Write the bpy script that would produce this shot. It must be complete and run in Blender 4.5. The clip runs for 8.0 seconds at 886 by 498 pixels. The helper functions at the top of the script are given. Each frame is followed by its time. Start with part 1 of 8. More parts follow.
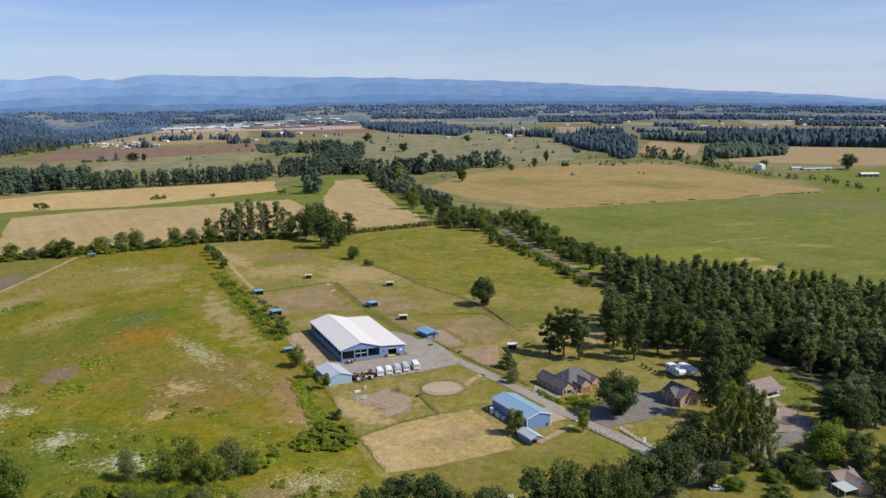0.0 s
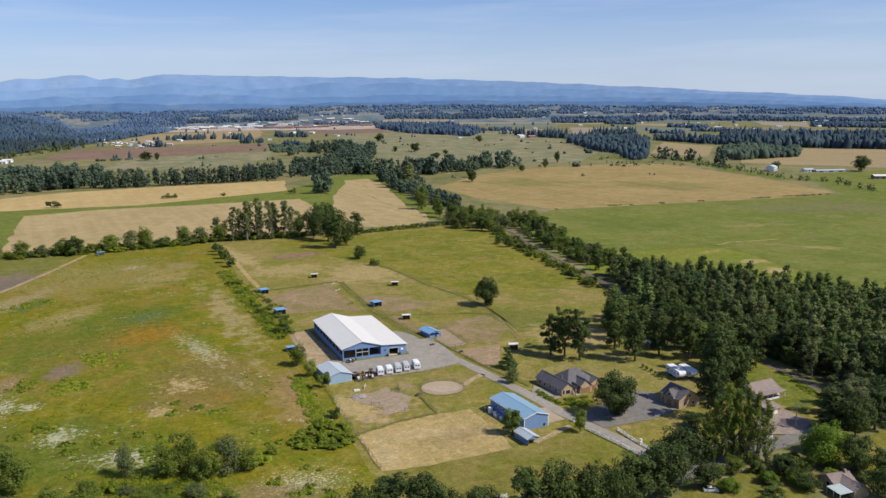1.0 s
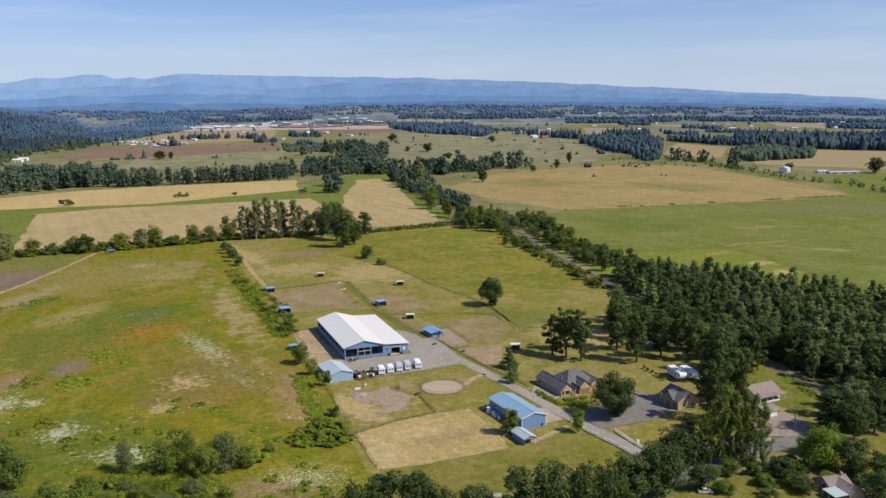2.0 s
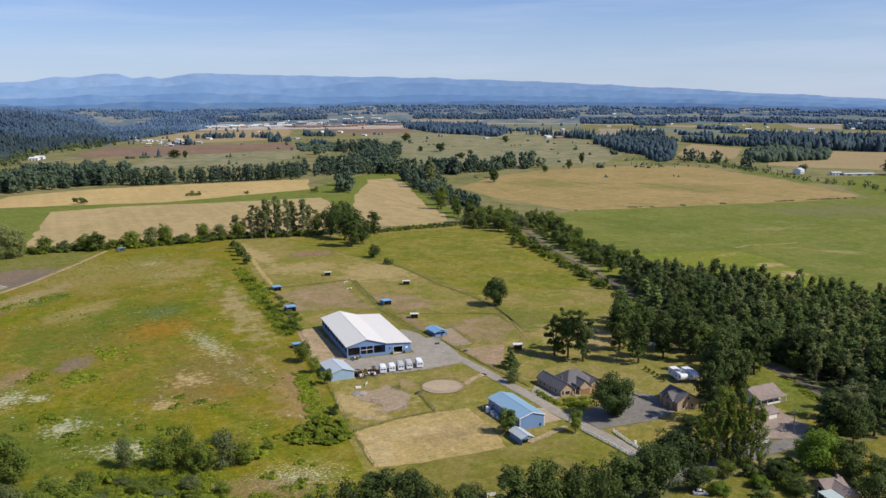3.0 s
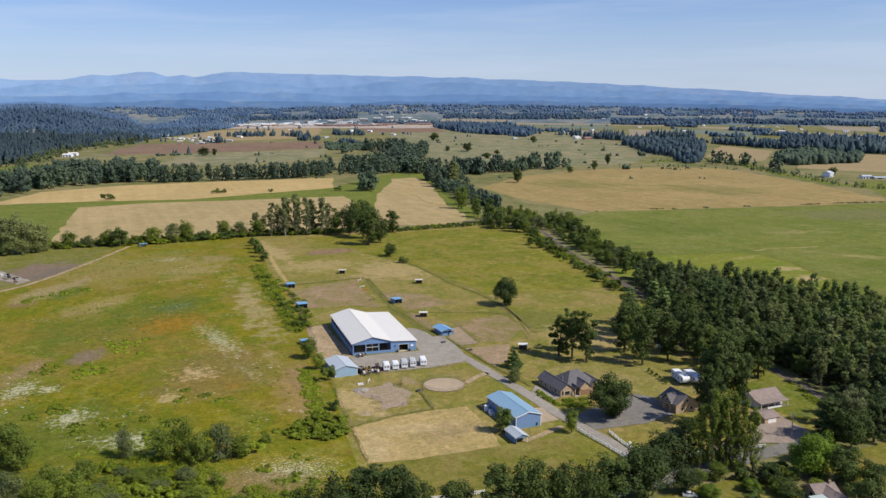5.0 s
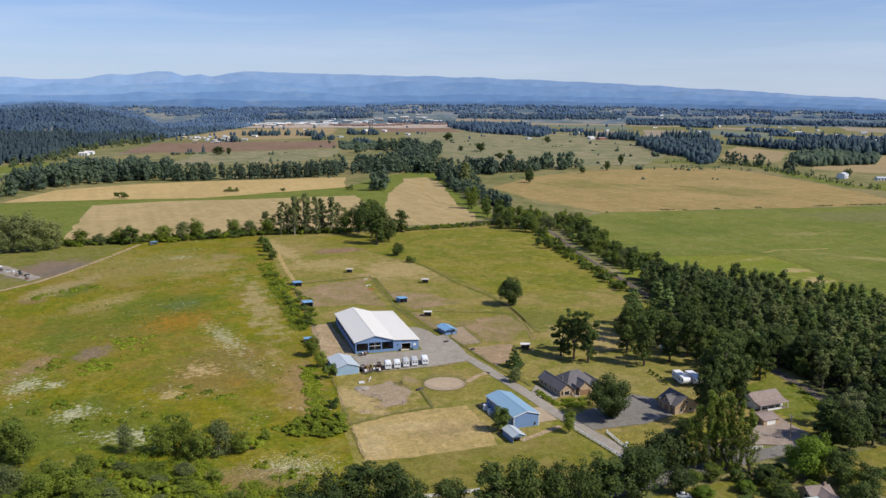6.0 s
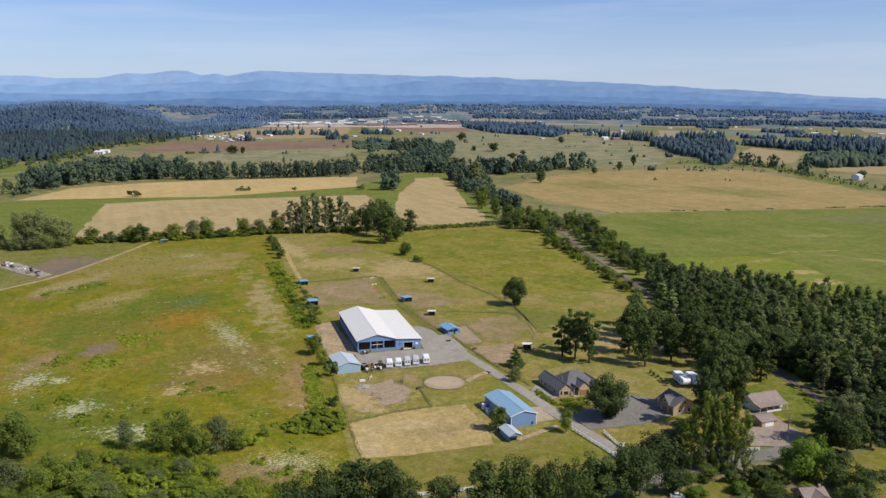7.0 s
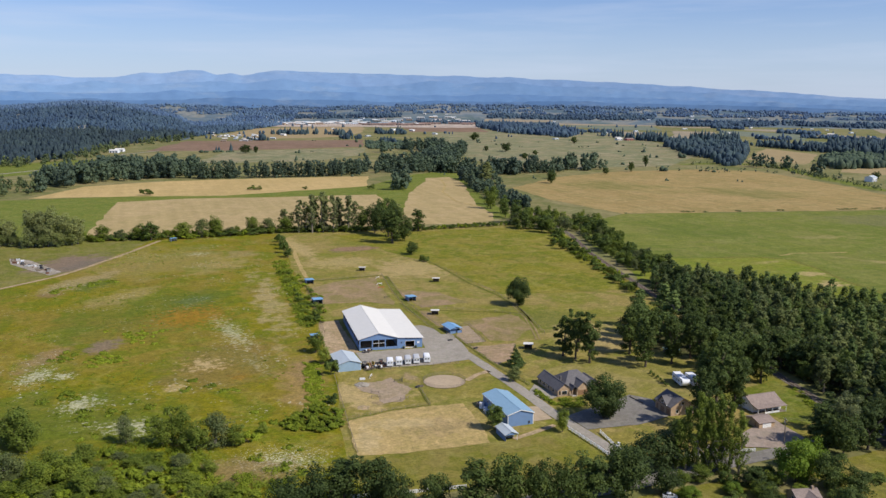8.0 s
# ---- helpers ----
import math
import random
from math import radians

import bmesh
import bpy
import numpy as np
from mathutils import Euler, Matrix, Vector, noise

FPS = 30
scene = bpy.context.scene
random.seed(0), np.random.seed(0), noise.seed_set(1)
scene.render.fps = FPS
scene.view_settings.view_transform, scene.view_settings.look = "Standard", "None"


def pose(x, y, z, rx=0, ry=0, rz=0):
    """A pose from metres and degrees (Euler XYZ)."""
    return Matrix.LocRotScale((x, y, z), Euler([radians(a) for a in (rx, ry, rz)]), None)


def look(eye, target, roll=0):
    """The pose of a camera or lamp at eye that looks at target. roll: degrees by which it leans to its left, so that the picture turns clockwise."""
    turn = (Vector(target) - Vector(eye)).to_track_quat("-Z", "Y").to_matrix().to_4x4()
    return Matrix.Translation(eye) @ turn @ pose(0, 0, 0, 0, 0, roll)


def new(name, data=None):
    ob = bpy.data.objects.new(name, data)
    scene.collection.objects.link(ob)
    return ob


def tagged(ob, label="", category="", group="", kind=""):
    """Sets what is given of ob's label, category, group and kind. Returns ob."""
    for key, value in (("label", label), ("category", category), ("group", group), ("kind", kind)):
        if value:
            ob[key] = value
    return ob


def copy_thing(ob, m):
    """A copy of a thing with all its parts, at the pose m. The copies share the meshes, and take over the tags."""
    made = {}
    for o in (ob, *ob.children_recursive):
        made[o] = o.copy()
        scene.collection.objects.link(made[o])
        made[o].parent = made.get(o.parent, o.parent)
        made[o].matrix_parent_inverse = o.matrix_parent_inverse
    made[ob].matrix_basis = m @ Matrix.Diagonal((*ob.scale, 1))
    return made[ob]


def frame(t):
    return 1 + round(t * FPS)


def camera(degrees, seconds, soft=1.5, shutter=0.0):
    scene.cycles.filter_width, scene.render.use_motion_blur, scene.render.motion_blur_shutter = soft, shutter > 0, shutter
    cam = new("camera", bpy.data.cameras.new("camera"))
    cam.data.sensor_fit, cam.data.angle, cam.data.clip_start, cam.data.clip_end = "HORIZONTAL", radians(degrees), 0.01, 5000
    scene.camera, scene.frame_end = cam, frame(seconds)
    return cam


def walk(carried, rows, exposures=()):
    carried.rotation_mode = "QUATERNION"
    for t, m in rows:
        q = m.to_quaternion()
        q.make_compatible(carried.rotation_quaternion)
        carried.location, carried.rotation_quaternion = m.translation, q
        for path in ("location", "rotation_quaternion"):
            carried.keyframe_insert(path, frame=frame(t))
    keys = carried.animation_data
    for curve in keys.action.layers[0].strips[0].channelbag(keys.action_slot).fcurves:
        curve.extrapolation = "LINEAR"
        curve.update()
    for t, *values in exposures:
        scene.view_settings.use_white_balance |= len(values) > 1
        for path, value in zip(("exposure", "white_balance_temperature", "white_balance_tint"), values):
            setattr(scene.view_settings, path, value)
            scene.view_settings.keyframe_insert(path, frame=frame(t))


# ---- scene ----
import itertools

# ---- camera ----
cam = camera(55.0, 8.0, soft=1.45)
walk(cam, [
    (0.0, look((-132.75, -361.80, 119.99), (49.21, -12.62, 49.52), -0.92)),
    (0.5, look((-130.54, -363.52, 119.96), (48.68, -12.90, 49.61), -0.84)),
    (1.0, look((-128.30, -365.24, 119.94), (48.06, -13.16, 49.68), -0.77)),
    (1.5, look((-126.03, -366.98, 119.94), (47.36, -13.42, 49.75), -0.69)),
    (2.0, look((-123.73, -368.74, 119.95), (46.60, -13.68, 49.81), -0.61)),
    (2.5, look((-121.40, -370.50, 119.98), (45.78, -13.94, 49.87), -0.53)),
    (3.0, look((-119.05, -372.27, 120.02), (44.93, -14.23, 49.92), -0.45)),
    (3.5, look((-116.66, -374.06, 120.07), (44.04, -14.53, 49.97), -0.37)),
    (4.0, look((-114.25, -375.86, 120.13), (43.13, -14.87, 50.01), -0.28)),
    (4.5, look((-111.82, -377.66, 120.20), (42.22, -15.24, 50.06), -0.20)),
    (5.0, look((-109.36, -379.48, 120.27), (41.32, -15.65, 50.10), -0.12)),
    (5.5, look((-106.87, -381.31, 120.35), (40.44, -16.11, 50.14), -0.05)),
    (6.0, look((-104.36, -383.15, 120.43), (39.59, -16.62, 50.19), 0.03)),
    (6.5, look((-101.82, -385.00, 120.51), (38.79, -17.18, 50.23), 0.10)),
    (7.0, look((-99.26, -386.85, 120.60), (38.05, -17.80, 50.27), 0.17)),
    (7.5, look((-96.67, -388.72, 120.68), (37.39, -18.48, 50.32), 0.24)),
    (8.0, look((-94.06, -390.60, 120.76), (36.82, -19.23, 50.37), 0.30)),
], exposures=((0.0, 0.32, 6450, 10), (8.0, 0.32, 6450, 10)))

# ---- light ----
SUN_AZ, SUN_EL = 137.0, 45.5          # clockwise from +y, and above the horizon, in degrees
world = bpy.data.worlds.new("sky")
scene.world = world
world.use_nodes = True
wn, wl = world.node_tree.nodes, world.node_tree.links
sky = wn.new("ShaderNodeTexSky")
sky.sky_type = 'NISHITA'
sky.sun_disc = False
sky.sun_elevation, sky.sun_rotation = radians(SUN_EL), radians(SUN_AZ)
sky.altitude, sky.air_density, sky.dust_density, sky.ozone_density = 60.0, 1.0, 0.3, 1.5
wbg = wn["Background"]
wbg.inputs["Strength"].default_value = 0.068
# thin high cloud, drawn out into long streaks
wtc = wn.new("ShaderNodeTexCoord")
wmap = wn.new("ShaderNodeMapping")
wmap.inputs["Scale"].default_value = (2.2, 2.2, 26.0)
wmap.inputs["Rotation"].default_value = (radians(1.5), 0, radians(25))
wnoise = wn.new("ShaderNodeTexNoise")
wnoise.inputs["Scale"].default_value = 1.6
wnoise.inputs["Detail"].default_value = 7.0
wnoise.inputs["Roughness"].default_value = 0.55
wramp = wn.new("ShaderNodeValToRGB")
wramp.color_ramp.elements[0].position, wramp.color_ramp.elements[0].color = 0.46, (0, 0, 0, 1)
wramp.color_ramp.elements[1].position, wramp.color_ramp.elements[1].color = 0.78, (0.42, 0.42, 0.42, 1)
wmix = wn.new("ShaderNodeMix")
wmix.data_type = 'RGBA'
wmix.inputs[7].default_value = (7.4, 8.3, 10.2, 1)
wl.new(wtc.outputs["Generated"], wmap.inputs["Vector"])
wl.new(wmap.outputs[0], wnoise.inputs["Vector"])
wl.new(wnoise.outputs["Fac"], wramp.inputs[0])
wl.new(wramp.outputs[0], wmix.inputs[0])
wtint = wn.new("ShaderNodeMix")
wtint.data_type, wtint.blend_type = 'RGBA', 'MULTIPLY'
wtint.inputs[0].default_value = 1.0
wtint.inputs[7].default_value = (0.73, 0.91, 1.38, 1)
wl.new(sky.outputs[0], wtint.inputs[6])
# pale summer haze low over the horizon
wsep = wn.new("ShaderNodeSeparateXYZ")
whaze = wn.new("ShaderNodeMapRange")
whaze.interpolation_type = 'SMOOTHSTEP'
whaze.inputs["From Min"].default_value, whaze.inputs["From Max"].default_value = 0.0, 0.15
whaze.inputs["To Min"].default_value, whaze.inputs["To Max"].default_value = 0.58, 0.0
wpale = wn.new("ShaderNodeMix")
wpale.data_type = 'RGBA'
wpale.inputs[7].default_value = (6.8, 8.0, 10.2, 1)
wl.new(wtc.outputs["Generated"], wsep.inputs[0])
wl.new(wsep.outputs["Z"], whaze.inputs["Value"])
wl.new(whaze.outputs["Result"], wpale.inputs[0])
wl.new(wtint.outputs[2], wpale.inputs[6])
wl.new(wpale.outputs[2], wmix.inputs[6])
wl.new(wmix.outputs[2], wbg.inputs["Color"])

sun_data = bpy.data.lights.new("sun", 'SUN')
sun_data.energy, sun_data.angle, sun_data.color = 3.8, radians(0.53), (1.0, 0.94, 0.84)
sun = new("sun", sun_data)
sa, se = radians(SUN_AZ), radians(SUN_EL)
SUN_DIR = Vector((math.sin(sa) * math.cos(se), math.cos(sa) * math.cos(se), math.sin(se)))
sun.matrix_world = look(SUN_DIR * 500, (0, 0, 0))


# ---- materials ----
class Nodes:
    """A small builder for node materials."""

    def __init__(self, name, rough=0.9, spec=0.25, metal=0.0):
        self.mat = bpy.data.materials.new(name)
        self.mat.use_nodes = True
        self.n, self.l = self.mat.node_tree.nodes, self.mat.node_tree.links
        self.bsdf = self.n["Principled BSDF"]
        self.bsdf.inputs["Roughness"].default_value = rough
        self.bsdf.inputs["Specular IOR Level"].default_value = spec
        self.bsdf.inputs["Metallic"].default_value = metal
        self.geo = self.n.new("ShaderNodeNewGeometry")
        self.tex = self.n.new("ShaderNodeTexCoord")

    def noise(self, scale, detail=3.0, rough=0.55, stretch=(1, 1, 1), turn=0.0, obj=False, shift=(0, 0, 0), dist=0.0):
        m = self.n.new("ShaderNodeMapping")
        m.inputs["Scale"].default_value = stretch
        m.inputs["Rotation"].default_value = (0, 0, radians(turn))
        m.inputs["Location"].default_value = shift
        self.l.new(self.tex.outputs["Object"] if obj else self.geo.outputs["Position"], m.inputs[0])
        t = self.n.new("ShaderNodeTexNoise")
        t.inputs["Scale"].default_value = scale
        t.inputs["Detail"].default_value = detail
        t.inputs["Roughness"].default_value = rough
        t.inputs["Distortion"].default_value = dist
        self.l.new(m.outputs[0], t.inputs["Vector"])
        return t.outputs["Fac"]

    def ramp(self, fac, lo, hi, a=0.0, b=1.0):
        r = self.n.new("ShaderNodeMapRange")
        r.interpolation_type = 'SMOOTHSTEP'
        r.inputs["From Min"].default_value, r.inputs["From Max"].default_value = lo, hi
        r.inputs["To Min"].default_value, r.inputs["To Max"].default_value = a, b
        self.l.new(fac, r.inputs["Value"])
        return r.outputs["Result"]

    def maths(self, op, a, b=None, clamp=False):
        m = self.n.new("ShaderNodeMath")
        m.operation, m.use_clamp = op, clamp
        for i, v in enumerate((a, b)):
            if v is None:
                continue
            if isinstance(v, (int, float)):
                m.inputs[i].default_value = v
            else:
                self.l.new(v, m.inputs[i])
        return m.outputs[0]

    def mix(self, fac, a, b, blend='MIX'):
        m = self.n.new("ShaderNodeMix")
        m.data_type, m.blend_type = 'RGBA', blend
        for i, v in ((0, fac), (6, a), (7, b)):
            if isinstance(v, (int, float)):
                m.inputs[i].default_value = v
            elif isinstance(v, tuple):
                m.inputs[i].default_value = (*v, 1) if len(v) == 3 else v
            else:
                self.l.new(v, m.inputs[i])
        return m.outputs[2]

    def blot(self, x, y, rx, ry, turn=0.0, noise_scale=0.12, edge=0.55, rag=1.9):
        """A ragged patch round (x, y), about rx by ry metres half across: 1 inside, 0 outside."""
        m = self.n.new("ShaderNodeMapping")
        m.vector_type = 'TEXTURE'
        m.inputs["Location"].default_value = (x, y, 0)
        m.inputs["Rotation"].default_value = (0, 0, radians(turn))
        m.inputs["Scale"].default_value = (rx * 1.6, ry * 1.6, 1e4)
        self.l.new(self.geo.outputs["Position"], m.inputs[0])
        g = self.n.new("ShaderNodeTexGradient")
        g.gradient_type = 'SPHERICAL'
        self.l.new(m.outputs[0], g.inputs[0])
        n = self.noise(noise_scale, 6.0, 0.7, shift=(x * 0.37, y * 0.23, 0))
        s = self.maths('ADD', g.outputs["Fac"], self.maths('MULTIPLY', self.maths('SUBTRACT', n, 0.5), rag))
        s = self.maths('MULTIPLY', s, self.ramp(g.outputs["Fac"], 0.0, 0.2))
        return self.ramp(s, edge - 0.25, edge + 0.2)

    def bump(self, height, strength=0.4, distance=0.1):
        b = self.n.new("ShaderNodeBump")
        b.inputs["Strength"].default_value, b.inputs["Distance"].default_value = strength, distance
        self.l.new(height, b.inputs["Height"])
        self.l.new(b.outputs[0], self.bsdf.inputs["Normal"])

    def done(self, colour):
        if isinstance(colour, tuple):
            self.bsdf.inputs["Base Color"].default_value = (*colour, 1)
        else:
            self.l.new(colour, self.bsdf.inputs["Base Color"])
        return self.mat


def field_mat(name, a, b, c, big=0.02, mid=0.11, fine=0.9, streak=None, blots=(), tufts=0.5, mottle=0.5, grain=0.6, flecks=None):
    """Grass or crop: two main colours in broad drifts, a third in tufts, optional rows, and patches with shapes of their own."""
    k = Nodes(name, 0.95, 0.1)
    col = k.mix(k.ramp(k.noise(big, 5, 0.65, dist=0.6), 0.44, 0.56), a, b)
    col = k.mix(k.ramp(k.noise(mid * 0.7, 7, 0.64, shift=(31, 7, 0), dist=0.8), 0.46, 0.58, 0.0, tufts), col, c)
    # dry straw flecks and darker weeds
    dry = tuple(min(0.6, v * f + g) for v, f, g in zip(a, (1.25, 1.2, 1.2), (0.06, 0.05, 0.045)))
    weed = (b[0] * 0.62, b[1] * 0.74, b[2] * 0.55)
    col = k.mix(k.ramp(k.noise(mid * 1.3, 7, 0.66, shift=(5, 77, 0), dist=1.2), 0.50, 0.64, 0.0, mottle), col, dry)
    col = k.mix(k.ramp(k.noise(mid * 1.0, 7, 0.66, shift=(63, 19, 0), dist=1.2), 0.50, 0.62, 0.0, mottle), col, weed)
    for blot in blots:
        colour, amount, *rest = blot
        col = k.mix(k.maths('MULTIPLY', k.blot(*rest), amount), col, colour)
    if streak:
        turn, width, strength = streak
        s = k.noise(1.0 / width, 4, 0.6, stretch=(1.0, 0.03, 1.0), turn=turn)
        col = k.mix(k.ramp(s, 0.35, 0.7, 0.0, strength), col, tuple(v * 1.3 for v in a))
    mn = k.noise(fine * 0.35, 4, 0.7, shift=(8, 55, 0))
    col = k.mix(1.0, col, k.mix(k.ramp(mn, 0.35, 0.65), tuple(1 - v * grain for v in (0.20, 0.18, 0.20)), tuple(1 + v * grain for v in (0.20, 0.18, 0.14))), 'MULTIPLY')
    fn = k.noise(fine, 5, 0.8)
    col = k.mix(1.0, col, k.mix(k.ramp(fn, 0.32, 0.68), tuple(1 - v * grain for v in (0.40, 0.38, 0.42)), tuple(1 + v * grain for v in (0.34, 0.31, 0.26))), 'MULTIPLY')
    if flecks:
        colour, scale, amount = flecks
        near = k.ramp(k.noise(0.03, 3, 0.6, shift=(3, 91, 0)), 0.5, 0.62)
        col = k.mix(k.maths('MULTIPLY', k.ramp(k.noise(scale, 3, 0.6, shift=(17, 3, 0)), 0.60, 0.66, 0, amount), near), col, colour)
    k.bump(fn, 0.6 * grain, 0.3)
    return k.done(col)


def paint_mat(name, colour, rough=0.55, dirt=0.25, rib=0.0, metal=0.0, along='X'):
    """Painted metal or board: ribs, weathering, streaks."""
    k = Nodes(name, rough, 0.4, metal)
    col = k.mix(k.ramp(k.noise(0.5, 5, 0.6, obj=True), 0.35, 0.7, 0, dirt), colour, tuple(v * 0.72 for v in colour))
    col = k.mix(k.ramp(k.noise(2.6, 3, 0.6, obj=True, stretch=(1, 1, 0.15)), 0.45, 0.75, 0, dirt), col, tuple(v * 0.8 + 0.03 for v in colour))
    if rib:
        w = k.n.new("ShaderNodeTexWave")
        w.wave_type, w.bands_direction = 'BANDS', along
        w.inputs["Scale"].default_value = 0.314 / rib
        k.l.new(k.tex.outputs["Object"], w.inputs["Vector"])
        k.bump(w.outputs["Fac"], 0.5, 0.04)
    return k.done(col)


def plain_mat(name, colour, rough=0.8, vary=0.25, scale=1.5, spec=0.25, metal=0.0):
    k = Nodes(name, rough, spec, metal)
    col = k.mix(k.ramp(k.noise(scale, 5, 0.65), 0.3, 0.7), tuple(v * (1 - vary) for v in colour), tuple(min(1.0, v * (1 + vary)) for v in colour))
    k.bump(k.noise(scale * 5, 3, 0.6), 0.25, 0.03)
    return k.done(col)


def leaf_mat(name, a, b, c, rough=0.7):
    """Foliage: a colour for each tree, varied from clump to clump, with light passing through."""
    k = Nodes(name, rough, 0.25)
    info = k.n.new("ShaderNodeObjectInfo")
    col = k.mix(info.outputs["Random"], a, b)
    col = k.mix(k.ramp(k.geo.outputs["Random Per Island"], 0.2, 1.0, 0.0, 0.45), col, c)
    col = k.mix(k.ramp(k.noise(0.10, 2, 0.5), 0.42, 0.60, 0.0, 0.5), col, tuple(v * 0.7 for v in a))
    col = k.mix(k.ramp(k.noise(0.42, 3, 0.6, shift=(40, 9, 0)), 0.48, 0.64, 0.0, 0.6), col, tuple(v * f for v, f in zip(c, (1.05, 1.04, 0.9))))
    col = k.mix(1.0, col, k.mix(k.ramp(k.noise(0.011, 4, 0.6, shift=(7, 3, 0)), 0.40, 0.62), (0.78, 0.80, 0.84), (1.20, 1.16, 1.02)), 'MULTIPLY')
    k.done(col)
    tr = k.n.new("ShaderNodeBsdfTranslucent")
    k.l.new(col, tr.inputs["Color"])
    ms = k.n.new("ShaderNodeMixShader")
    ms.inputs[0].default_value = 0.26
    k.l.new(k.bsdf.outputs[0], ms.inputs[1])
    k.l.new(tr.outputs[0], ms.inputs[2])
    k.l.new(ms.outputs[0], k.n["Material Output"].inputs["Surface"])
    return k.mat


WHITE_FLOWER, ORANGE, STRAW, SOIL, LUSH = (0.52, 0.50, 0.36), (0.27, 0.145, 0.016), (0.42, 0.31, 0.15), (0.20, 0.145, 0.105), (0.085, 0.12, 0.018)
M_GROUND = field_mat("farmland", (0.19, 0.175, 0.07), (0.145, 0.15, 0.05), (0.27, 0.21, 0.10), 0.004, 0.02, 0.3, grain=0.4)
M_MEADOW = field_mat("meadow_grass", (0.182, 0.160, 0.008), (0.202, 0.156, 0.022), (0.124, 0.148, 0.006), 0.014, 0.06, 0.8, tufts=0.8, mottle=0.4, grain=0.75, flecks=(WHITE_FLOWER, 0.5, 0.7), blots=(
    (LUSH, 0.5, -69, 128, 24, 40, -24, 0.05, 0.5),
    (LUSH, 0.4, -105, 100, 40, 60, -24, 0.05, 0.5),
    (LUSH, 0.5, -130, -60, 40, 40, -24, 0.06, 0.5),
    ((0.20, 0.135, 0.045), 0.6, -66, -7, 28, 40, -24, 0.05, 0.5),
    ((0.30, 0.195, 0.085), 0.6, -37, -44, 9, 42, -4, 0.09),
    ((0.34, 0.265, 0.125), 0.75, -27, 110, 15, 135, -3, 0.09, 0.75, 2.6),
    ((0.31, 0.235, 0.09), 0.6, -45, 235, 22, 40, -24, 0.06, 0.6),
    ((0.30, 0.23, 0.09), 0.6, -110, 150, 16, 34, -40, 0.07, 0.6),
    ((0.28, 0.18, 0.09), 0.6, -30, -30, 8, 26, -6, 0.1, 0.5),
    ((0.27, 0.21, 0.075), 0.5, -89, 264, 57, 70, -24, 0.04, 0.55),
    ((0.27, 0.175, 0.10), 0.6, -142, 29, 8, 26, -24, 0.1),
    (ORANGE, 0.85, -75, 88, 22, 28, -24, 0.3, 0.62, 3.2),
    (ORANGE, 0.55, -59, -26, 6, 7, -24, 0.4, 0.7, 3.5),
    (WHITE_FLOWER, 0.45, -55, 47, 9, 42, 9, 0.40, 0.78, 3.6),
    (WHITE_FLOWER, 0.22, -50, -12, 7, 28, 12, 0.5, 0.95, 4.0),
    (WHITE_FLOWER, 0.62, -123, -40, 8.8, 11.2, -24, 0.5, 0.72, 3.6),
    (WHITE_FLOWER, 0.62, -103, -72, 13.8, 8.8, -24, 0.5, 0.72, 3.6),
    (WHITE_FLOWER, 0.75, -56, -119, 20, 14, -10, 1.0, 0.92, 4.5),
    ((0.30, 0.23, 0.11), 0.75, -135, 205, 12, 40, -35, 0.08, 0.5),
    ((0.29, 0.22, 0.10), 0.6, -27, 272, 14, 22, 0, 0.08, 0.55),
    ((0.085, 0.125, 0.05), 0.5, -70, 127, 9, 14, -24, 0.1, 0.5),
    (WHITE_FLOWER, 0.4, -57, 283, 14, 12, 0, 0.4, 0.85, 4.0),
    ((0.20, 0.13, 0.06), 0.7, -152, 168, 9, 9, 0, 0.15, 0.5),
    (WHITE_FLOWER, 0.62, -132, -1, 6.2, 6.2, -24, 0.5, 0.72, 3.6),
    (WHITE_FLOWER, 0.62, -143, 2, 7.5, 13.8, -24, 0.5, 0.72, 3.6),
    (STRAW, 0.85, -72, -3, 13, 13, -24, 0.3, 0.75, 3.5),
    (STRAW, 0.7, -87, -32, 5, 7, -24, 0.3, 0.6),
    ((0.24, 0.16, 0.085), 0.6, -70, -124, 22, 12, -10, 0.15, 0.5),
    (SOIL, 0.85, -117, 42, 8, 14, -24, 0.2, 0.5),
    (LUSH, 0.7, -127, 191, 12, 28, -24, 0.12, 0.6),
))


# ---- helpers for shapes ----
def mesh_object(name, verts, faces, mats, parent=None, smooth=False):
    me = bpy.data.meshes.new(name)
    me.from_pydata(verts, [], faces)
    for m in (mats if isinstance(mats, (list, tuple)) else [mats]):
        me.materials.append(m)
    me.validate()
    ob = new(name, me)
    if parent:
        ob.parent = parent
    if smooth:
        me.polygons.foreach_set("use_smooth", [True] * len(me.polygons))
    return ob


def part(name, bm, material, parent, label=""):
    """Links a bmesh as one mesh object under a thing or a part."""
    me = bpy.data.meshes.new(name)
    bmesh.ops.recalc_face_normals(bm, faces=bm.faces[:])
    bm.to_mesh(me)
    bm.free()
    me.materials.append(material)
    ob = new(name, me)
    ob.parent = parent
    return tagged(ob, label) if label else ob


def thing(name, x, y, z=0.0, rz=0.0, label="", category="", group="", kind=""):
    ob = new(name)
    ob.empty_display_size = 0.5
    ob.matrix_world = pose(x, y, z, 0, 0, rz)
    return tagged(ob, label, category, group, kind)


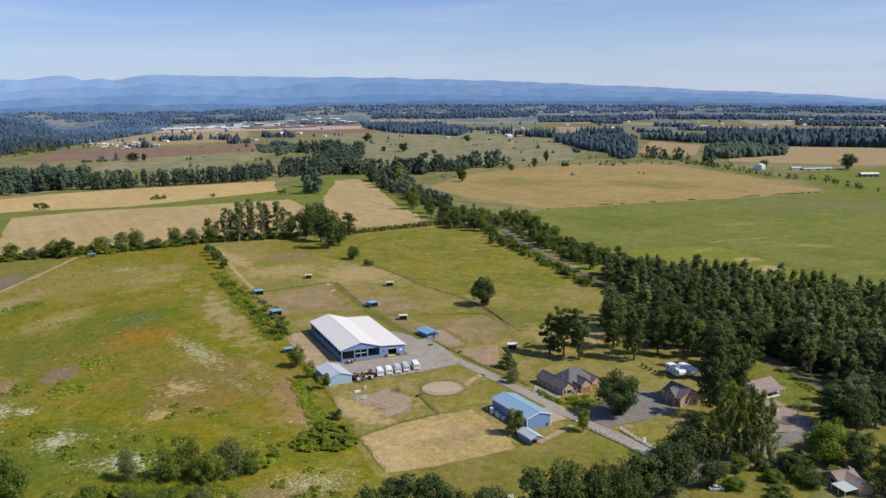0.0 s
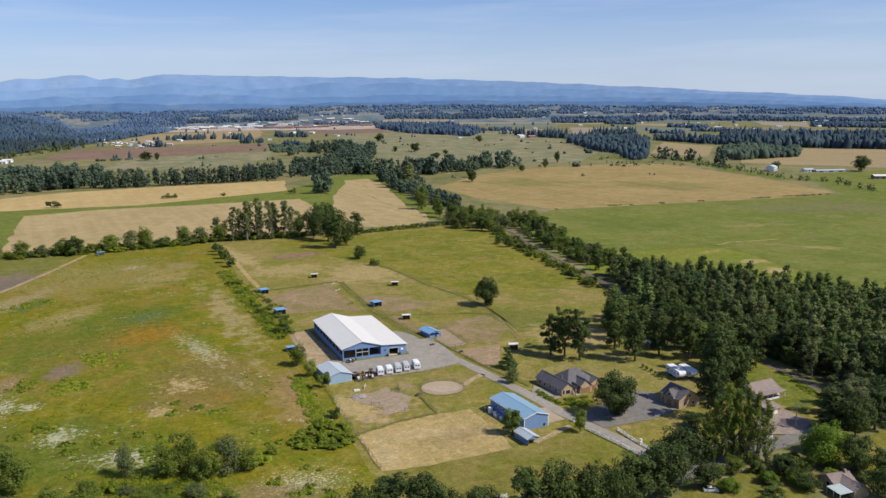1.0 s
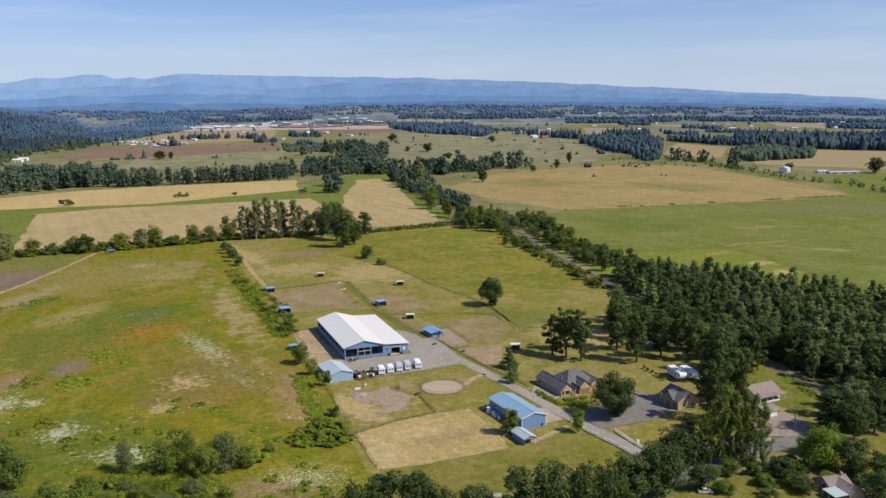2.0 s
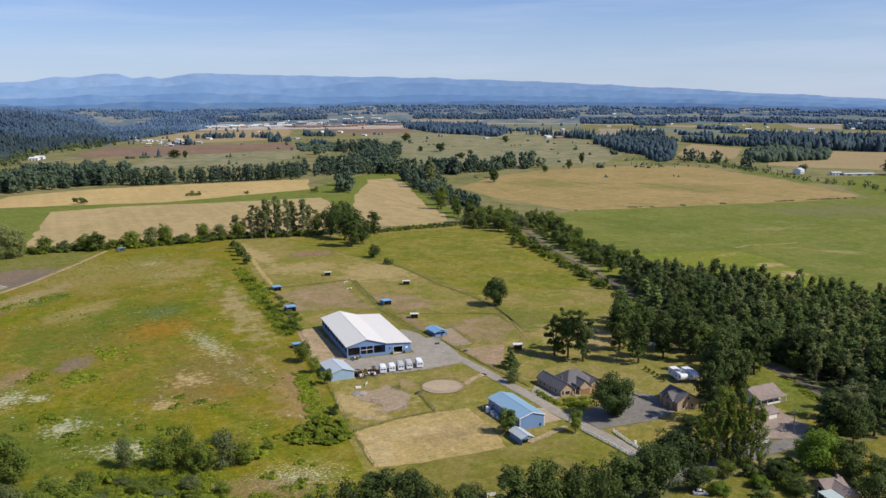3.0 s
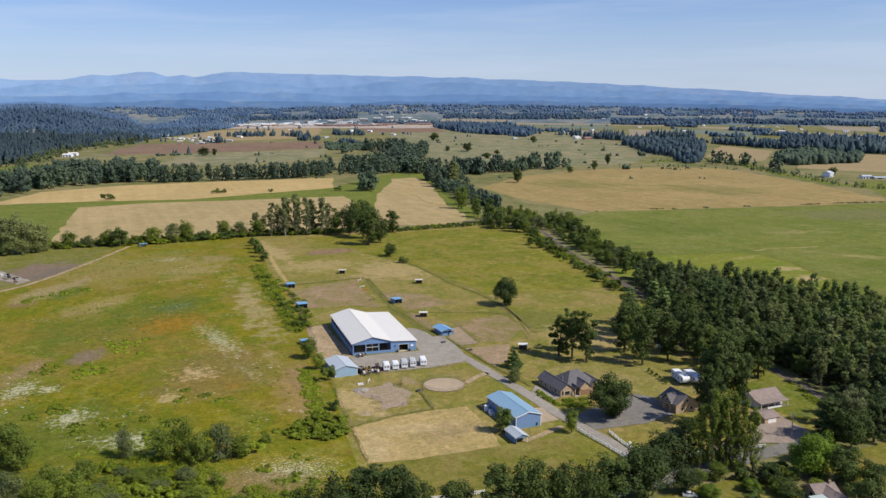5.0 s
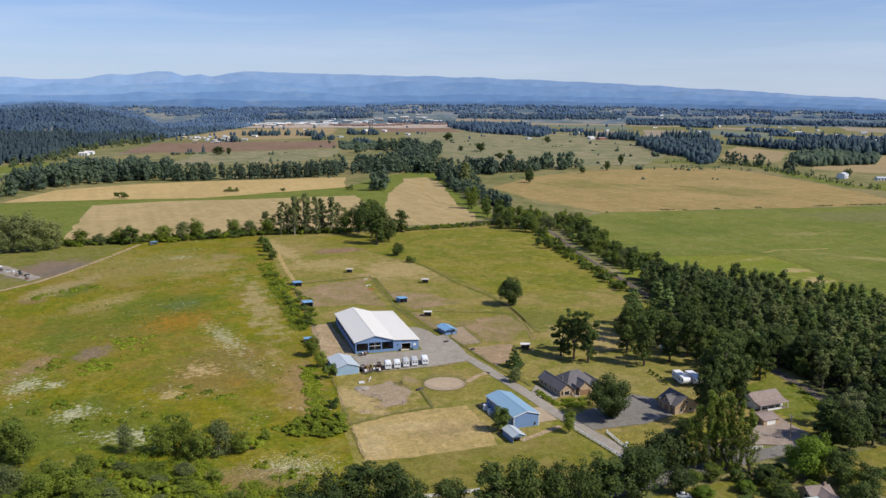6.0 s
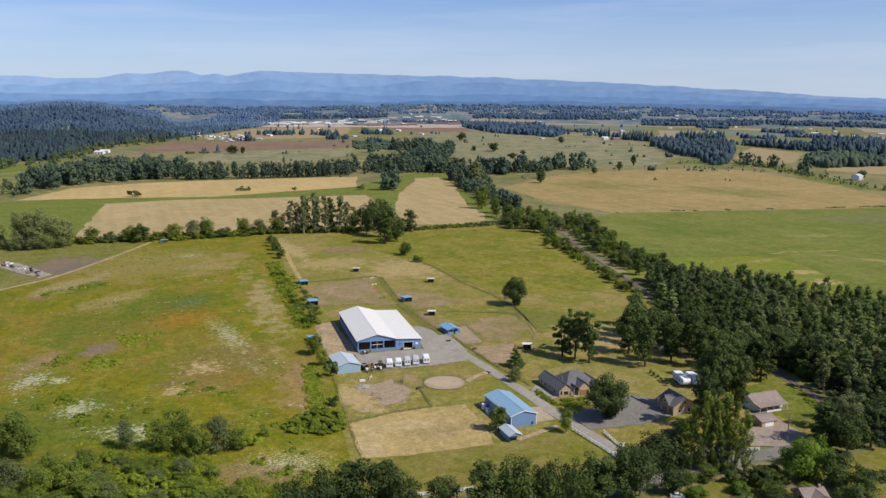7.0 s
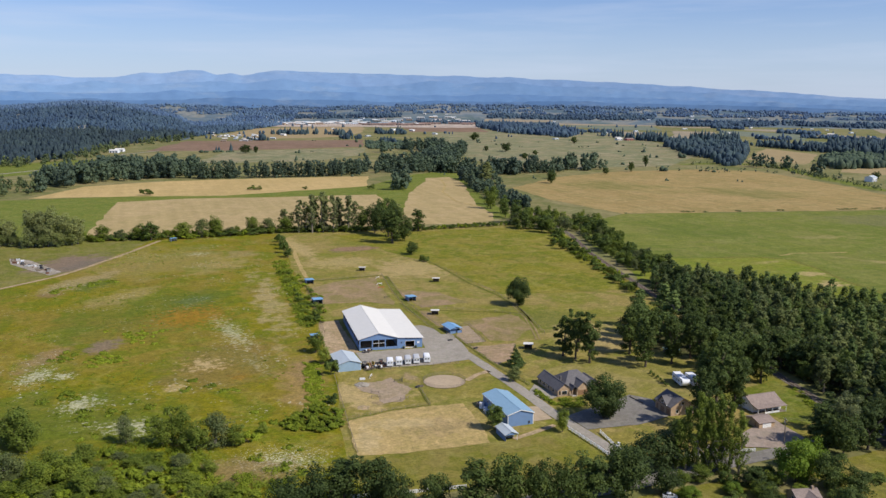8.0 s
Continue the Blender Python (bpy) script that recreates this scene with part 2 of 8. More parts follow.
def box(bm, x0, y0, z0, x1, y1, z1):
    vs = [bm.verts.new(p) for p in ((x0, y0, z0), (x1, y0, z0), (x1, y1, z0), (x0, y1, z0), (x0, y0, z1), (x1, y0, z1), (x1, y1, z1), (x0, y1, z1))]
    for f in ((3, 2, 1, 0), (4, 5, 6, 7), (0, 1, 5, 4), (1, 2, 6, 5), (2, 3, 7, 6), (3, 0, 4, 7)):
        bm.faces.new([vs[i] for i in f])
    return vs


def boxes(*dims):
    bm = bmesh.new()
    for d in dims:
        box(bm, *d)
    return bm


def prism(bm, outline, axis, a, b):
    """Pushes a closed outline along an axis from a to b. outline: pairs in the two other axes, in the order x, y, z."""
    def at(p, v):
        return {'x': (v, p[0], p[1]), 'y': (p[0], v, p[1]), 'z': (p[0], p[1], v)}[axis]
    va, vb = [bm.verts.new(at(p, a)) for p in outline], [bm.verts.new(at(p, b)) for p in outline]
    bm.faces.new(va)
    bm.faces.new(vb[::-1])
    for i in range(len(outline)):
        j = (i + 1) % len(outline)
        bm.faces.new((va[j], va[i], vb[i], vb[j]))


def slab(bm, p, q, r, s, thick):
    """A roof plane: four corners of its upper face, counter-clockwise from above, with a thickness downwards."""
    top = [bm.verts.new(v) for v in (p, q, r, s)]
    low = [bm.verts.new((v[0], v[1], v[2] - thick)) for v in (p, q, r, s)]
    bm.faces.new(top)
    bm.faces.new(low[::-1])
    for i in range(4):
        j = (i + 1) % 4
        bm.faces.new((top[i], low[i], low[j], top[j]))


def tube(bm, a, b, ra, rb, sides=7):
    a, b = Vector(a), Vector(b)
    d = (b - a).normalized()
    u = d.orthogonal().normalized()
    w = d.cross(u)
    ring = []
    for c, r in ((a, ra), (b, rb)):
        ring.append([bm.verts.new(c + r * (math.cos(t) * u + math.sin(t) * w)) for t in (2 * math.pi * i / sides for i in range(sides))])
    for i in range(sides):
        j = (i + 1) % sides
        bm.faces.new((ring[0][i], ring[0][j], ring[1][j], ring[1][i]))
    bm.faces.new(ring[0][::-1])
    bm.faces.new(ring[1])


def inside(x, y, poly):
    hit = False
    for (x0, y0), (x1, y1) in zip(poly, poly[1:] + poly[:1]):
        if (y0 > y) != (y1 > y) and x < (x1 - x0) * (y - y0) / (y1 - y0) + x0:
            hit = not hit
    return hit


# ---- ground, fields, roads ----
def sheet(name, corners, level, mat, label, wob=2.0, step=9.0, category="field"):
    """A patch of land on the ground: its outline between the corners wanders a little."""
    pts = []
    for (x0, y0), (x1, y1) in zip(corners, corners[1:] + corners[:1]):
        d = math.hypot(x1 - x0, y1 - y0)
        n = max(1, min(60, int(d / step)))
        for i in range(n):
            f = i / n
            x, y = x0 + (x1 - x0) * f, y0 + (y1 - y0) * f
            v = noise.noise_vector((x * 0.04, y * 0.04, level * 3.1)) + 0.6 * noise.noise_vector((x * 0.17, y * 0.17, level))
            if step < 8:
                v += 0.5 * noise.noise_vector((x * 0.5, y * 0.5, level))
            pts.append((x + wob * v.x, y + wob * v.y))
    bm = bmesh.new()
    z = 0.04 * level
    face = bm.faces.new([bm.verts.new((x, y, z)) for x, y in pts])
    face.normal_update()
    if face.normal.z < 0:
        face.normal_flip()
    bmesh.ops.triangulate(bm, faces=[face])
    me = bpy.data.meshes.new(name)
    bm.to_mesh(me)
    bm.free()
    me.materials.append(mat)
    return tagged(new(name, me), label, category, "", "structure")


def strip(name, line, width, level, mat, label, category="road", wob=0.4, step=6.0):
    """A road or track along a line of corners."""
    pts = []
    for (x0, y0), (x1, y1) in zip(line, line[1:]):
        n = max(1, min(80, int(math.hypot(x1 - x0, y1 - y0) / step)))
        pts += [(x0 + (x1 - x0) * i / n, y0 + (y1 - y0) * i / n) for i in range(n)]
    pts.append(line[-1])
    verts, faces = [], []
    for i, (x, y) in enumerate(pts):
        a, b = pts[max(0, i - 1)], pts[min(len(pts) - 1, i + 1)]
        d = Vector((b[0] - a[0], b[1] - a[1])).normalized()
        for side in (-1, 1):
            w = width / 2 + wob * noise.noise((x * 0.15, y * 0.15, side * 5.0 + level))
            verts.append((x - d.y * side * w, y + d.x * side * w, 0.04 * level))
        if i:
            k = 2 * i
            faces.append((k - 2, k - 1, k + 1, k))
    ob = mesh_object(name, verts, [f[::-1] for f in faces], mat)
    return tagged(ob, label, category, "", "structure")


R = 9000.0
rings = [0, 60, 140, 300, 600, 1200, 2400, 4200, R]
gv, gf = [(-100.0, -300.0, 0.0)], []
for r in rings[1:]:
    for i in range(48):
        t = 2 * math.pi * i / 48
        gv.append((-100 + r * math.cos(t), -300 + r * math.sin(t), 0.0))
for i in range(48):
    gf.append((0, 1 + i, 1 + (i + 1) % 48))
for k in range(len(rings) - 2):
    for i in range(48):
        j = (i + 1) % 48
        a, b = 1 + k * 48, 1 + (k + 1) * 48
        gf.append((a + i, b + i, b + j, a + j))
tagged(mesh_object("ground", gv, gf, M_GROUND), "olive and straw coloured farmland reaching to the hills", "ground", "", "structure")

TAN = field_mat("dry_hay", (0.318, 0.226, 0.092), (0.285, 0.204, 0.078), (0.214, 0.182, 0.062), 0.012, 0.045, 0.35, (20, 9, 0.3), tufts=0.5, mottle=0.35, grain=0.35,
                blots=((LUSH, 0.45, 520, 640, 60, 90, 20, 0.02), (LUSH, 0.4, 640, 520, 60, 80, 40, 0.02), (SOIL, 0.3, 60, 540, 60, 50, 0, 0.03)))
PALE = field_mat("pale_mown_hay", (0.385, 0.285, 0.14), (0.345, 0.26, 0.12), (0.29, 0.23, 0.095), 0.012, 0.05, 0.35, (20, 9, 0.3), tufts=0.35, mottle=0.3, grain=0.3)
GOLD = field_mat("ripe_grain", (0.318, 0.236, 0.122), (0.292, 0.220, 0.115), (0.262, 0.208, 0.10), 0.01, 0.05, 0.3, (20, 12, 0.25), tufts=0.25, mottle=0.2, grain=0.3)
GREEN = field_mat("green_pasture", (0.152, 0.166, 0.030), (0.124, 0.148, 0.023), (0.196, 0.180, 0.056), 0.012, 0.05, 0.5, (62, 10, 0.25), tufts=0.45, mottle=0.35, grain=0.5,
                  blots=((STRAW, 0.35, 470, 200, 60, 14, -20, 0.06, 0.7, 2.6), (STRAW, 0.4, 430, 90, 40, 10, -50, 0.06, 0.7, 2.6), (LUSH, 0.35, 400, 260, 70, 50, 0, 0.03), ((0.16, 0.14, 0.075), 0.5, 640, 250, 120, 60, -30, 0.02)))
LUSHM = field_mat("lush_grass", (0.125, 0.155, 0.022), (0.145, 0.168, 0.028), (0.19, 0.18, 0.04), 0.03, 0.1, 0.7)
PADDOCK = field_mat("grazed_paddock", (0.222, 0.186, 0.042), (0.262, 0.202, 0.068), (0.148, 0.160, 0.018), 0.02, 0.07, 0.9, tufts=0.7, mottle=0.45, grain=0.7, blots=(
    (SOIL, 0.6, 62, 268, 24, 12, 15), (STRAW, 0.7, 20, 290, 10, 60, 5), (STRAW, 0.6, 85, 180, 30, 40, -30), (STRAW, 0.5, 40, 215, 30, 25, 0),
    (LUSH, 0.5, 110, 20, 20, 30, 0), (STRAW, 0.5, 120, -20, 25, 30, 0), (LUSH, 0.6, 120, -70, 30, 20, 0), (STRAW, 0.5, 100, -75, 18, 22, 0),
    ((0.30, 0.22, 0.13), 0.8, 11.2, -50, 3, 6, 0, 0.3, 0.5), (STRAW, 0.8, -17, -66, 8, 18, 10, 0.15, 0.45), (SOIL, 0.6, -10, -76, 3, 3, 0, 0.4, 0.5), (SOIL, 0.5, 5, -58, 5, 6, 0, 0.4, 0.6), (STRAW, 0.5, -3, -66, 17, 16, 0, 0.2, 0.7, 2.6), (STRAW, 0.55, -4, -107, 33, 25, 0, 0.15, 0.7, 2.6)))
PASTURE = field_mat("summer_pasture", (0.188, 0.172, 0.020), (0.148, 0.156, 0.015), (0.245, 0.19, 0.048), 0.02, 0.05, 0.7, tufts=0.6, mottle=0.5, grain=0.75)
DUST = field_mat("bare_dusty_paddock", (0.285, 0.200, 0.112), (0.250, 0.185, 0.088), (0.185, 0.165, 0.042), 0.035, 0.10, 0.9, tufts=0.6, mottle=0.3, grain=0.5)
DIRT = field_mat("bare_dirt", (0.40, 0.295, 0.185), (0.35, 0.255, 0.155), (0.28, 0.21, 0.11), 0.06, 0.2, 1.2)
CUT = field_mat("mown_dry_grass", (0.40, 0.290, 0.125), (0.365, 0.27, 0.11), (0.27, 0.215, 0.075), 0.05, 0.12, 0.8, (70, 4.0, 0.2), grain=0.6, tufts=0.4, mottle=0.35, blots=((SOIL, 0.3, 5, -108, 16, 10, 10, 0.2), ((0.45, 0.35, 0.19), 0.5, -8, -100, 18, 6, -10, 0.2), ((0.46, 0.36, 0.20), 0.5, -24, -112, 6, 14, -10, 0.3)))
SAND = field_mat("arena_sand", (0.42, 0.325, 0.225), (0.395, 0.305, 0.21), (0.36, 0.28, 0.185), 0.12, 0.4, 1.5, tufts=0.3, mottle=0.12, grain=0.3)
TRODDEN = field_mat("trodden_earth", (0.350, 0.268, 0.192), (0.318, 0.240, 0.166), (0.27, 0.212, 0.115), 0.06, 0.2, 1.2, tufts=0.4, mottle=0.2, grain=0.5)
RANK = field_mat("rank_grass", (0.120, 0.128, 0.018), (0.150, 0.145, 0.026), (0.19, 0.16, 0.045), 0.06, 0.15, 1.2, grain=0.8)
GRAVEL = field_mat("grey_gravel", (0.300, 0.266, 0.226), (0.330, 0.294, 0.250), (0.262, 0.228, 0.182), 0.07, 0.3, 2.0, grain=0.35, mottle=0.3)
ASPHALT = field_mat("worn_asphalt", (0.195, 0.178, 0.158), (0.222, 0.205, 0.182), (0.158, 0.143, 0.128), 0.08, 0.4, 2.0, grain=0.35, mottle=0.3)
PLOUGH = field_mat("ploughed_soil", (0.20, 0.125, 0.085), (0.23, 0.15, 0.10), (0.16, 0.11, 0.07), 0.006, 0.03, 0.2, (20, 14, 0.2), grain=0.3)
OLIVE = field_mat("rough_grass", (0.222, 0.204, 0.108), (0.262, 0.220, 0.126), (0.138, 0.160, 0.078), 0.006, 0.022, 0.2, tufts=0.75, mottle=0.6, grain=0.4)
LAWN = field_mat("lawn", (0.155, 0.150, 0.020), (0.182, 0.160, 0.032), (0.235, 0.182, 0.062), 0.04, 0.1, 0.9)
BALLAST = field_mat("rail_ballast", (0.150, 0.128, 0.106), (0.175, 0.148, 0.122), (0.115, 0.105, 0.072), 0.1, 0.4, 2.0)

MEADOW = [(-420, -170), (-34, -170), (-34, -123), (-28, -80), (-20, -43), (-12, 37), (-4, 105), (2, 200), (15, 366), (-84, 372), (-137, 251), (-183, 196), (-420, 60)]
sheet("meadow", MEADOW, 1, M_MEADOW, "rough olive meadow with white and orange wildflower patches")
sheet("field", [(-420, 60), (-183, 196), (-137, 251), (-84, 372), (-205, 384), (-420, 370)], 1,
      field_mat("damp_pasture", (0.140, 0.146, 0.022), (0.175, 0.160, 0.036), (0.215, 0.18, 0.075), 0.03, 0.1, 0.7,
                blots=((SOIL, 0.95, -148, 272, 22, 34, -30, 0.06, 0.4), ((0.16, 0.13, 0.10), 0.7, -140, 262, 12, 26, -30, 0.1, 0.5))), "dull green pasture beside the dirt track")
sheet("paddock", [(-34, -158), (-34, -123), (-28, -80), (-20, -43), (-12, 37), (-4, 105), (2, 200), (15, 366), (60, 360), (236, 350), (262, 290), (232, 190), (199, 42), (150, -165), (60, -158)],
      1, PADDOCK, "grazed farm paddocks of olive and straw grass")
sheet("pasture", [(60, 340), (236, 335), (258, 285), (230, 190), (205, 70), (150, 78), (112, 84), (107, 130), (103, 190), (88, 240)], 2, PASTURE, "green summer pasture north of the barns", 4)
sheet("paddock", [(1.7, 138), (27, 152), (51, 157), (47.7, 128), (41, 78), (28, 90), (-3.7, 95)], 2, DUST, "bare brown paddock trodden by stock", 2.5, 4)
sheet("paddock", [(53.6, 118), (79, 103), (79, 89), (86, 70), (53, 67.5), (51.5, 86)], 2, DUST, "bare brown paddock trodden by stock", 3, 4)
sheet("paddock", [(51, 61), (57, 56), (55, 24), (50.5, 25), (50, 51)], 2, DUST, "bare strip of paddock beside the pale shelter", 1, 4)
sheet("paddock", [(67.7, 31.6), (97, 37), (98.6, 12), (78.5, -12.6), (66, -6)], 2, DUST, "dry brown paddock beside the shelters", 3, 4)
sheet("dirt_yard", [(61.8, 21.4), (66, 22), (62.8, -9), (52.4, -9.6), (53, 6)], 3, TRODDEN, "bare dirt pen at the blue stable", 0.8, 3, "yard")
sheet("dirt_yard", [(53, -15), (62, -16), (76.6, -16), (64, -40), (55, -46), (53, -33)], 3, field_mat("red_earth", (0.335, 0.235, 0.150), (0.30, 0.212, 0.130), (0.25, 0.19, 0.09), 0.06, 0.2, 1.0, grain=0.5), "reddish bare dirt pen", 1.2, 3, "yard")
sheet("dirt_yard", [(2.2, -45.9), (4, -56.7), (6, -65.3), (-1.8, -78), (-9, -77), (-9.4, -67.4), (-14.3, -55.6), (-11.6, -49.8), (-2.8, -50.8)], 3, TRODDEN, "bare grey-brown earth in the riding paddock", 2.2, 1.5, "yard")
sheet("dirt_yard", [(-9, 54), (2, 54), (-1, -6), (-8, -8), (-16, -4)], 3, DIRT, "bare dirt strip along the arena barn", 0.8, 4, "yard")
sheet("mown_field", [(-27, -93), (-30, -123), (-15, -126), (17, -127), (20, -108), (22, -88), (9.6, -86), (2, -85.5), (-11, -87), (-24, -88.5)], 3, CUT, "mown straw coloured grass plot", 0.9, 1.5)
sheet("lawn", [(-34, -126), (40, -128), (44, -150), (40, -158), (-34, -156)], 2, LAWN, "green verge grass along the road", 1.0, 5)
sheet("lawn", [(66, -60), (110, -50), (150, -60), (150, -110), (95, -108), (86, -92), (80, -84)], 2, field_mat("dry_lawn", (0.215, 0.188, 0.046), (0.25, 0.205, 0.07), (0.165, 0.162, 0.028), 0.03, 0.08, 0.9, tufts=0.5, mottle=0.4), "lawn under the tall trees by the house", 2.0, 6)
# Darker copy of the lawn green, with tree shade painted in.
sheet("lawn", [(124, -112), (160, -104), (157, -146), (134, -150)], 3, field_mat("shaded_lawn", (0.112, 0.138, 0.014), (0.145, 0.155, 0.022), (0.19, 0.172, 0.04), 0.05, 0.12, 0.9, grain=0.7), "lawn beside the brown house, green darkened for shade", 1.0, 5)
sheet("gravel_yard", [(-4, -33), (-3, -7), (31, -10), (35, 30), (42, 30), (52, 8), (50, -20), (46, -34), (30, -36)], 3, GRAVEL, "grey gravel yard in front of the arena barn", 0.8, 4, "yard")
strip("driveway", [(47, 6), (46, -20), (48, -44), (50, -78), (51, -110), (54, -140), (54, -172)], 5.2, 4, GRAVEL, "straight grey gravel driveway")
sheet("gravel_yard", [(54, -113), (64, -110), (76, -107), (90, -100), (96, -108), (92, -126), (76, -130), (56, -128)], 5, ASPHALT, "paved forecourt between house and garage", 0.7, 4, "yard")
sheet("gravel_yard", [(52, -84), (58, -76), (62, -92), (54, -96)], 5, GRAVEL, "gravel parking place beside the house", 0.5, 3, "yard")
sheet("concrete_apron", [(40, -98), (48, -100), (48, -114), (40, -114)], 5, SAND, "pale concrete apron of the blue barn", 0.2, 3, "yard")
sheet("dirt_patch", [(40, 268), (52, 278), (70, 276), (84, 268), (72, 260), (52, 260)], 4, field_mat("old_litter", (0.245, 0.155, 0.09), (0.215, 0.14, 0.08), (0.29, 0.20, 0.11), 0.06, 0.2, 1.0), "reddish brown patch of old litter in the pasture", 2.0, 5, "yard")
strip("stock_lane", [(57.8, 159), (52.3, 118), (47.2, 70), (47.6, 22), (48.0, 10)], 3.4, 4, RANK, "green grass lane between two paddock fences", "path", 0.5)
for line, wide in (([(103, 200), (103.5, 185), (104.5, 153), (104.2, 124), (108.4, 82), (108, 53), (101, 11)], 1.8), ([(-26.5, -90.5), (-7, -85.8), (8.6, -85), (10.7, -65)], 1.5), ([(-2, 158), (21, 159), (42, 161), (57, 162)], 1.8),
                   ([(50, 64), (84, 47), (104, 38)], 1.4), ([(52, 4), (53, -40), (56, -76)], 1.6)):
    strip("grass_verge", line, wide, 4, RANK, "uncut dark grass along a fence", "grass", 0.7, 3.0)
for off in (-1.1, 1.1):
    strip("wheel_track", [(108 + off, 56), (103 + off, 28), (96 + off, 4), (90 + off, -14)], 0.9, 4, DUST, "worn wheel track across the paddock", "path", 0.3, 5)
strip("stock_lane", [(17, 335), (16, 286), (9, 216), (6, 170)], 3.0, 3, CUT, "worn pale track beside the hedgerow", "path", 0.8)
strip("garden_path", [(26, -127), (34, -124.5), (46, -120)], 2.2, 4, DIRT, "pale path from the small shed to the drive", "path", 0.3)
strip("garden_path", [(33, -62), (40, -56), (47, -53)], 3.0, 4, DIRT, "worn dirt path from the round pen to the drive", "path", 0.5)
sheet("lawn", [(44, -180), (80, -179), (90, -196), (60, -205), (38, -200)], 2.4, LAWN, "bright lawn beside the road", 1.0, 5)
sheet("lawn", [(104, -181), (145, -177), (155, -200), (112, -208)], 2.4, LAWN, "bright lawn by the bungalow", 1.0, 5)
strip("road", [(-420, -165), (-60, -171), (40, -173), (110, -167), (170, -163), (420, -150)], 7.0, 6, ASPHALT, "grey country road behind trees")
sheet("gravel_yard", [(100, -160), (106, -150), (114, -146), (128, -142), (126, -160), (112, -165)], 7, field_mat("brown_gravel", (0.29, 0.228, 0.185), (0.32, 0.255, 0.21), (0.24, 0.188, 0.15), 0.08, 0.3, 1.5, grain=0.4, mottle=0.3), "brown gravel forecourt of the brown house", 0.6, 4, "yard")
strip("dirt_track", [(-84, 356), (-111, 300), (-137, 251), (-153, 226), (-183, 196), (-420, 70)], 3.5, 3, DIRT, "pale dirt track between pastures")
sheet("dirt_yard", [(-192, 306), (-177, 294), (-151, 240), (-158, 231), (-188, 281)], 3, field_mat("rubble_pad", (0.34, 0.30, 0.26), (0.30, 0.255, 0.21), (0.25, 0.20, 0.15), 0.06, 0.2, 1.0), "bare pad beside the dirt track", 1.0, 5, "yard")
# Litter colour is darkened to carry the shade below the trees.
FLOOR = field_mat("shade_dark_leaf_litter", (0.060, 0.062, 0.022), (0.078, 0.072, 0.030), (0.055, 0.075, 0.016), 0.05, 0.15, 1.0, grain=0.7)
sheet("wood_floor", [(205, 90), (222, 97), (262, 42), (287, -40), (302, -140), (252, -232), (200, -272), (158, -208), (160, -166), (170, -110), (188, -5)], 3, FLOOR, "undergrowth and leaf litter in the wood, darkened for shade", 3, 5, "ground")
sheet("wood_floor", [(152, -4), (184, -10), (170, -80), (158, -92), (152, -70), (134, -42), (140, -22)], 3, FLOOR, "undergrowth and leaf litter under tall trees, darkened for shade", 3, 5, "ground")
strip("rail_bed", [(296, 430), (264, 283), (235, 193), (199, 42), (164, -111), (152, -165), (120, -300)], 4.4, 4, BALLAST, "brown ballasted railway bed", "railway")

sheet("hay_field", [(-224, 713), (-169, 840), (-60, 885), (60, 890), (232, 880), (192, 738), (0, 678), (-98, 700), (-168, 708)], 2.5, field_mat("ripe_grain_near", (0.45, 0.32, 0.14), (0.41, 0.295, 0.125), (0.34, 0.255, 0.10), 0.01, 0.05, 0.3, (20, 12, 0.25), tufts=0.25, mottle=0.2, grain=0.3), "golden grain field before a tree line", 3, 14)
sheet("hay_field", [(-146, 395), (-124, 648), (-48, 660), (50, 645), (178, 638), (171, 547), (124, 385), (22, 382)], 2, PALE, "tan mown hay field", 3, 14)
sheet("grass_strip", [(-330, 385), (-260, 700), (-100, 705), (200, 745), (295, 880), (345, 914), (395, 899), (327, 698), (280, 489), (262, 395), (120, 385)], 1, LUSHM, "bright green strip of uncut grass", 4, 14)
sheet("hay_field", [(134, 384), (182, 524), (219, 628), (259, 718), (290, 775), (306, 828), (346, 833), (338, 760), (317, 680), (284, 580), (262, 502), (252, 434), (232, 385), (206, 366)], 3, PALE, "pale hay field between two belts of trees", 3, 12)
sheet("hay_field", [(375, 660), (504, 787), (655, 850), (805, 850), (884, 790), (833, 531), (756, 336), (663, 334), (531, 361), (380, 389), (365, 521)], 2, TAN, "wide tan hay field", 4, 14)
sheet("green_field", [(380, 386), (528, 357), (659, 330), (750, 320), (900, 520), (1100, 500), (900, 100), (500, -200), (200, -330), (170, -100), (205, 42), (262, 250), (300, 330)],
      0.5, GREEN, "broad green pasture beyond the railway", 4, 16)
sheet("grain_field", [(1048, 1020), (1351, 1332), (1304, 1106), (1074, 885)], 2, GOLD, "golden grain field", 8, 40)
sheet("grain_field", [(1010, 737), (1138, 860), (1207, 800), (1374, 950), (1560, 800), (1300, 500), (1110, 530)], 2, GOLD, "golden grain field by the white barn", 8, 40)
strip("grass_verge", [(840, 950), (940, 950), (972, 910), (974, 832), (887, 624), (846, 500), (857, 422), (772, 268)], 26.0, 3, LUSHM, "green rank verge along a far hedge", "verge", 5.0, 14)
sheet("far_field", [(560, 1458), (801, 2277), (1252, 2934), (1455, 2119), (1020, 1154), (801, 920), (500, 950), (533, 1227)], 1, OLIVE, "dull straw pasture with scattered trees", 12, 60)
sheet("green_field", [(-420, 900), (-300, 1010), (-150, 1150), (-100, 1350), (-230, 1350), (-420, 1150)], 2, LUSHM, "green field beside a far farm road", 6, 30)
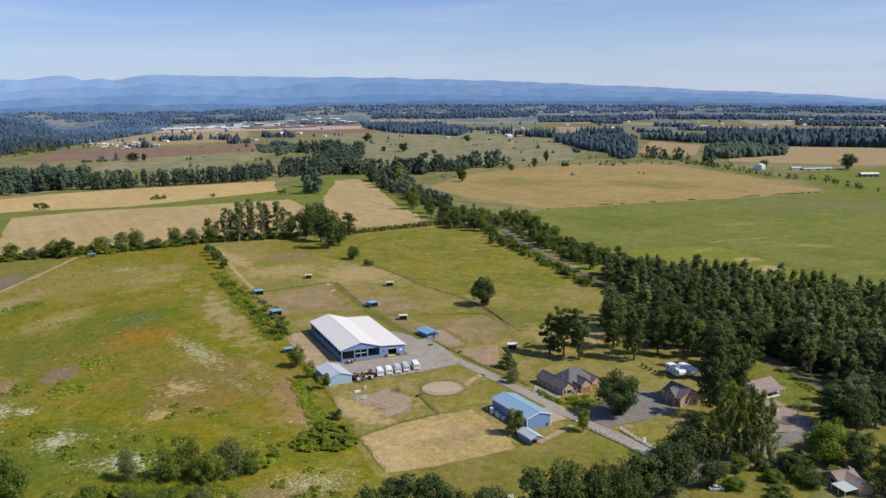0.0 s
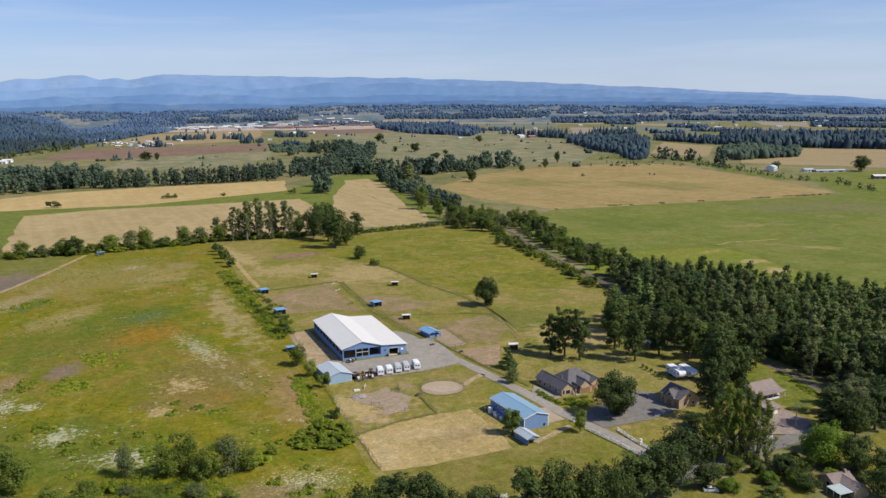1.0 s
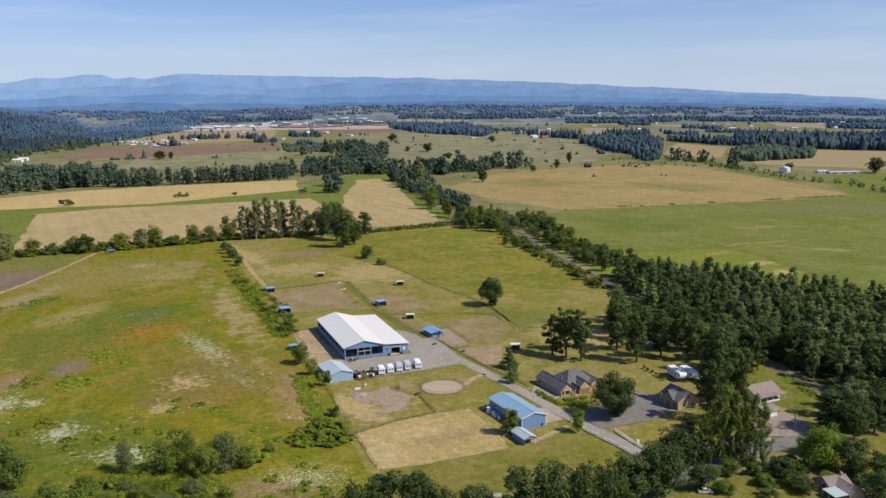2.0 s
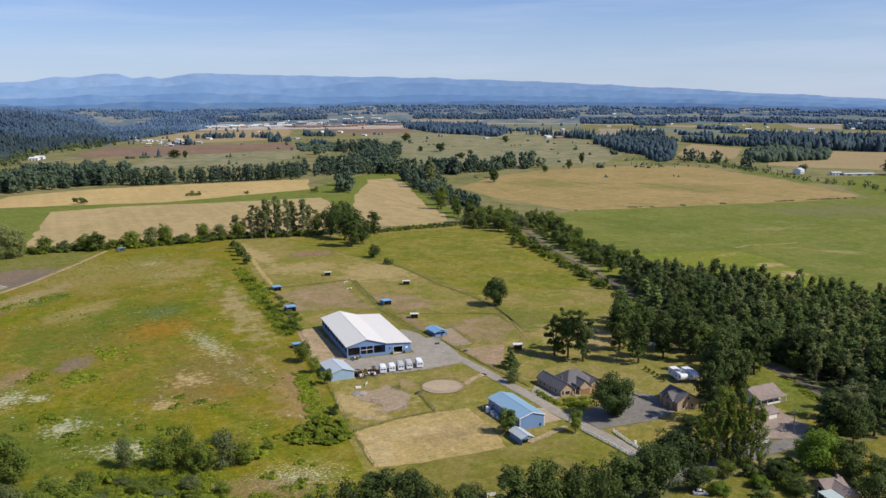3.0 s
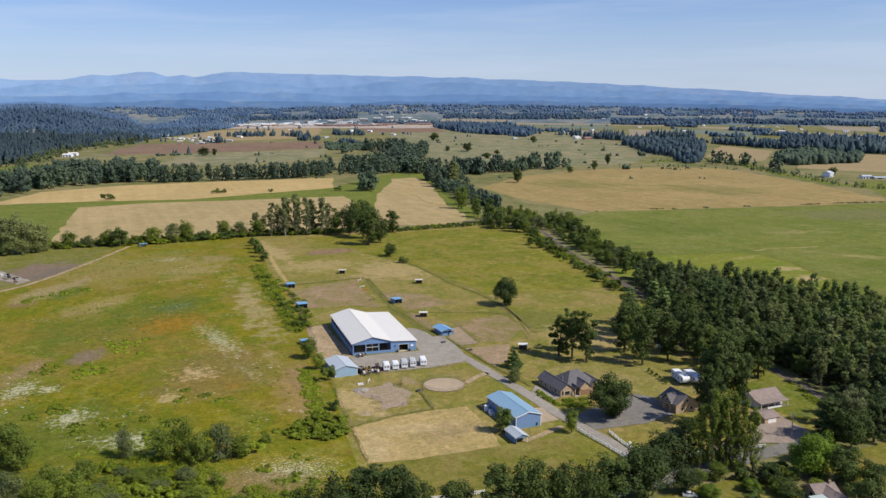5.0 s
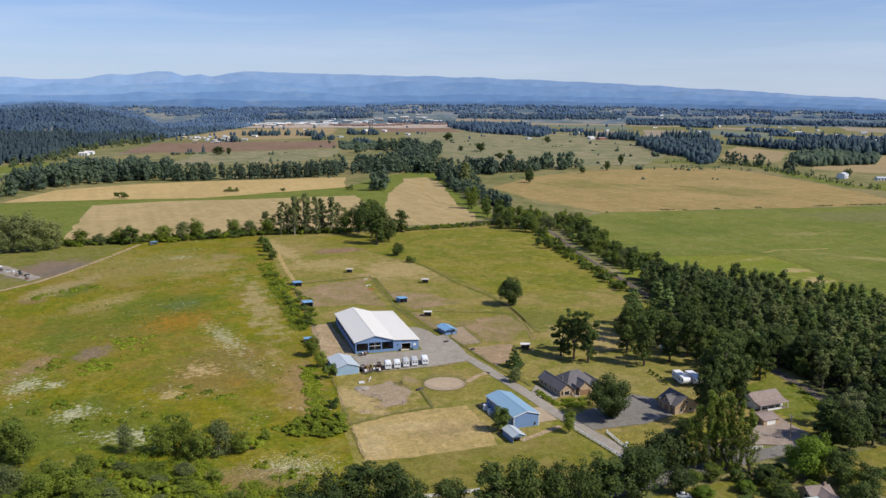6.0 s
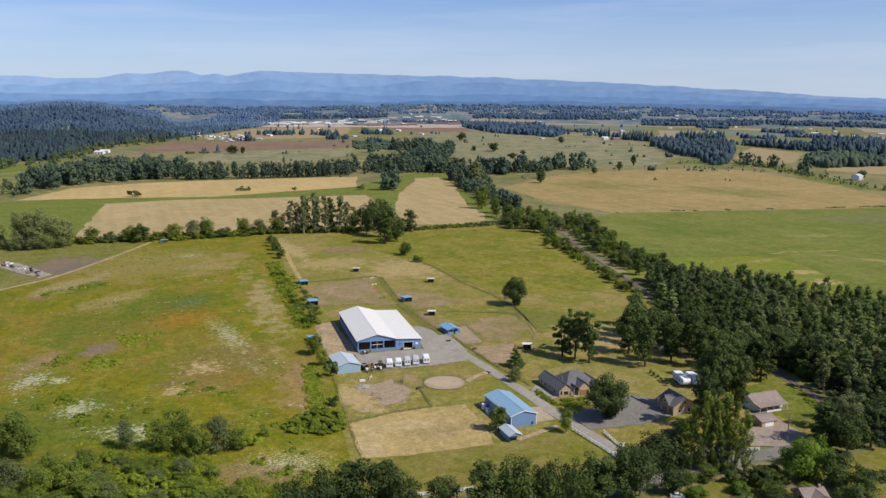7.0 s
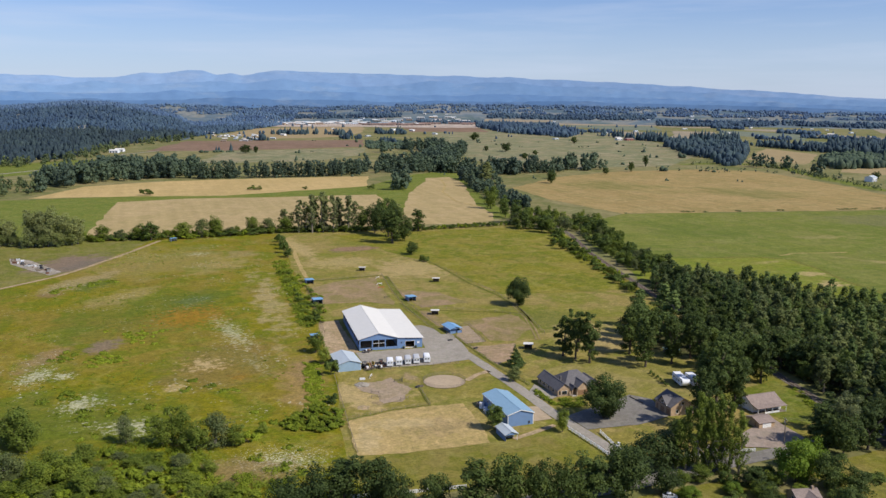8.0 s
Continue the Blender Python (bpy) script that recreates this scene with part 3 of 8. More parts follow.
strip("far_road", [(-420, 1010), (-300, 1075), (-215, 1180), (-170, 1330), (-130, 1500), (-60, 1600)], 7.0, 3, GRAVEL, "pale farm road leading to the far houses", "road", 0.6, 20)
sheet("ploughed_field", [(-85, 1593), (20, 2014), (491, 1965), (413, 1640), (80, 1570)], 2.6, PLOUGH, "brown ploughed field", 10, 60)
sheet("far_field", [(-11, 1207), (80, 1550), (413, 1596), (337, 1348), (217, 1216)], 2, OLIVE, "straw green field behind trees", 10, 50)
sheet("grain_field", [(150, 2350), (300, 2900), (790, 3120), (620, 2470), (480, 2150), (262, 2100)], 2, GOLD, "distant golden field", 15, 80)
sheet("ploughed_field", [(790, 2480), (930, 3050), (1240, 3020), (1060, 2400)], 3, PLOUGH, "distant brown ploughed field", 15, 80)

for off in (-0.9, 0.9):
    strip("wheel_track", [(262 + off, 470), (250 + off, 540), (268 + off, 640), (300 + off, 720), (322 + off, 800)], 1.4, 5, CUT, "wheel track across the pale hay field", "path", 0.3, 10)

sheet("green_field", [(262, 160), (310, 148), (354, 136), (367, 122), (361, 85), (347, 45), (344, 19), (334, -19), (325, -100), (300, -150), (285, -60), (250, 40), (215, 90), (228, 120)], 1.2,
      field_mat("lush_pasture", (0.150, 0.182, 0.018), (0.175, 0.190, 0.022), (0.205, 0.190, 0.040), 0.02, 0.07, 0.6, tufts=0.5, mottle=0.4, grain=0.55,
                blots=((STRAW, 0.75, 344, 74, 14, 9, -24, 0.12, 0.6), (STRAW, 0.85, 333, 43, 13, 12, -24, 0.12, 0.6), (STRAW, 0.4, 345, 119, 16, 6, 10, 0.1, 0.6), (LUSH, 0.6, 334, 0, 12, 40, -12, 0.08))),
      "bright green pasture between the wood and a ditch", 2, 6)
strip("grass_ditch", [(310, 148), (338, 143), (354, 136), (367, 122), (361, 85), (347, 45), (344, 19), (334, -19), (322, -100)], 3.2, 1.8, RANK, "dark rank grass along a ditch in the pasture", "ditch", 1.6, 5)
strip("dirt_track", [(372, 139), (385, 142), (397, 142), (418, 136), (434, 134)], 1.7, 1.8, CUT, "worn pale track across the green pasture", "path", 1.4, 5)

# ---- far hills ----
CX, CY = -115.0, -375.0


def profile(az, table):
    for (a0, v0), (a1, v1) in zip(table, table[1:]):
        if a0 <= az <= a1:
            f = (az - a0) / (a1 - a0)
            f = f * f * (3 - 2 * f) * 0.5 + f * 0.5
            return v0 + (v1 - v0) * f
    return table[0][1] if az < table[0][0] else table[-1][1]


def hills(name, near, far, table, rough, mat, label, a0=-60.0, a1=115.0, step=0.2, relief=0.0):
    """A range of hills seen from the plain: its crest stands at the given angles above the eye's level, in degrees."""
    verts, faces, rows = [], [], 15
    n = int((a1 - a0) / step) + 1
    for i in range(n):
        az = a0 + step * i
        crest = 120 + far * math.tan(radians(profile(az, table)))
        rag = rough * (noise.noise((az * 0.6, 3.0, far)) + 0.5 * noise.noise((az * 1.9, 9.0, far)) + 0.25 * noise.noise((az * 5.0, 1.0, far)))
        for k in range(rows):
            f = k / (rows - 1)
            d = near + (far - near) * f
            x, y = CX + d * math.sin(radians(az)), CY + d * math.cos(radians(az))
            # spurs and gullies run down the slope
            spur = noise.noise((az * 1.1 + 1.5 * f, f * 1.7, far)) + 0.4 * noise.noise((az * 2.3 - 2.0 * f, f * 3.0, far + 7))
            h = crest * f ** 1.2 + rag * f ** 4 + relief * crest * spur * math.sin(math.pi * f) ** 0.8
            verts.append((x, y, h - (1.0 if near > 4000 else 0.5)))
            if i and k:
                v = len(verts) - 1
                faces.append((v - rows - 1, v - rows, v, v - 1))
    return tagged(mesh_object(name, verts, faces, mat, smooth=True), label, "hills", "", "structure")


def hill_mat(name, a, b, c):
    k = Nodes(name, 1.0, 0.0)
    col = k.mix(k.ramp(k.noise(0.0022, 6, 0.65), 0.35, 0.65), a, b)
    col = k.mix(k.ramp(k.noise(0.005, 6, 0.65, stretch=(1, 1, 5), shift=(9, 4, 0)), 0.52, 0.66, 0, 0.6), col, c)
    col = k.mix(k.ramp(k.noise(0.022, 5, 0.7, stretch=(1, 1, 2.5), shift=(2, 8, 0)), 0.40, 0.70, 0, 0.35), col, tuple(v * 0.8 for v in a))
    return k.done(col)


# Haze is painted into the four ranges: paler blue with each step back.
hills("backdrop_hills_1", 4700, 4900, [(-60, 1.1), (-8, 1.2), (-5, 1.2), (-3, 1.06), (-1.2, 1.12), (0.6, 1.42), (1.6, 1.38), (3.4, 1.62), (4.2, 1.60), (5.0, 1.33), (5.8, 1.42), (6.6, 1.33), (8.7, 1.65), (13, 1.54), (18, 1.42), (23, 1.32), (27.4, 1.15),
      (32, 0.93), (39.3, 0.51), (46, 0.07), (51, -0.22), (55, -0.6), (115, -0.6)], 6.0, hill_mat("hazed_far_hills", (0.196, 0.302, 0.468), (0.218, 0.322, 0.480), (0.268, 0.350, 0.474)),
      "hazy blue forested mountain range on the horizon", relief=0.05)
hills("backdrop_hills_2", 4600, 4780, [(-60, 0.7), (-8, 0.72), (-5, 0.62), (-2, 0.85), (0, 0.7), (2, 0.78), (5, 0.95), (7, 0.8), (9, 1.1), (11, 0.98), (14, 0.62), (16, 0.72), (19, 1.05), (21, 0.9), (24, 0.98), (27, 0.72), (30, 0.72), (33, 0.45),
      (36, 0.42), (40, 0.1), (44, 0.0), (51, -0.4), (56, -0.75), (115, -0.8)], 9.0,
      hill_mat("hazed_mid_hills", (0.160, 0.268, 0.432), (0.180, 0.287, 0.442), (0.230, 0.318, 0.44)), "wooded ridge before the mountains, tinted blue for haze", relief=0.04)
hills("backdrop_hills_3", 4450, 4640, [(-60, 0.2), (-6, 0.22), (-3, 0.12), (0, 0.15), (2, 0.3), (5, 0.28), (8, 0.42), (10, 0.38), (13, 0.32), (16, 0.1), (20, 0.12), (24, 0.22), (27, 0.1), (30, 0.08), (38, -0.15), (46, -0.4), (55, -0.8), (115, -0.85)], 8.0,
      hill_mat("hazed_near_hills", (0.118, 0.212, 0.366), (0.135, 0.230, 0.376), (0.185, 0.268, 0.378)), "wooded foothills tinted blue for haze", relief=0.05)
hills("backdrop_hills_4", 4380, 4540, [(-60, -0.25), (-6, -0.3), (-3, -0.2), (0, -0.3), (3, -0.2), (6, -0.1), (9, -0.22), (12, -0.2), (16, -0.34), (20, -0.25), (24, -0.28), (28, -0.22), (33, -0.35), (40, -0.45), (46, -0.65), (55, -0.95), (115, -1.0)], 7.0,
      hill_mat("hazed_low_hills", (0.086, 0.160, 0.285), (0.102, 0.175, 0.292), (0.155, 0.212, 0.295)), "wooded rises below the foothills, tinted dark blue for haze", relief=0.05)
RISE = [(-60, -0.7), (-6, -0.8), (-2, -0.62), (2, -0.6), (5, -0.68), (12, -0.68), (20, -0.52), (30, -0.6), (40, -0.8), (55, -1.05), (115, -1.05)]
MOUND = [(-60, -0.98), (-10, -0.95), (-7, -0.95), (-5.5, -0.78), (-4, -0.64), (-2.7, -0.58), (-1.5, -0.66), (0, -0.88), (2, -1.35), (4, -2.15), (115, -2.3)]


def rise(x, y):
    """The height of the land: the plain's far edge is raised to fit the camera's view, and a wooded hill stands in the
    north-west.
    """
    d = math.hypot(x - CX, y - CY)
    if d < 2400:
        return 0.0
    az = math.degrees(math.atan2(x - CX, y - CY))
    up = max(0.0, 120 + 3400 * math.tan(radians(profile(az, MOUND)))) * min(1.0, (d - 2400) / 1000) ** 1.2
    if d > 3900:
        up = max(up, (120 + 4500 * math.tan(radians(profile(az, RISE)))) * min(1.0, (d - 3900) / 600) ** 1.2)
    return up


# Fields and woods greyed towards blue: distance haze put into the colours.
FAR_PATCH = field_mat("hazed_far_patchwork", (0.085, 0.128, 0.165), (0.120, 0.155, 0.175), (0.25, 0.235, 0.200), 0.004, 0.008, 0.05, tufts=0.7, mottle=0.5, grain=0.3)
hills("far_slope", 3900, 4500, RISE, 9.0, FAR_PATCH, "patchwork of woods and pale fields on the raised far plain")
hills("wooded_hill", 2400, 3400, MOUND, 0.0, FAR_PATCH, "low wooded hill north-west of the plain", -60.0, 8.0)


# ---- trees ----
BARK = plain_mat("bark", (0.11, 0.085, 0.065), 0.95, 0.35, 2.0)
BARK_PALE = plain_mat("pale_bark", (0.22, 0.19, 0.155), 0.95, 0.3, 2.0)
LEAF_OAK = leaf_mat("oak_leaves", (0.046, 0.076, 0.016), (0.063, 0.095, 0.021), (0.112, 0.148, 0.037))
LEAF_TALL = leaf_mat("ash_leaves", (0.076, 0.122, 0.021), (0.108, 0.155, 0.029), (0.178, 0.226, 0.052))
LEAF_POP = leaf_mat("cottonwood_leaves", (0.170, 0.200, 0.070), (0.215, 0.240, 0.090), (0.285, 0.302, 0.122))
LEAF_FIR = leaf_mat("fir_needles", (0.046, 0.084, 0.022), (0.062, 0.102, 0.027), (0.096, 0.136, 0.040))
LEAF_BRIGHT = leaf_mat("bright_leaves", (0.098, 0.168, 0.012), (0.130, 0.200, 0.016), (0.196, 0.272, 0.030))
LEAF_SHRUB = leaf_mat("bramble_leaves", (0.170, 0.232, 0.014), (0.225, 0.285, 0.020), (0.315, 0.360, 0.034))
LEAF_THICKET = leaf_mat("thicket_leaves", (0.112, 0.162, 0.016), (0.160, 0.210, 0.026), (0.240, 0.282, 0.044))
# Belt foliage with a bluish haze tint mixed into its colour.
LEAF_FAR = leaf_mat("hazed_distant_leaves", (0.058, 0.094, 0.064), (0.082, 0.122, 0.078), (0.132, 0.170, 0.106))
# Far conifers: the haze of distance is painted into their blue base colours.
LEAF_HAZE = leaf_mat("hazed_distant_conifers", (0.041, 0.076, 0.108), (0.053, 0.091, 0.118), (0.084, 0.124, 0.130))
LEAF_PINE = leaf_mat("hazed_forest_conifers", (0.030, 0.053, 0.076), (0.039, 0.065, 0.084), (0.062, 0.092, 0.098))
LEAF_RIM = leaf_mat("hazed_plain_edge_conifers", (0.088, 0.158, 0.290), (0.100, 0.172, 0.298), (0.135, 0.198, 0.300))
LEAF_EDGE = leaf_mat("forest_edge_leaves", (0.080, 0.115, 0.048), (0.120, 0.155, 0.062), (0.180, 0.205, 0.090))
LEAF_BLUE = leaf_mat("hazed_farthest_conifers", (0.054, 0.100, 0.172), (0.066, 0.114, 0.180), (0.094, 0.142, 0.190))
LEAF_WOOD = leaf_mat("woodland_leaves", (0.072, 0.118, 0.029), (0.112, 0.160, 0.042), (0.184, 0.240, 0.074))
LEAF_WOODGREY = leaf_mat("grey_woodland_leaves", (0.112, 0.146, 0.044), (0.158, 0.188, 0.060), (0.236, 0.262, 0.092))


def leaf_sprays(rng, centres, radii, count, size, flat=0.8, up=0.35):
    """Leaf sprays on the skins of many small balls: small three-cornered leaves, turned mostly outwards. Gives verts and faces."""
    c, r = np.asarray(centres, float), np.asarray(radii, float)
    count = int(count * 2.1)
    w = r ** 2
    pick = rng.choice(len(c), count, p=w / w.sum())
    d = rng.normal(size=(count, 3))
    d[:, 2] += 0.25
    d /= np.linalg.norm(d, axis=1)[:, None]
    p = c[pick] + d * (r[pick] * rng.uniform(0.3, 1.0, count) ** 0.5 * 1.15)[:, None] * np.array([1, 1, flat])
    g = p - c.mean(axis=0)
    g /= np.linalg.norm(g, axis=1)[:, None] + 1e-6
    n = 0.75 * d + 0.4 * g + rng.normal(scale=0.48, size=(count, 3))
    n[:, 2] += up
    n /= np.linalg.norm(n, axis=1)[:, None]
    u = np.cross(n, rng.normal(size=(count, 3)))
    u /= np.linalg.norm(u, axis=1)[:, None]
    v = np.cross(n, u)
    s = size * 0.82 * rng.uniform(0.55, 1.3, (count, 1))
    k = s * rng.uniform(0.7, 1.15, (count, 1))
    tri = np.stack([p - u * s - v * k * 0.6, p + u * s - v * k * rng.uniform(0.2, 0.8, (count, 1)), p + v * k + u * s * rng.uniform(-0.5, 0.5, (count, 1))], 1).reshape(-1, 3)
    return tri, np.arange(count * 3).reshape(-1, 3)


def limbs(rng, height, trunk_r, fork, tips):
    """A tapered trunk and limbs that reach towards the given points."""
    bm = bmesh.new()
    lean = rng.normal(scale=0.012 * height, size=2)
    top = (lean[0], lean[1], fork)
    tube(bm, (0, 0, -0.3), (lean[0] * 0.4, lean[1] * 0.4, fork * 0.5), trunk_r * 1.25, trunk_r * 0.95, 8)
    tube(bm, (lean[0] * 0.4, lean[1] * 0.4, fork * 0.5), top, trunk_r * 0.95, trunk_r * 0.75, 8)
    for t in tips:
        mid = ((t[0] + top[0]) * 0.5 + rng.normal() * 0.3, (t[1] + top[1]) * 0.5 + rng.normal() * 0.3, (t[2] + top[2]) * 0.5 + 0.06 * height)
        tube(bm, top, mid, trunk_r * 0.5, trunk_r * 0.3, 5)
        tube(bm, mid, tuple(t), trunk_r * 0.3, trunk_r * 0.08, 5)
    return bm


def crown_points(rng, kind, h, w):
    """Balls of foliage for a tree of height h and width w: boughs that leave the stem at random, each carrying a few uneven masses."""
    pts, rad = [], []
    w = w * 1.12

    def bough(x, y, z, r, n):
        for _ in range(n):
            d = rng.normal(size=3)
            d /= np.linalg.norm(d)
            f = r * rng.uniform(0.25, 0.95)
            pts.append((x + d[0] * f, y + d[1] * f, z + d[2] * f * 0.75))
            rad.append(r * rng.uniform(0.32, 0.62))

    def dome(n, mid, tall, wide, small, large, ragged=0.13):
        """Overlapping masses in an egg round the stem, drawn out on one side and hollowed on another."""
        lean, dent = rng.uniform(0, 2 * math.pi, 2)
        for _ in range(n):
            d = rng.normal(size=3)
            d /= np.linalg.norm(d)
            a = math.atan2(d[1], d[0])
            f = rng.uniform(0.1, 1.0) ** 0.5 * (1 + ragged * (math.cos(a - lean) - math.cos(2 * (a - dent)) + rng.normal()))
            pts.append((d[0] * wide * f, d[1] * wide * f, mid + d[2] * tall * min(1.12, f)))
            rad.append(w * rng.uniform(small, large))

    if kind == 'round':
        dome(64, h * 0.50, h * 0.41, w * 0.40, 0.07, 0.15, 0.06)
    elif kind == 'tall':
        dome(48, h * 0.53, h * 0.40, w * 0.34, 0.08, 0.17)
        for _ in range(5):
            a, r = rng.uniform(0, 2 * math.pi), w * rng.uniform(0.1, 0.32)
            bough(math.cos(a) * r, math.sin(a) * r, h * rng.uniform(0.1, 0.32), w * rng.uniform(0.12, 0.18), 4)
        for _ in range(3):
            a, r = rng.uniform(0, 2 * math.pi), w * rng.uniform(0.1, 0.3)
            bough(math.cos(a) * r, math.sin(a) * r, h * rng.uniform(0.68, 0.9), w * rng.uniform(0.14, 0.2), 5)
    elif kind == 'high':
        dome(36, h * 0.54, h * 0.42, w * 0.31, 0.06, 0.12, 0.17)
        for _ in range(12):
            a, r = rng.uniform(0, 2 * math.pi), w * rng.uniform(0.16, 0.40)
            bough(math.cos(a) * r, math.sin(a) * r, h * rng.uniform(0.14, 0.88), w * rng.uniform(0.09, 0.15), 4)
    elif kind == 'sparse':
        for i in range(30):
            f = (i + rng.uniform(0, 1)) / 30
            z = h * (0.08 + 0.86 * f)
            reach = w * 0.36 * (0.95 - 0.3 * f - 0.3 * f ** 6) * rng.uniform(0.1, 1.0)
            a = rng.uniform(0, 2 * math.pi)
            bough(math.cos(a) * reach, math.sin(a) * reach, z, w * rng.uniform(0.12, 0.2), 4)
    elif kind == 'column':
        for i in range(26):
            f = (i + rng.uniform(0, 1)) / 26
            reach = w * 0.40 * (1.0 - 0.2 * f - 0.62 * f ** 5) * rng.uniform(0.15, 1.0)
            a = rng.uniform(0, 2 * math.pi)
            for k in range(2):
                pts.append((math.cos(a) * reach, math.sin(a) * reach, h * (0.10 + 0.84 * f + 0.05 * k)))
                rad.append(w * rng.uniform(0.10, 0.19))
    elif kind == 'feather':
        for i in range(64):
            f = (i + rng.uniform(0, 1)) / 64
            z = h * (0.06 + 0.92 * f)
            reach = w * 0.46 * (0.95 - 0.25 * f - 0.45 * f ** 4) * rng.uniform(0.1, 1.0)
            a = rng.uniform(0, 2 * math.pi)
            for k in range(3):
                pts.append((math.cos(a) * reach * (0.7 + 0.2 * k), math.sin(a) * reach * (0.7 + 0.2 * k), z + 0.035 * h * (k - 1)))
                rad.append(w * rng.uniform(0.05, 0.10))
    elif kind == 'fir':
        for i in range(46):
            f = (i + rng.uniform(0, 1)) / 46
            z = h * (0.10 + 0.88 * f)
            reach = w * 0.46 * (1 - f) ** 0.85 * rng.uniform(0.35, 1.0)
            a = rng.uniform(0, 2 * math.pi)
            pts.append((math.cos(a) * reach, math.sin(a) * reach, z - 0.12 * reach))
            rad.append(max(0.25, w * 0.17 * (1.08 - f)))
    elif kind == 'shrub':
        for _ in range(9):
            a, f = rng.uniform(0, 2 * math.pi), math.sqrt(rng.uniform(0, 1))
            z = h * (0.28 + 0.45 * rng.uniform(0, 1) * (1 - 0.5 * f))
            bough(math.cos(a) * f * w * 0.36, math.sin(a) * f * w * 0.36, z, min(w, h) * rng.uniform(0.16, 0.30), 4)
    return np.array(pts), np.array(rad)


PROTOS = {}


def tree_proto(kind, seed, h, w, count, size, leaf, bark, label, category):
    rng = np.random.default_rng(seed)
    pts, rad = crown_points(rng, kind, h, w)
    q, f = leaf_sprays(rng, pts, rad, count, size)
    q[:, 2] = np.maximum(q[:, 2], 0.05)
    ob = thing({'shrub': "shrub", 'fir': "fir_tree"}.get(kind, "tree"), 0, 0, 0, 0, label, category)
    crown = mesh_object("crown", q.tolist(), f.tolist(), leaf, ob)
    far = pts[np.argsort(-np.linalg.norm(pts[:, :2], axis=1))]
    tips = far[:7] if kind != 'fir' else [(0, 0, h * 0.97)]
    part("trunk", limbs(rng, h, max(0.08, h * 0.018), h * (0.32 if kind != 'shrub' else 0.12), tips), bark, ob)
    return ob


KINDS = {
    'oak': [('round', 11 + i, 16.0, 15.0, 2300, 0.46, LEAF_OAK, BARK, "broad dark green oak with a dense rounded crown", "tree") for i in range(4)],
    'bigoak': [('round', 17 + i, 18.0, 18.0, 5600, 0.42, LEAF_OAK, BARK, "broad dark green oak with a dense rounded crown", "tree") for i in range(2)],
    'ash': [('tall', 31 + i, 22.0, 12.0, 1900, 0.52, LEAF_TALL, BARK, "tall leafy green tree with an uneven crown", "tree") for i in range(5)],
    'dark': [('tall', 41 + i, 26.0, 13.0, 2300, 0.52, LEAF_OAK, BARK, "tall dark green woodland tree", "tree") for i in range(4)],
    'poplar': [('sparse', 51 + i, 32.0, 12.0, 2800, 0.46, LEAF_POP, BARK_PALE, "tall thin grey-green cottonwood with gaps in its crown", "tree") for i in range(3)],
    'fir': [('fir', 61 + i, 18.0, 8.0, 2000, 0.4, LEAF_FIR, BARK, "dark green conifer with a pointed top", "tree") for i in range(3)],
    'bright': [('round', 71 + i, 14.0, 13.0, 3400, 0.36, LEAF_BRIGHT, BARK, "bright green leafy garden tree", "tree") for i in range(2)],
    'shrub': [('shrub', 81 + i, 4.0, 6.0, 1350, 0.27, LEAF_SHRUB, BARK, "tangled green shrub in rough grass", "shrub") for i in range(4)],
    'bush': [('shrub', 91 + i, 5.0, 6.0, 850, 0.27, LEAF_TALL, BARK, "dense dark green bush", "shrub") for i in range(3)],
    'shaggy': [('tall', 101 + i, 12.0, 9.0, 2400, 0.27, LEAF_THICKET, BARK, "ragged green thicket tree", "tree") for i in range(3)],
    'sallow': [('tall', 171 + i, 12.0, 9.0, 2200, 0.27, LEAF_WOODGREY, BARK_PALE, "loose grey-green sallow in the thicket", "tree") for i in range(2)],
    'slim': [('column', 121 + i, 20.0, 7.0, 480, 0.60, LEAF_WOOD, BARK, "slender green woodland tree", "tree") for i in range(4)],
    'slimdark': [('column', 131 + i, 20.0, 7.0, 480, 0.60, LEAF_OAK, BARK, "slender dark woodland tree", "tree") for i in range(3)],
    'slimgrey': [('column', 181 + i, 20.0, 6.5, 480, 0.56, LEAF_WOODGREY, BARK_PALE, "slender grey-green woodland tree with pale stems", "tree") for i in range(3)],
    'lawn': [('high', 151 + i, 26.0, 13.0, 2300, 0.46, LEAF_OAK, BARK, "tall dark lawn tree with bare lower trunk", "tree") for i in range(4)],
    'aspen': [('feather', 141 + i, 24.0, 8.0, 3200, 0.27, LEAF_THICKET, BARK_PALE, "slender light green tree with upright branches", "tree") for i in range(3)],
    'willow': [('tall', 161 + i, 22.0, 14.0, 2900, 0.42, LEAF_POP, BARK_PALE, "broad grey-green tree with a loose crown", "tree") for i in range(2)],
    'leafy': [('tall', 111 + i, 10.0, 9.0, 2400, 0.27, LEAF_THICKET, BARK, "light green ragged thicket tree", "tree") for i in range(3)],
}
tree_rng = random.Random(5)


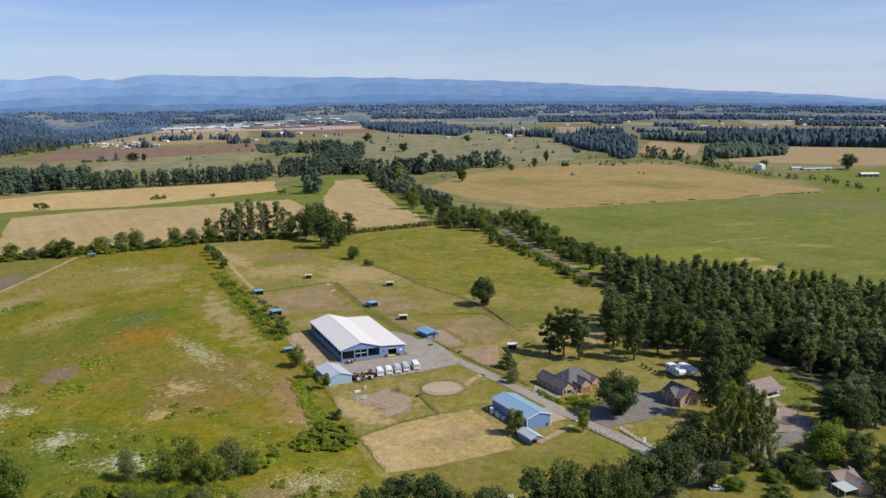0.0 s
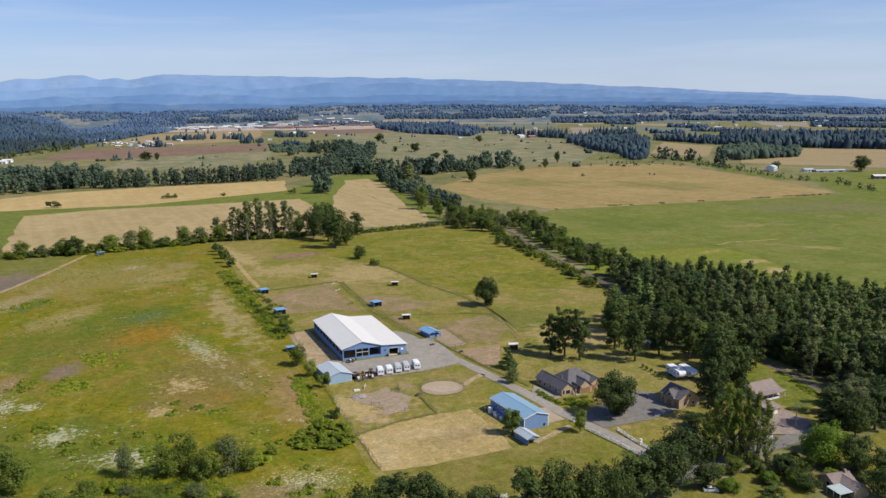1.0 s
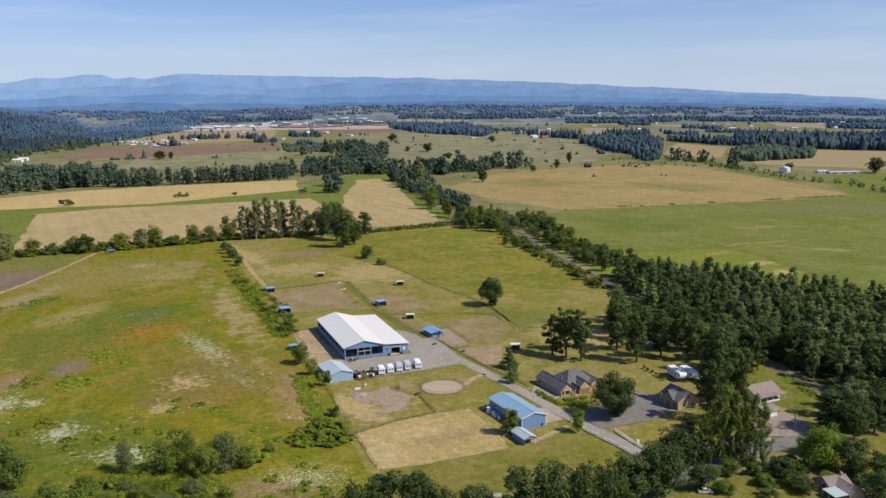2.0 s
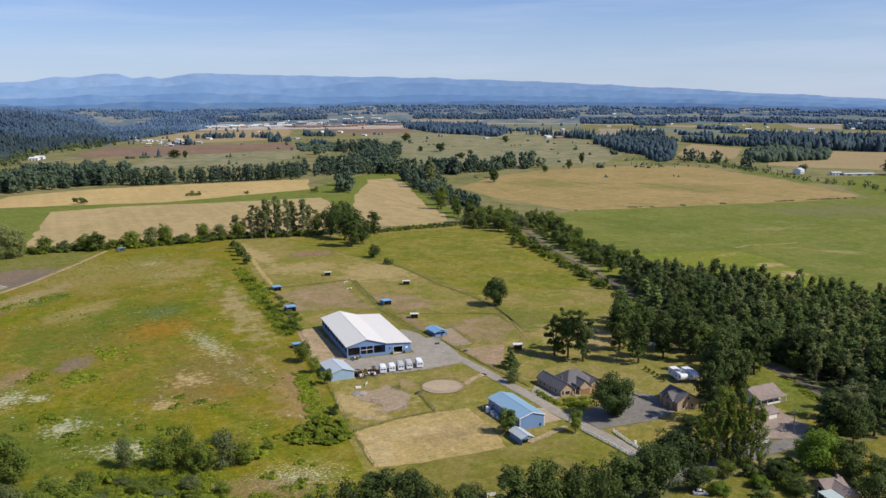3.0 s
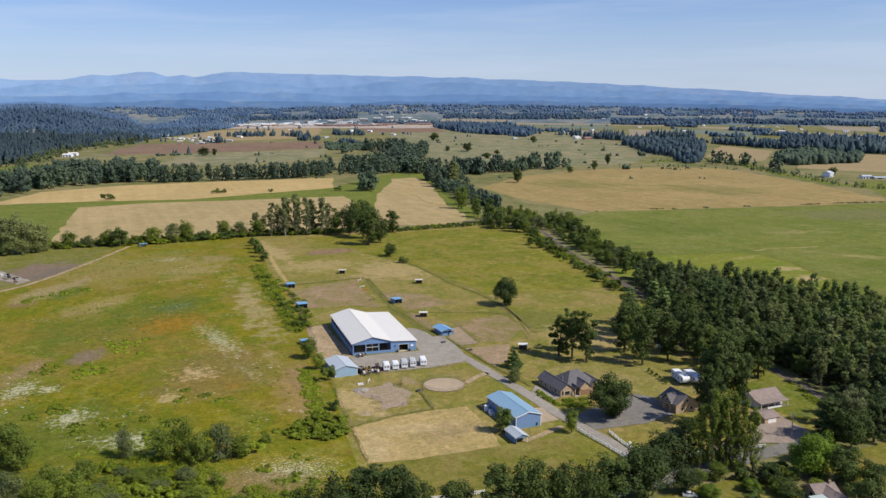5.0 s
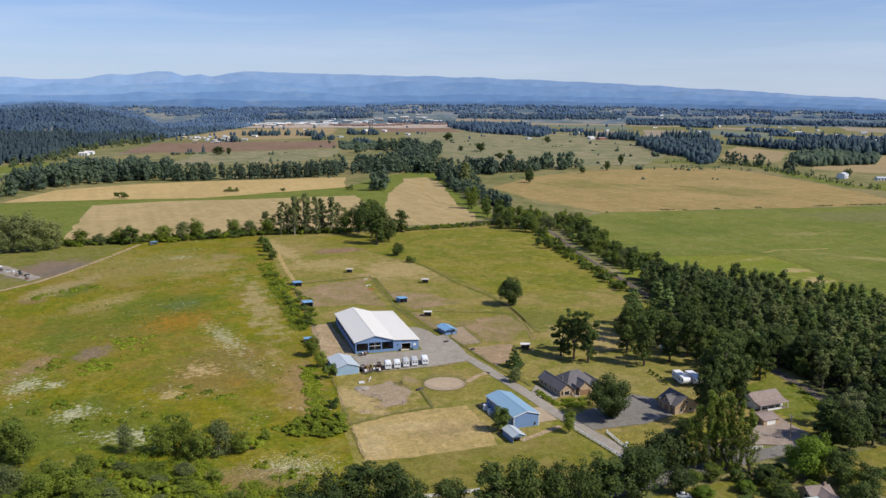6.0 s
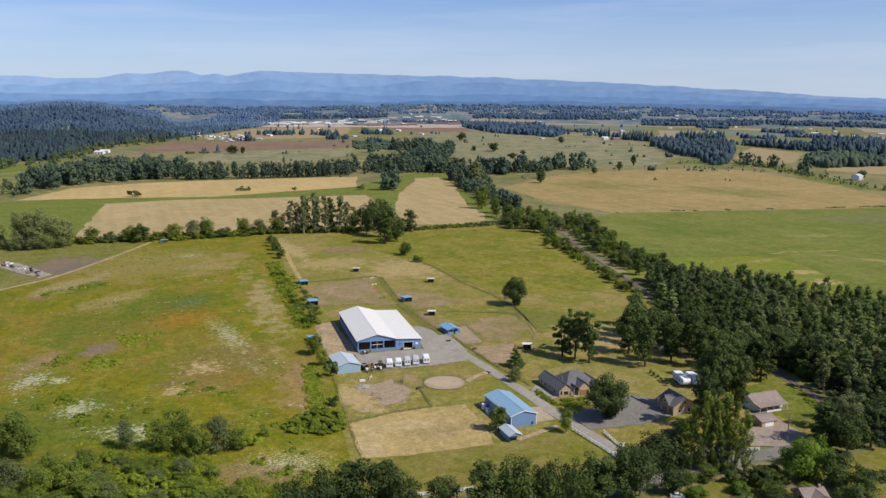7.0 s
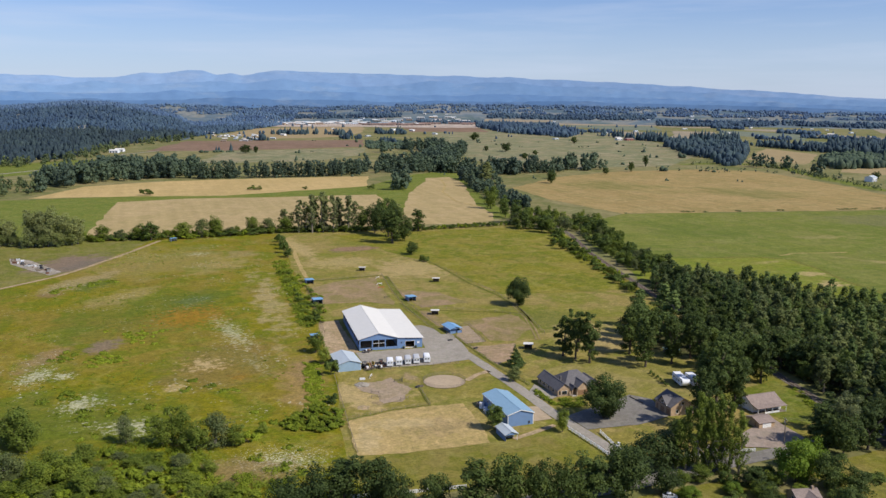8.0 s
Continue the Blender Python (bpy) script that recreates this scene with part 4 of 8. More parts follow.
def plant(kind, x, y, h, w, group="", label=""):
    """One tree of a kind, at its height and crown width."""
    i = tree_rng.randrange(len(KINDS[kind]))
    spec = KINDS[kind][i]
    m = pose(x, y, 0, 0, 0, tree_rng.uniform(0, 360)) @ Matrix.Diagonal((w / spec[3], w / spec[3], h / spec[2], 1))
    if (kind, i) not in PROTOS:
        PROTOS[kind, i] = tree_proto(*spec)
        ob = PROTOS[kind, i]
        ob.matrix_basis = m
    else:
        src = PROTOS[kind, i]
        keep = src.matrix_basis.copy()
        src.matrix_basis = Matrix.Identity(4)
        ob = copy_thing(src, m)
        src.matrix_basis = keep
    if group:
        ob["group"] = group
    if label:
        ob["label"] = label
    return ob


def scatter(kinds, poly, gap, hs, ws, seed, group, avoid=()):
    """Trees strewn over a plot, no two nearer than gap."""
    rng = random.Random(seed)
    xs, ys = [p[0] for p in poly], [p[1] for p in poly]
    got = []
    for _ in range(4000):
        x, y = rng.uniform(min(xs), max(xs)), rng.uniform(min(ys), max(ys))
        if not inside(x, y, poly) or any(inside(x, y, a) for a in avoid) or any((x - a) ** 2 + (y - b) ** 2 < gap * gap for a, b in got):
            continue
        got.append((x, y))
        plant(rng.choice(kinds), x, y, rng.uniform(*hs), rng.uniform(*ws), group)
    return got


def grove(name, kinds, poly, gap, hs, ws, seed, label, avoid=()):
    """A close wood in one mesh: many whole trees, trunks and crowns, strewn over a plot."""
    rng = random.Random(seed)
    xs, ys = [p[0] for p in poly], [p[1] for p in poly]
    got, verts, faces, mats, slots, base = [], [], [], [], [], 0
    for _ in range(6000):
        x, y = rng.uniform(min(xs), max(xs)), rng.uniform(min(ys), max(ys))
        if not inside(x, y, poly) or any(inside(x, y, a) for a in avoid) or any((x - a) ** 2 + (y - b) ** 2 < gap * gap for a, b in got):
            continue
        got.append((x, y))
        kind = rng.choice(kinds)
        i = rng.randrange(len(KINDS[kind]))
        spec = KINDS[kind][i]
        w, h = rng.uniform(*ws), rng.uniform(*hs)
        m = np.array(pose(x, y, 0, 0, 0, rng.uniform(0, 360)) @ Matrix.Diagonal((w / spec[3], w / spec[3], h / spec[2], 1)))
        if (kind, i) not in PROTOS:
            PROTOS[kind, i] = tree_proto(*spec)
            PROTOS[kind, i].matrix_basis = pose(x, y, 0) @ Matrix.Diagonal((w / spec[3], w / spec[3], h / spec[2], 1))
            continue
        for ob in PROTOS[kind, i].children:
            me = ob.data
            v = np.empty(len(me.vertices) * 3)
            me.vertices.foreach_get("co", v)
            v = v.reshape(-1, 3) @ m[:3, :3].T + m[:3, 3]
            mat = me.materials[0]
            if mat not in mats:
                mats.append(mat)
            fs = [[k + base for k in p.vertices] for p in me.polygons]
            verts.append(v)
            faces += fs
            slots += [mats.index(mat)] * len(fs)
            base += len(v)
    ob = mesh_object(name, np.concatenate(verts).tolist(), faces, mats)
    ob.data.polygons.foreach_set("material_index", slots)
    return tagged(ob, label, "woodland", "", "stuff")


def row(kinds, trees, group):
    for i, (x, y, h, w) in enumerate(trees):
        plant(kinds[i % len(kinds)], x, y, h, w, group)


row(['shaggy', 'sallow', 'shaggy', 'ash'], [(-129, 372, 14, 15), (-116, 368, 10, 12), (-101, 366, 14, 14), (-91, 360, 16, 17), (-65, 364, 15, 18), (-49, 365, 17, 16), (-38, 368, 19, 17),
                     (-24, 370, 8, 12), (-5, 374, 16, 15), (9, 373, 14, 15), (25, 368, 18, 16), (92, 361, 23, 14)], "trees along the north boundary")
row(['poplar'], [(35, 365, 31, 12), (46, 360, 37, 12), (56, 362, 38, 13), (65, 358, 36, 12), (79, 360, 35, 13), (72, 366, 33, 11), (352, 688, 36, 20), (342, 678, 32, 18)], "cottonwoods along the boundary")
row(['oak', 'dark'], [(98, 338, 30, 18), (99, 284, 33, 20), (112, 292, 24, 15), (140, 342, 21, 16), (119, 358, 31, 17), (105, 318, 30, 18)], "big trees at the corner of the pasture")
row(['willow'], [(-202, 372, 21, 20), (-181, 357, 32, 22), (-170, 355, 33, 22), (-158, 358, 27, 21), (-148, 360, 24, 16), (-212, 368, 22, 18), (-176, 362, 30, 20)], "trees beside the dirt track")
row(['sallow'], [(-196, 362, 10, 14), (-184, 352, 12, 15), (-173, 350, 12, 15), (-162, 351, 11, 14), (-152, 354, 10, 12), (-206, 364, 10, 12)], "low trees beside the dirt track")
row(['bigoak', 'oak', 'bush'], [(110, 55, 17.5, 15), (99, 230, 11, 11), (99, 202, 6, 9)], "lone trees in the pasture")
row(['fir', 'sallow', 'ash', 'shaggy', 'sallow'], [(61, -50, 10.5, 8), (52, -69, 7, 7), (23.5, -116.5, 10, 8.5), (45.8, -126.5, 9, 6), (55, -64, 5, 5)], "trees along the driveway")
plant('bigoak', 67, -119.5, 17.5, 18, label="broad dark oak shading the driveway")
row(['shaggy', 'bush', 'shaggy', 'bush', 'bush'], [(-21, -1, 10, 10), (-21, -36, 9, 7), (-21, -19, 8, 7), (-28, -71, 5, 6), (-9, 58, 5, 5)], "bushes beside the arena barn")
row(['lawn', 'lawn', 'lawn', 'dark', 'dark', 'lawn', 'dark', 'dark'], [(89, -43, 23, 12), (92, -50, 26, 12), (95.5, -57, 26, 13), (121, -50, 26, 15), (117, -70, 27, 13), (99, -39, 21, 11), (131, -70, 25, 12), (144, -66, 25, 12)], "tall trees on the lawn")
row(['bush', 'ash', 'bush'], [(6, 265, 14, 8), (6, 248, 9, 8), (9, 304, 11, 9), (11, 320, 10, 9), (8, 285, 9, 8)], "hedgerow trees")
row(['sallow', 'shaggy', 'leafy', 'shaggy'], [(-105, -87, 11, 8), (-93, -93, 11, 11), (-87, -93, 14, 10), (-82, -102, 11, 11), (-75, -100, 13, 12), (-69, -101, 8, 9), (-141, -77, 14, 15), (-137, -84, 13, 12),
                 (-139, -106, 10, 12), (-130, -117, 11, 12), (-122, -116, 10, 12), (-115, -127, 9, 12), (-110, -128, 7, 10), (-128, -101, 7, 10), (-118, -100, 7, 8)], "thicket at the edge of the meadow")
row(['shrub', 'leafy', 'shrub'], [(-64, -100, 6, 9), (-58, -92, 3, 5), (-40, -90, 4.5, 9), (-46, -90, 4.5, 7), (-79, -121, 4, 7), (-93, -129, 3, 7), (-102, -119, 5, 9),
                        (-131, -122, 6, 10), (-102, -131, 6, 12), (-71, -142, 6, 13), (-76, -141, 5, 10), (-87, -140, 5, 11), (-60, -140, 4, 9)], "shrubs at the edge of the meadow")
row(['oak', 'oak', 'dark', 'oak'], [(-60, -163, 15, 14), (-52, -160, 16, 14), (-43, -158, 17, 14), (-33, -161, 17, 14), (-29, -168, 14, 10), (-18, -167, 11, 12), (-7, -175, 17, 13), (3, -176, 19, 14), (11, -179, 17, 12),
              (18, -182, 17, 11), (27, -181, 19, 14), (38, -180, 18, 16)], "oaks along the road")
row(['oak', 'oak', 'lawn', 'lawn', 'dark'], [(45, -173, 15, 16), (61.5, -165, 14, 17), (109.3, -131.2, 32, 16), (97, -141, 28, 12), (119, -130, 24, 11), (74, -152, 5, 7),
              (127, -177, 17, 13), (140, -175, 18, 12), (124, -170, 12, 10), (128, -167, 17, 14), (148, -170, 18, 12), (152, -177, 18, 14), (140, -158, 15, 12), (153, -158, 18, 14), (82, -186, 8, 8)], "tall trees between the houses")
row(['aspen'], [(69, -169, 22, 7), (72, -171, 27, 7.5), (75.5, -173, 25, 7.5), (78.5, -174, 26, 7), (81, -175.5, 24, 7), (84, -177, 21, 7), (66.5, -168, 18, 7), (76, -170, 22, 7), (80, -171, 18, 6.5)], "slender light green trees")
row(['bright'], [(97, -188, 15, 15), (108, -181, 12, 12), (73, -188, 4, 7)], "bright trees by the road")
row(['willow'], [(134, -170, 21, 11), (168, -196, 22, 14), (176, -160, 24, 13)], "grey-green trees by the road bend")
row(['dark', 'lawn'], [(140, -80, 23, 11), (152, -86, 23, 12), (107, -126.5, 27, 12), (128, -107, 25, 12), (139, -101, 25, 13), (147, -97, 24, 12), (152, -105, 24, 13), (134, -113, 22, 10), (176, -88, 20, 12), (178, -102, 20, 13)], "tall trees on the lawn")
row(['oak'], [(84, -142, 6, 8), (93, -150, 7, 8), (54, -181, 9, 10), (104, -195, 13, 12), (108, -203, 10, 10), (95, -212, 11, 11), (81, -193, 6, 8), (79.5, -198, 5, 7)], "tall trees between the houses")
row(['bush', 'shaggy', 'bush'], [(76, -181, 5, 8), (69, -178, 6, 8), (86, -181, 5, 8), (92, -180, 4, 6), (62, -177, 5, 7)], "bushes shading the road")
row(['poplar', 'poplar', 'ash'], [(22, 374, 22, 13), (42, 370, 28, 13), (50, 370, 33, 13), (86, 364, 28, 13), (74, 372, 30, 13), (108, 352, 30, 16), (60, 374, 34, 13), (128, 366, 24, 14)], "cottonwoods along the boundary")
scatter(['bright', 'shaggy', 'bush', 'leafy'], [(58, -186), (100, -186), (126, -196), (100, -206), (84, -196), (64, -200)], 9.0, (2.5, 5.5), (5, 9), 18, "garden shrubs by the road")
row(['ash', 'ash', 'shaggy'], [(238, 322, 19, 12), (245, 301, 15, 14), (222, 216, 10, 8), (301, 311, 14, 14), (278, 249, 18, 14), (226, 190, 6, 6), (246, 151, 12, 12), (244, 128, 14, 11), (253, 123, 11, 10),
              (245, 359, 25, 14), (252, 400, 19, 12), (264, 469, 24, 17), (294, 314, 12, 14), (262, 430, 21, 13), (280, 500, 23, 14), (290, 280, 13, 11), (228, 105, 12, 9), (250, 292, 13, 12), (255, 312, 15, 12), (248, 276, 8, 9), (263, 330, 17, 13), (222, 232, 7, 7), (214, 150, 5, 6)], "trees along the railway")
scatter(['bush', 'shaggy', 'shrub'], [(-150, 368), (-60, 358), (30, 366), (95, 352), (95, 366), (30, 380), (-60, 378), (-150, 380)], 4.6, (3, 8), (6, 11), 14, "hedge along the north boundary")
scatter(['bush', 'shrub'], [(125, 343), (180, 346), (240, 348), (240, 356), (180, 354), (125, 352)], 4.5, (3, 5.5), (5, 8), 15, "hedge along the north boundary")
TRACK = [(300, 470), (266.8, 283), (237.8, 193), (201.8, 42), (196.2, 42), (232.2, 193), (261.2, 283), (294, 470)]
grove("woodland", ['shaggy', 'ash', 'sallow', 'bush', 'shaggy'], [(250, 110), (266, 180), (289, 250), (314, 320), (304, 400), (262, 410), (236, 345), (226, 322), (262, 318), (276, 290), (246, 193), (229, 120)], 8.0, (5, 14), (7, 13), 16, "uneven belt of green trees along the railway", [TRACK])
scatter(['shrub', 'bush', 'shaggy', 'bush'], [(198, 60), (232, 200), (262, 300), (252, 300), (229, 240), (190, 60)], 5.2, (2.0, 7.0), (4, 9), 17, "bushes along the railway", [TRACK])
ALLEY = [(205, 80), (190, -5), (170, -100), (152, -170), (142, -165), (158, -100), (180, -5), (196, 80)]
grove("woodland", ['slim', 'slimdark', 'ash', 'slimgrey'], [(205, 62), (222, 62), (205, -30), (190, -110), (185, -200), (160, -200), (172, -100), (190, -5)], 5.6, (9, 19), (6.5, 9.5), 3, "edge of the green wood along the railway", [ALLEY])
grove("woodland", ['slim', 'slimgrey', 'slimdark', 'slimgrey', 'slim'], [(222, 95), (262, 40), (285, -40), (300, -140), (250, -230), (185, -200), (190, -110), (205, -30), (222, 62)], 5.3, (10, 20), (6.5, 9.5), 5, "dense green wood beyond the railway")
scatter(['lawn', 'dark', 'slim', 'ash'], [(150, -6), (184, -12), (168, -90), (154, -96), (150, -70), (132, -40), (138, -22)], 10.5, (15, 24), (10, 14), 4, "wood beside the railway", [ALLEY])
grove("woodland", ['slimdark', 'slim', 'ash', 'slimgrey'], [(160, -166), (176, -150), (250, -235), (200, -270), (158, -208)], 6.2, (12, 20), (8, 12), 6, "mixed green trees by the road bend")
scatter(['shrub', 'shrub', 'bush', 'leafy'], [(-8, 190), (2, 190), (2, 105), (-4, 60), (-13, 40), (-16, 60), (-10, 110)], 6.2, (1.3, 4.2), (4, 8), 8, "hedgerow along the meadow")
scatter(['shrub'], [(-50, -89), (-43, -80), (-33.5, -75), (-27.5, -83), (-30, -95), (-37, -97), (-46, -95)], 3.6, (1.8, 3.6), (5, 8), 9, "hedgerow along the meadow")
scatter(['shrub', 'shrub', 'leafy', 'shaggy', 'sallow'], [(-165, -95), (-110, -98), (-85, -112), (-82, -150), (-150, -150)], 4.8, (1.5, 5.5), (5, 10), 10, "thicket at the edge of the meadow")


for k in range(6):
    plant('bush', 113.9 - 0.65 * k, -79.7 - 3.3 * k, 2.4, 2.0, "saplings along the lawn", "small young tree planted in a row on lawn")


def spread(rng, poly, gap):
    """Places strewn over a plot, about one to each square of gap by gap."""
    xs, ys = [p[0] for p in poly], [p[1] for p in poly]
    n = int((max(xs) - min(xs)) * (max(ys) - min(ys)) / gap ** 2)
    return [(x, y) for x, y in zip(rng.uniform(min(xs), max(xs), n), rng.uniform(min(ys), max(ys), n)) if inside(x, y, poly)]


def triangles(name, verts, tris, mat, label, smooth=True):
    me = bpy.data.meshes.new(name)
    v, f = np.concatenate(verts), np.concatenate(tris)
    me.vertices.add(len(v))
    me.vertices.foreach_set("co", v.ravel())
    me.loops.add(f.size)
    me.loops.foreach_set("vertex_index", f.ravel())
    me.polygons.add(len(f))
    me.polygons.foreach_set("loop_start", np.arange(0, f.size, 3))
    me.polygons.foreach_set("use_smooth", np.full(len(f), smooth))
    me.materials.append(mat)
    me.update(calc_edges=True)
    return tagged(new(name, me), label, "woodland", "", "stuff")


GOLDEN = (1 + math.sqrt(5)) / 2
LUMP = np.array([(-1, GOLDEN, 0), (1, GOLDEN, 0), (-1, -GOLDEN, 0), (1, -GOLDEN, 0), (0, -1, GOLDEN), (0, 1, GOLDEN), (0, -1, -GOLDEN), (0, 1, -GOLDEN), (GOLDEN, 0, -1), (GOLDEN, 0, 1), (-GOLDEN, 0, -1), (-GOLDEN, 0, 1)]) / math.sqrt(1 + GOLDEN ** 2)
LUMP_TRIS = np.array([t for t in itertools.combinations(range(12), 3) if all(np.linalg.norm(LUMP[t[i]] - LUMP[t[j]]) < 1.1 for i, j in ((0, 1), (0, 2), (1, 2)))])
LUMP_TRIS = np.array([t if np.dot(np.cross(LUMP[t[1]] - LUMP[t[0]], LUMP[t[2]] - LUMP[t[0]]), LUMP[t[0]]) > 0 else t[::-1] for t in LUMP_TRIS])


def belt(name, polys, gap, hs, slim, mat, label, seed, lumps=12, sprays=60):
    """A belt of leafy trees in one mesh: each tree many uneven masses of foliage with loose sprays round them."""
    rng = np.random.default_rng(seed)
    vs, ts, base = [], [], 0
    for poly in polys:
        for x, y in spread(rng, poly, gap):
            h = rng.uniform(*hs)
            w = h * slim * rng.uniform(0.8, 1.3)
            f = rng.uniform(0.12, 0.9, lumps)
            f[0] = 0.9
            a, d = rng.uniform(0, 2 * math.pi, lumps), w * 0.36 * np.sqrt(rng.uniform(0, 1, lumps)) * np.sin(np.pi * (0.12 + 0.8 * f))
            pts = np.stack([d * np.cos(a), d * np.sin(a), h * f], 1)
            rad = w * rng.uniform(0.10, 0.22, lumps) * (1.1 - 0.45 * f)
            c = LUMP[None] * (rad[:, None] * rng.uniform(0.5, 1.4, (lumps, 12)))[:, :, None] * np.array([1, 1, 1.2]) + pts[:, None]
            q, fc = leaf_sprays(rng, pts, rad * 1.75, int(sprays * 1.25), 0.037 * h, 1.15, 0.5)
            v = np.concatenate([c.reshape(-1, 3), q])
            v[:, 2] = np.maximum(v[:, 2], 0.0)
            t = (LUMP_TRIS[None] + 12 * np.arange(lumps)[:, None, None]).reshape(-1, 3)
            fc = fc + 12 * lumps
            t = np.concatenate([t, fc])
            vs.append(v + np.array([x, y, rise(x, y)]))
            ts.append(t + base)
            base += len(v)
    return triangles(name, vs, ts, mat, label, False)


def wood(name, polys, gap, hs, slim, mat, label, seed, conifer=0.5, open_share=0.0):
    """A far wood in one mesh: very many small trees, ragged spires and uneven domes."""
    rng = np.random.default_rng(seed)
    vs, ts, base, n = [], [], 0, 5
    ring = np.arange(n)
    low, high = hs
    tri = []
    for k in range(2):
        tri += [(k * n + i, k * n + (i + 1) % n, (k + 1) * n + i) for i in ring] + [(k * n + (i + 1) % n, (k + 1) * n + (i + 1) % n, (k + 1) * n + i) for i in ring]
    tri += [(2 * n + i, 2 * n + (i + 1) % n, 3 * n) for i in ring]
    tri = np.array(tri)
    for poly in polys:
        for x, y in spread(rng, poly, gap):
            if open_share and 0.5 + 0.5 * noise.noise((x * 0.006, y * 0.004, seed * 1.7)) < 0.32 + open_share * 0.5:
                continue
            spire = rng.uniform() < conifer
            h = (low + (high - low) * rng.uniform() ** 1.6) * (1.0 if spire else 0.72) * (1.0 + 0.5 * noise.noise((x * 0.014, y * 0.014, seed)))
            w = h * slim * rng.uniform(0.8, 1.25) * (1.0 if spire else 1.5)
            fs, rs = ((0.03, 0.34, 0.66), (0.50, 0.36, 0.19)) if spire else ((0.06, 0.42, 0.78), (0.40, 0.52, 0.36))
            a = rng.uniform(0, 2 * math.pi) + ring * 2 * math.pi / n
            v = np.empty((3 * n + 1, 3))
            for k in range(3):
                r = rs[k] * w * rng.uniform(0.72, 1.2, n)
                v[k * n:k * n + n] = np.stack([r * np.cos(a), r * np.sin(a), h * (fs[k] + rng.normal(scale=0.05, size=n) * (k > 0))], 1)
            v[3 * n] = (rng.normal() * 0.03 * w, rng.normal() * 0.03 * w, h)
            vs.append(v + np.array([x, y, rise(x, y)]))
            ts.append(tri + base)
            base += len(v)
    return triangles(name, vs, ts, mat, label)


belt("tree_belt", [[(-255, 690), (-222, 765), (-225, 900), (-300, 880), (-420, 790), (-420, 690)]], 14, (8, 15), 0.75, LEAF_EDGE, "lighter green trees at the end of the tree belt", 39)
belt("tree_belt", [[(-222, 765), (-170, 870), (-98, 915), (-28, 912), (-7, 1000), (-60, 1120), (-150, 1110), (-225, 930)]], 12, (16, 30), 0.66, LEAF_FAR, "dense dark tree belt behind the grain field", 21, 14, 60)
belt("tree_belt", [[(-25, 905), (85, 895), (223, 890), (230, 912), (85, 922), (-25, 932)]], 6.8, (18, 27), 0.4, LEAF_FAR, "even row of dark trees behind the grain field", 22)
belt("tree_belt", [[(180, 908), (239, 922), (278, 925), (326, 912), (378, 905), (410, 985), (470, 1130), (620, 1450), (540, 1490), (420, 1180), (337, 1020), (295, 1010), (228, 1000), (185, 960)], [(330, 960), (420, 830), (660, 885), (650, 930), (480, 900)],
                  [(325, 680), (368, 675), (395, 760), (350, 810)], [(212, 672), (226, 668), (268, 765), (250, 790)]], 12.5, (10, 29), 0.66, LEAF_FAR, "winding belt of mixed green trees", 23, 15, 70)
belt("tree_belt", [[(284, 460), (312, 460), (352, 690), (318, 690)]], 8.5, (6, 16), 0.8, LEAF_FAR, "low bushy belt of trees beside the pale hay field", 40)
belt("tree_belt", [[(-330, 1215), (-221, 1400), (-172, 1770), (27, 2150), (70, 2150), (-130, 1750), (-185, 1390), (-300, 1190)]], 17, (9, 19), 0.75, LEAF_EDGE, "lighter green trees along the forest edge", 38, 9, 36)
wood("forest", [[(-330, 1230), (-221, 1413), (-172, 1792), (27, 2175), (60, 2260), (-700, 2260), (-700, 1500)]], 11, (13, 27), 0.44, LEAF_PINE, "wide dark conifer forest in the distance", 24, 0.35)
wood("forest", [[(60, 2260), (355, 2950), (-750, 2950), (-700, 2260)]], 12, (10, 20), 0.62, LEAF_BLUE, "wide conifer forest far off, tinted blue for haze", 29, 0.35)
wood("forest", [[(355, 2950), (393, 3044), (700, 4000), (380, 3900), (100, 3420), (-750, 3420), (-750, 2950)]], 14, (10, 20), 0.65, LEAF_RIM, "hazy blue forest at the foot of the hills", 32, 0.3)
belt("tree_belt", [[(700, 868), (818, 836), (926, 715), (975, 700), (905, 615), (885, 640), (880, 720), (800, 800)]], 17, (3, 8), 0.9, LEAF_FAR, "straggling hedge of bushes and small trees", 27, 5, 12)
belt("tree_belt", [[(850, 955), (965, 952), (988, 832), (902, 620), (858, 500), (868, 420), (782, 265), (768, 270), (845, 420), (836, 500), (878, 630), (958, 838), (940, 935), (850, 940)]], 9, (2.5, 7.5), 1.0, LEAF_EDGE, "green hedge of bushes along a far lane", 41, 5, 14)


def weeds(name, spots, mat, label, seed, size=0.35, count=260):
    """Low tangles of weeds: many leaf sprays close to the ground, in one mesh."""
    rng = np.random.default_rng(seed)
    vs, fs, base = [], [], 0
    for x, y, r, h in spots:
        k = 10
        a, d = rng.uniform(0, 2 * math.pi, k), r * np.sqrt(rng.uniform(0, 1, k))
        pts = np.stack([x + d * np.cos(a) * 0.8, y + d * np.sin(a), rng.uniform(0.1, 0.6, k) * h], 1)
        q, f = leaf_sprays(rng, pts, np.full(k, max(0.4, r * 0.28)), count, size, min(1.0, h / max(0.5, r * 0.4)), 0.8)
        q[:, 2] = np.maximum(q[:, 2], 0.06)
        vs.append(q)
        fs.append(f + base)
        base += len(q)
    ob = mesh_object(name, np.concatenate(vs).tolist(), np.concatenate(fs).tolist(), mat)
    return tagged(ob, label, "weeds", "", "stuff")


weed_rng = random.Random(19)
spots = []
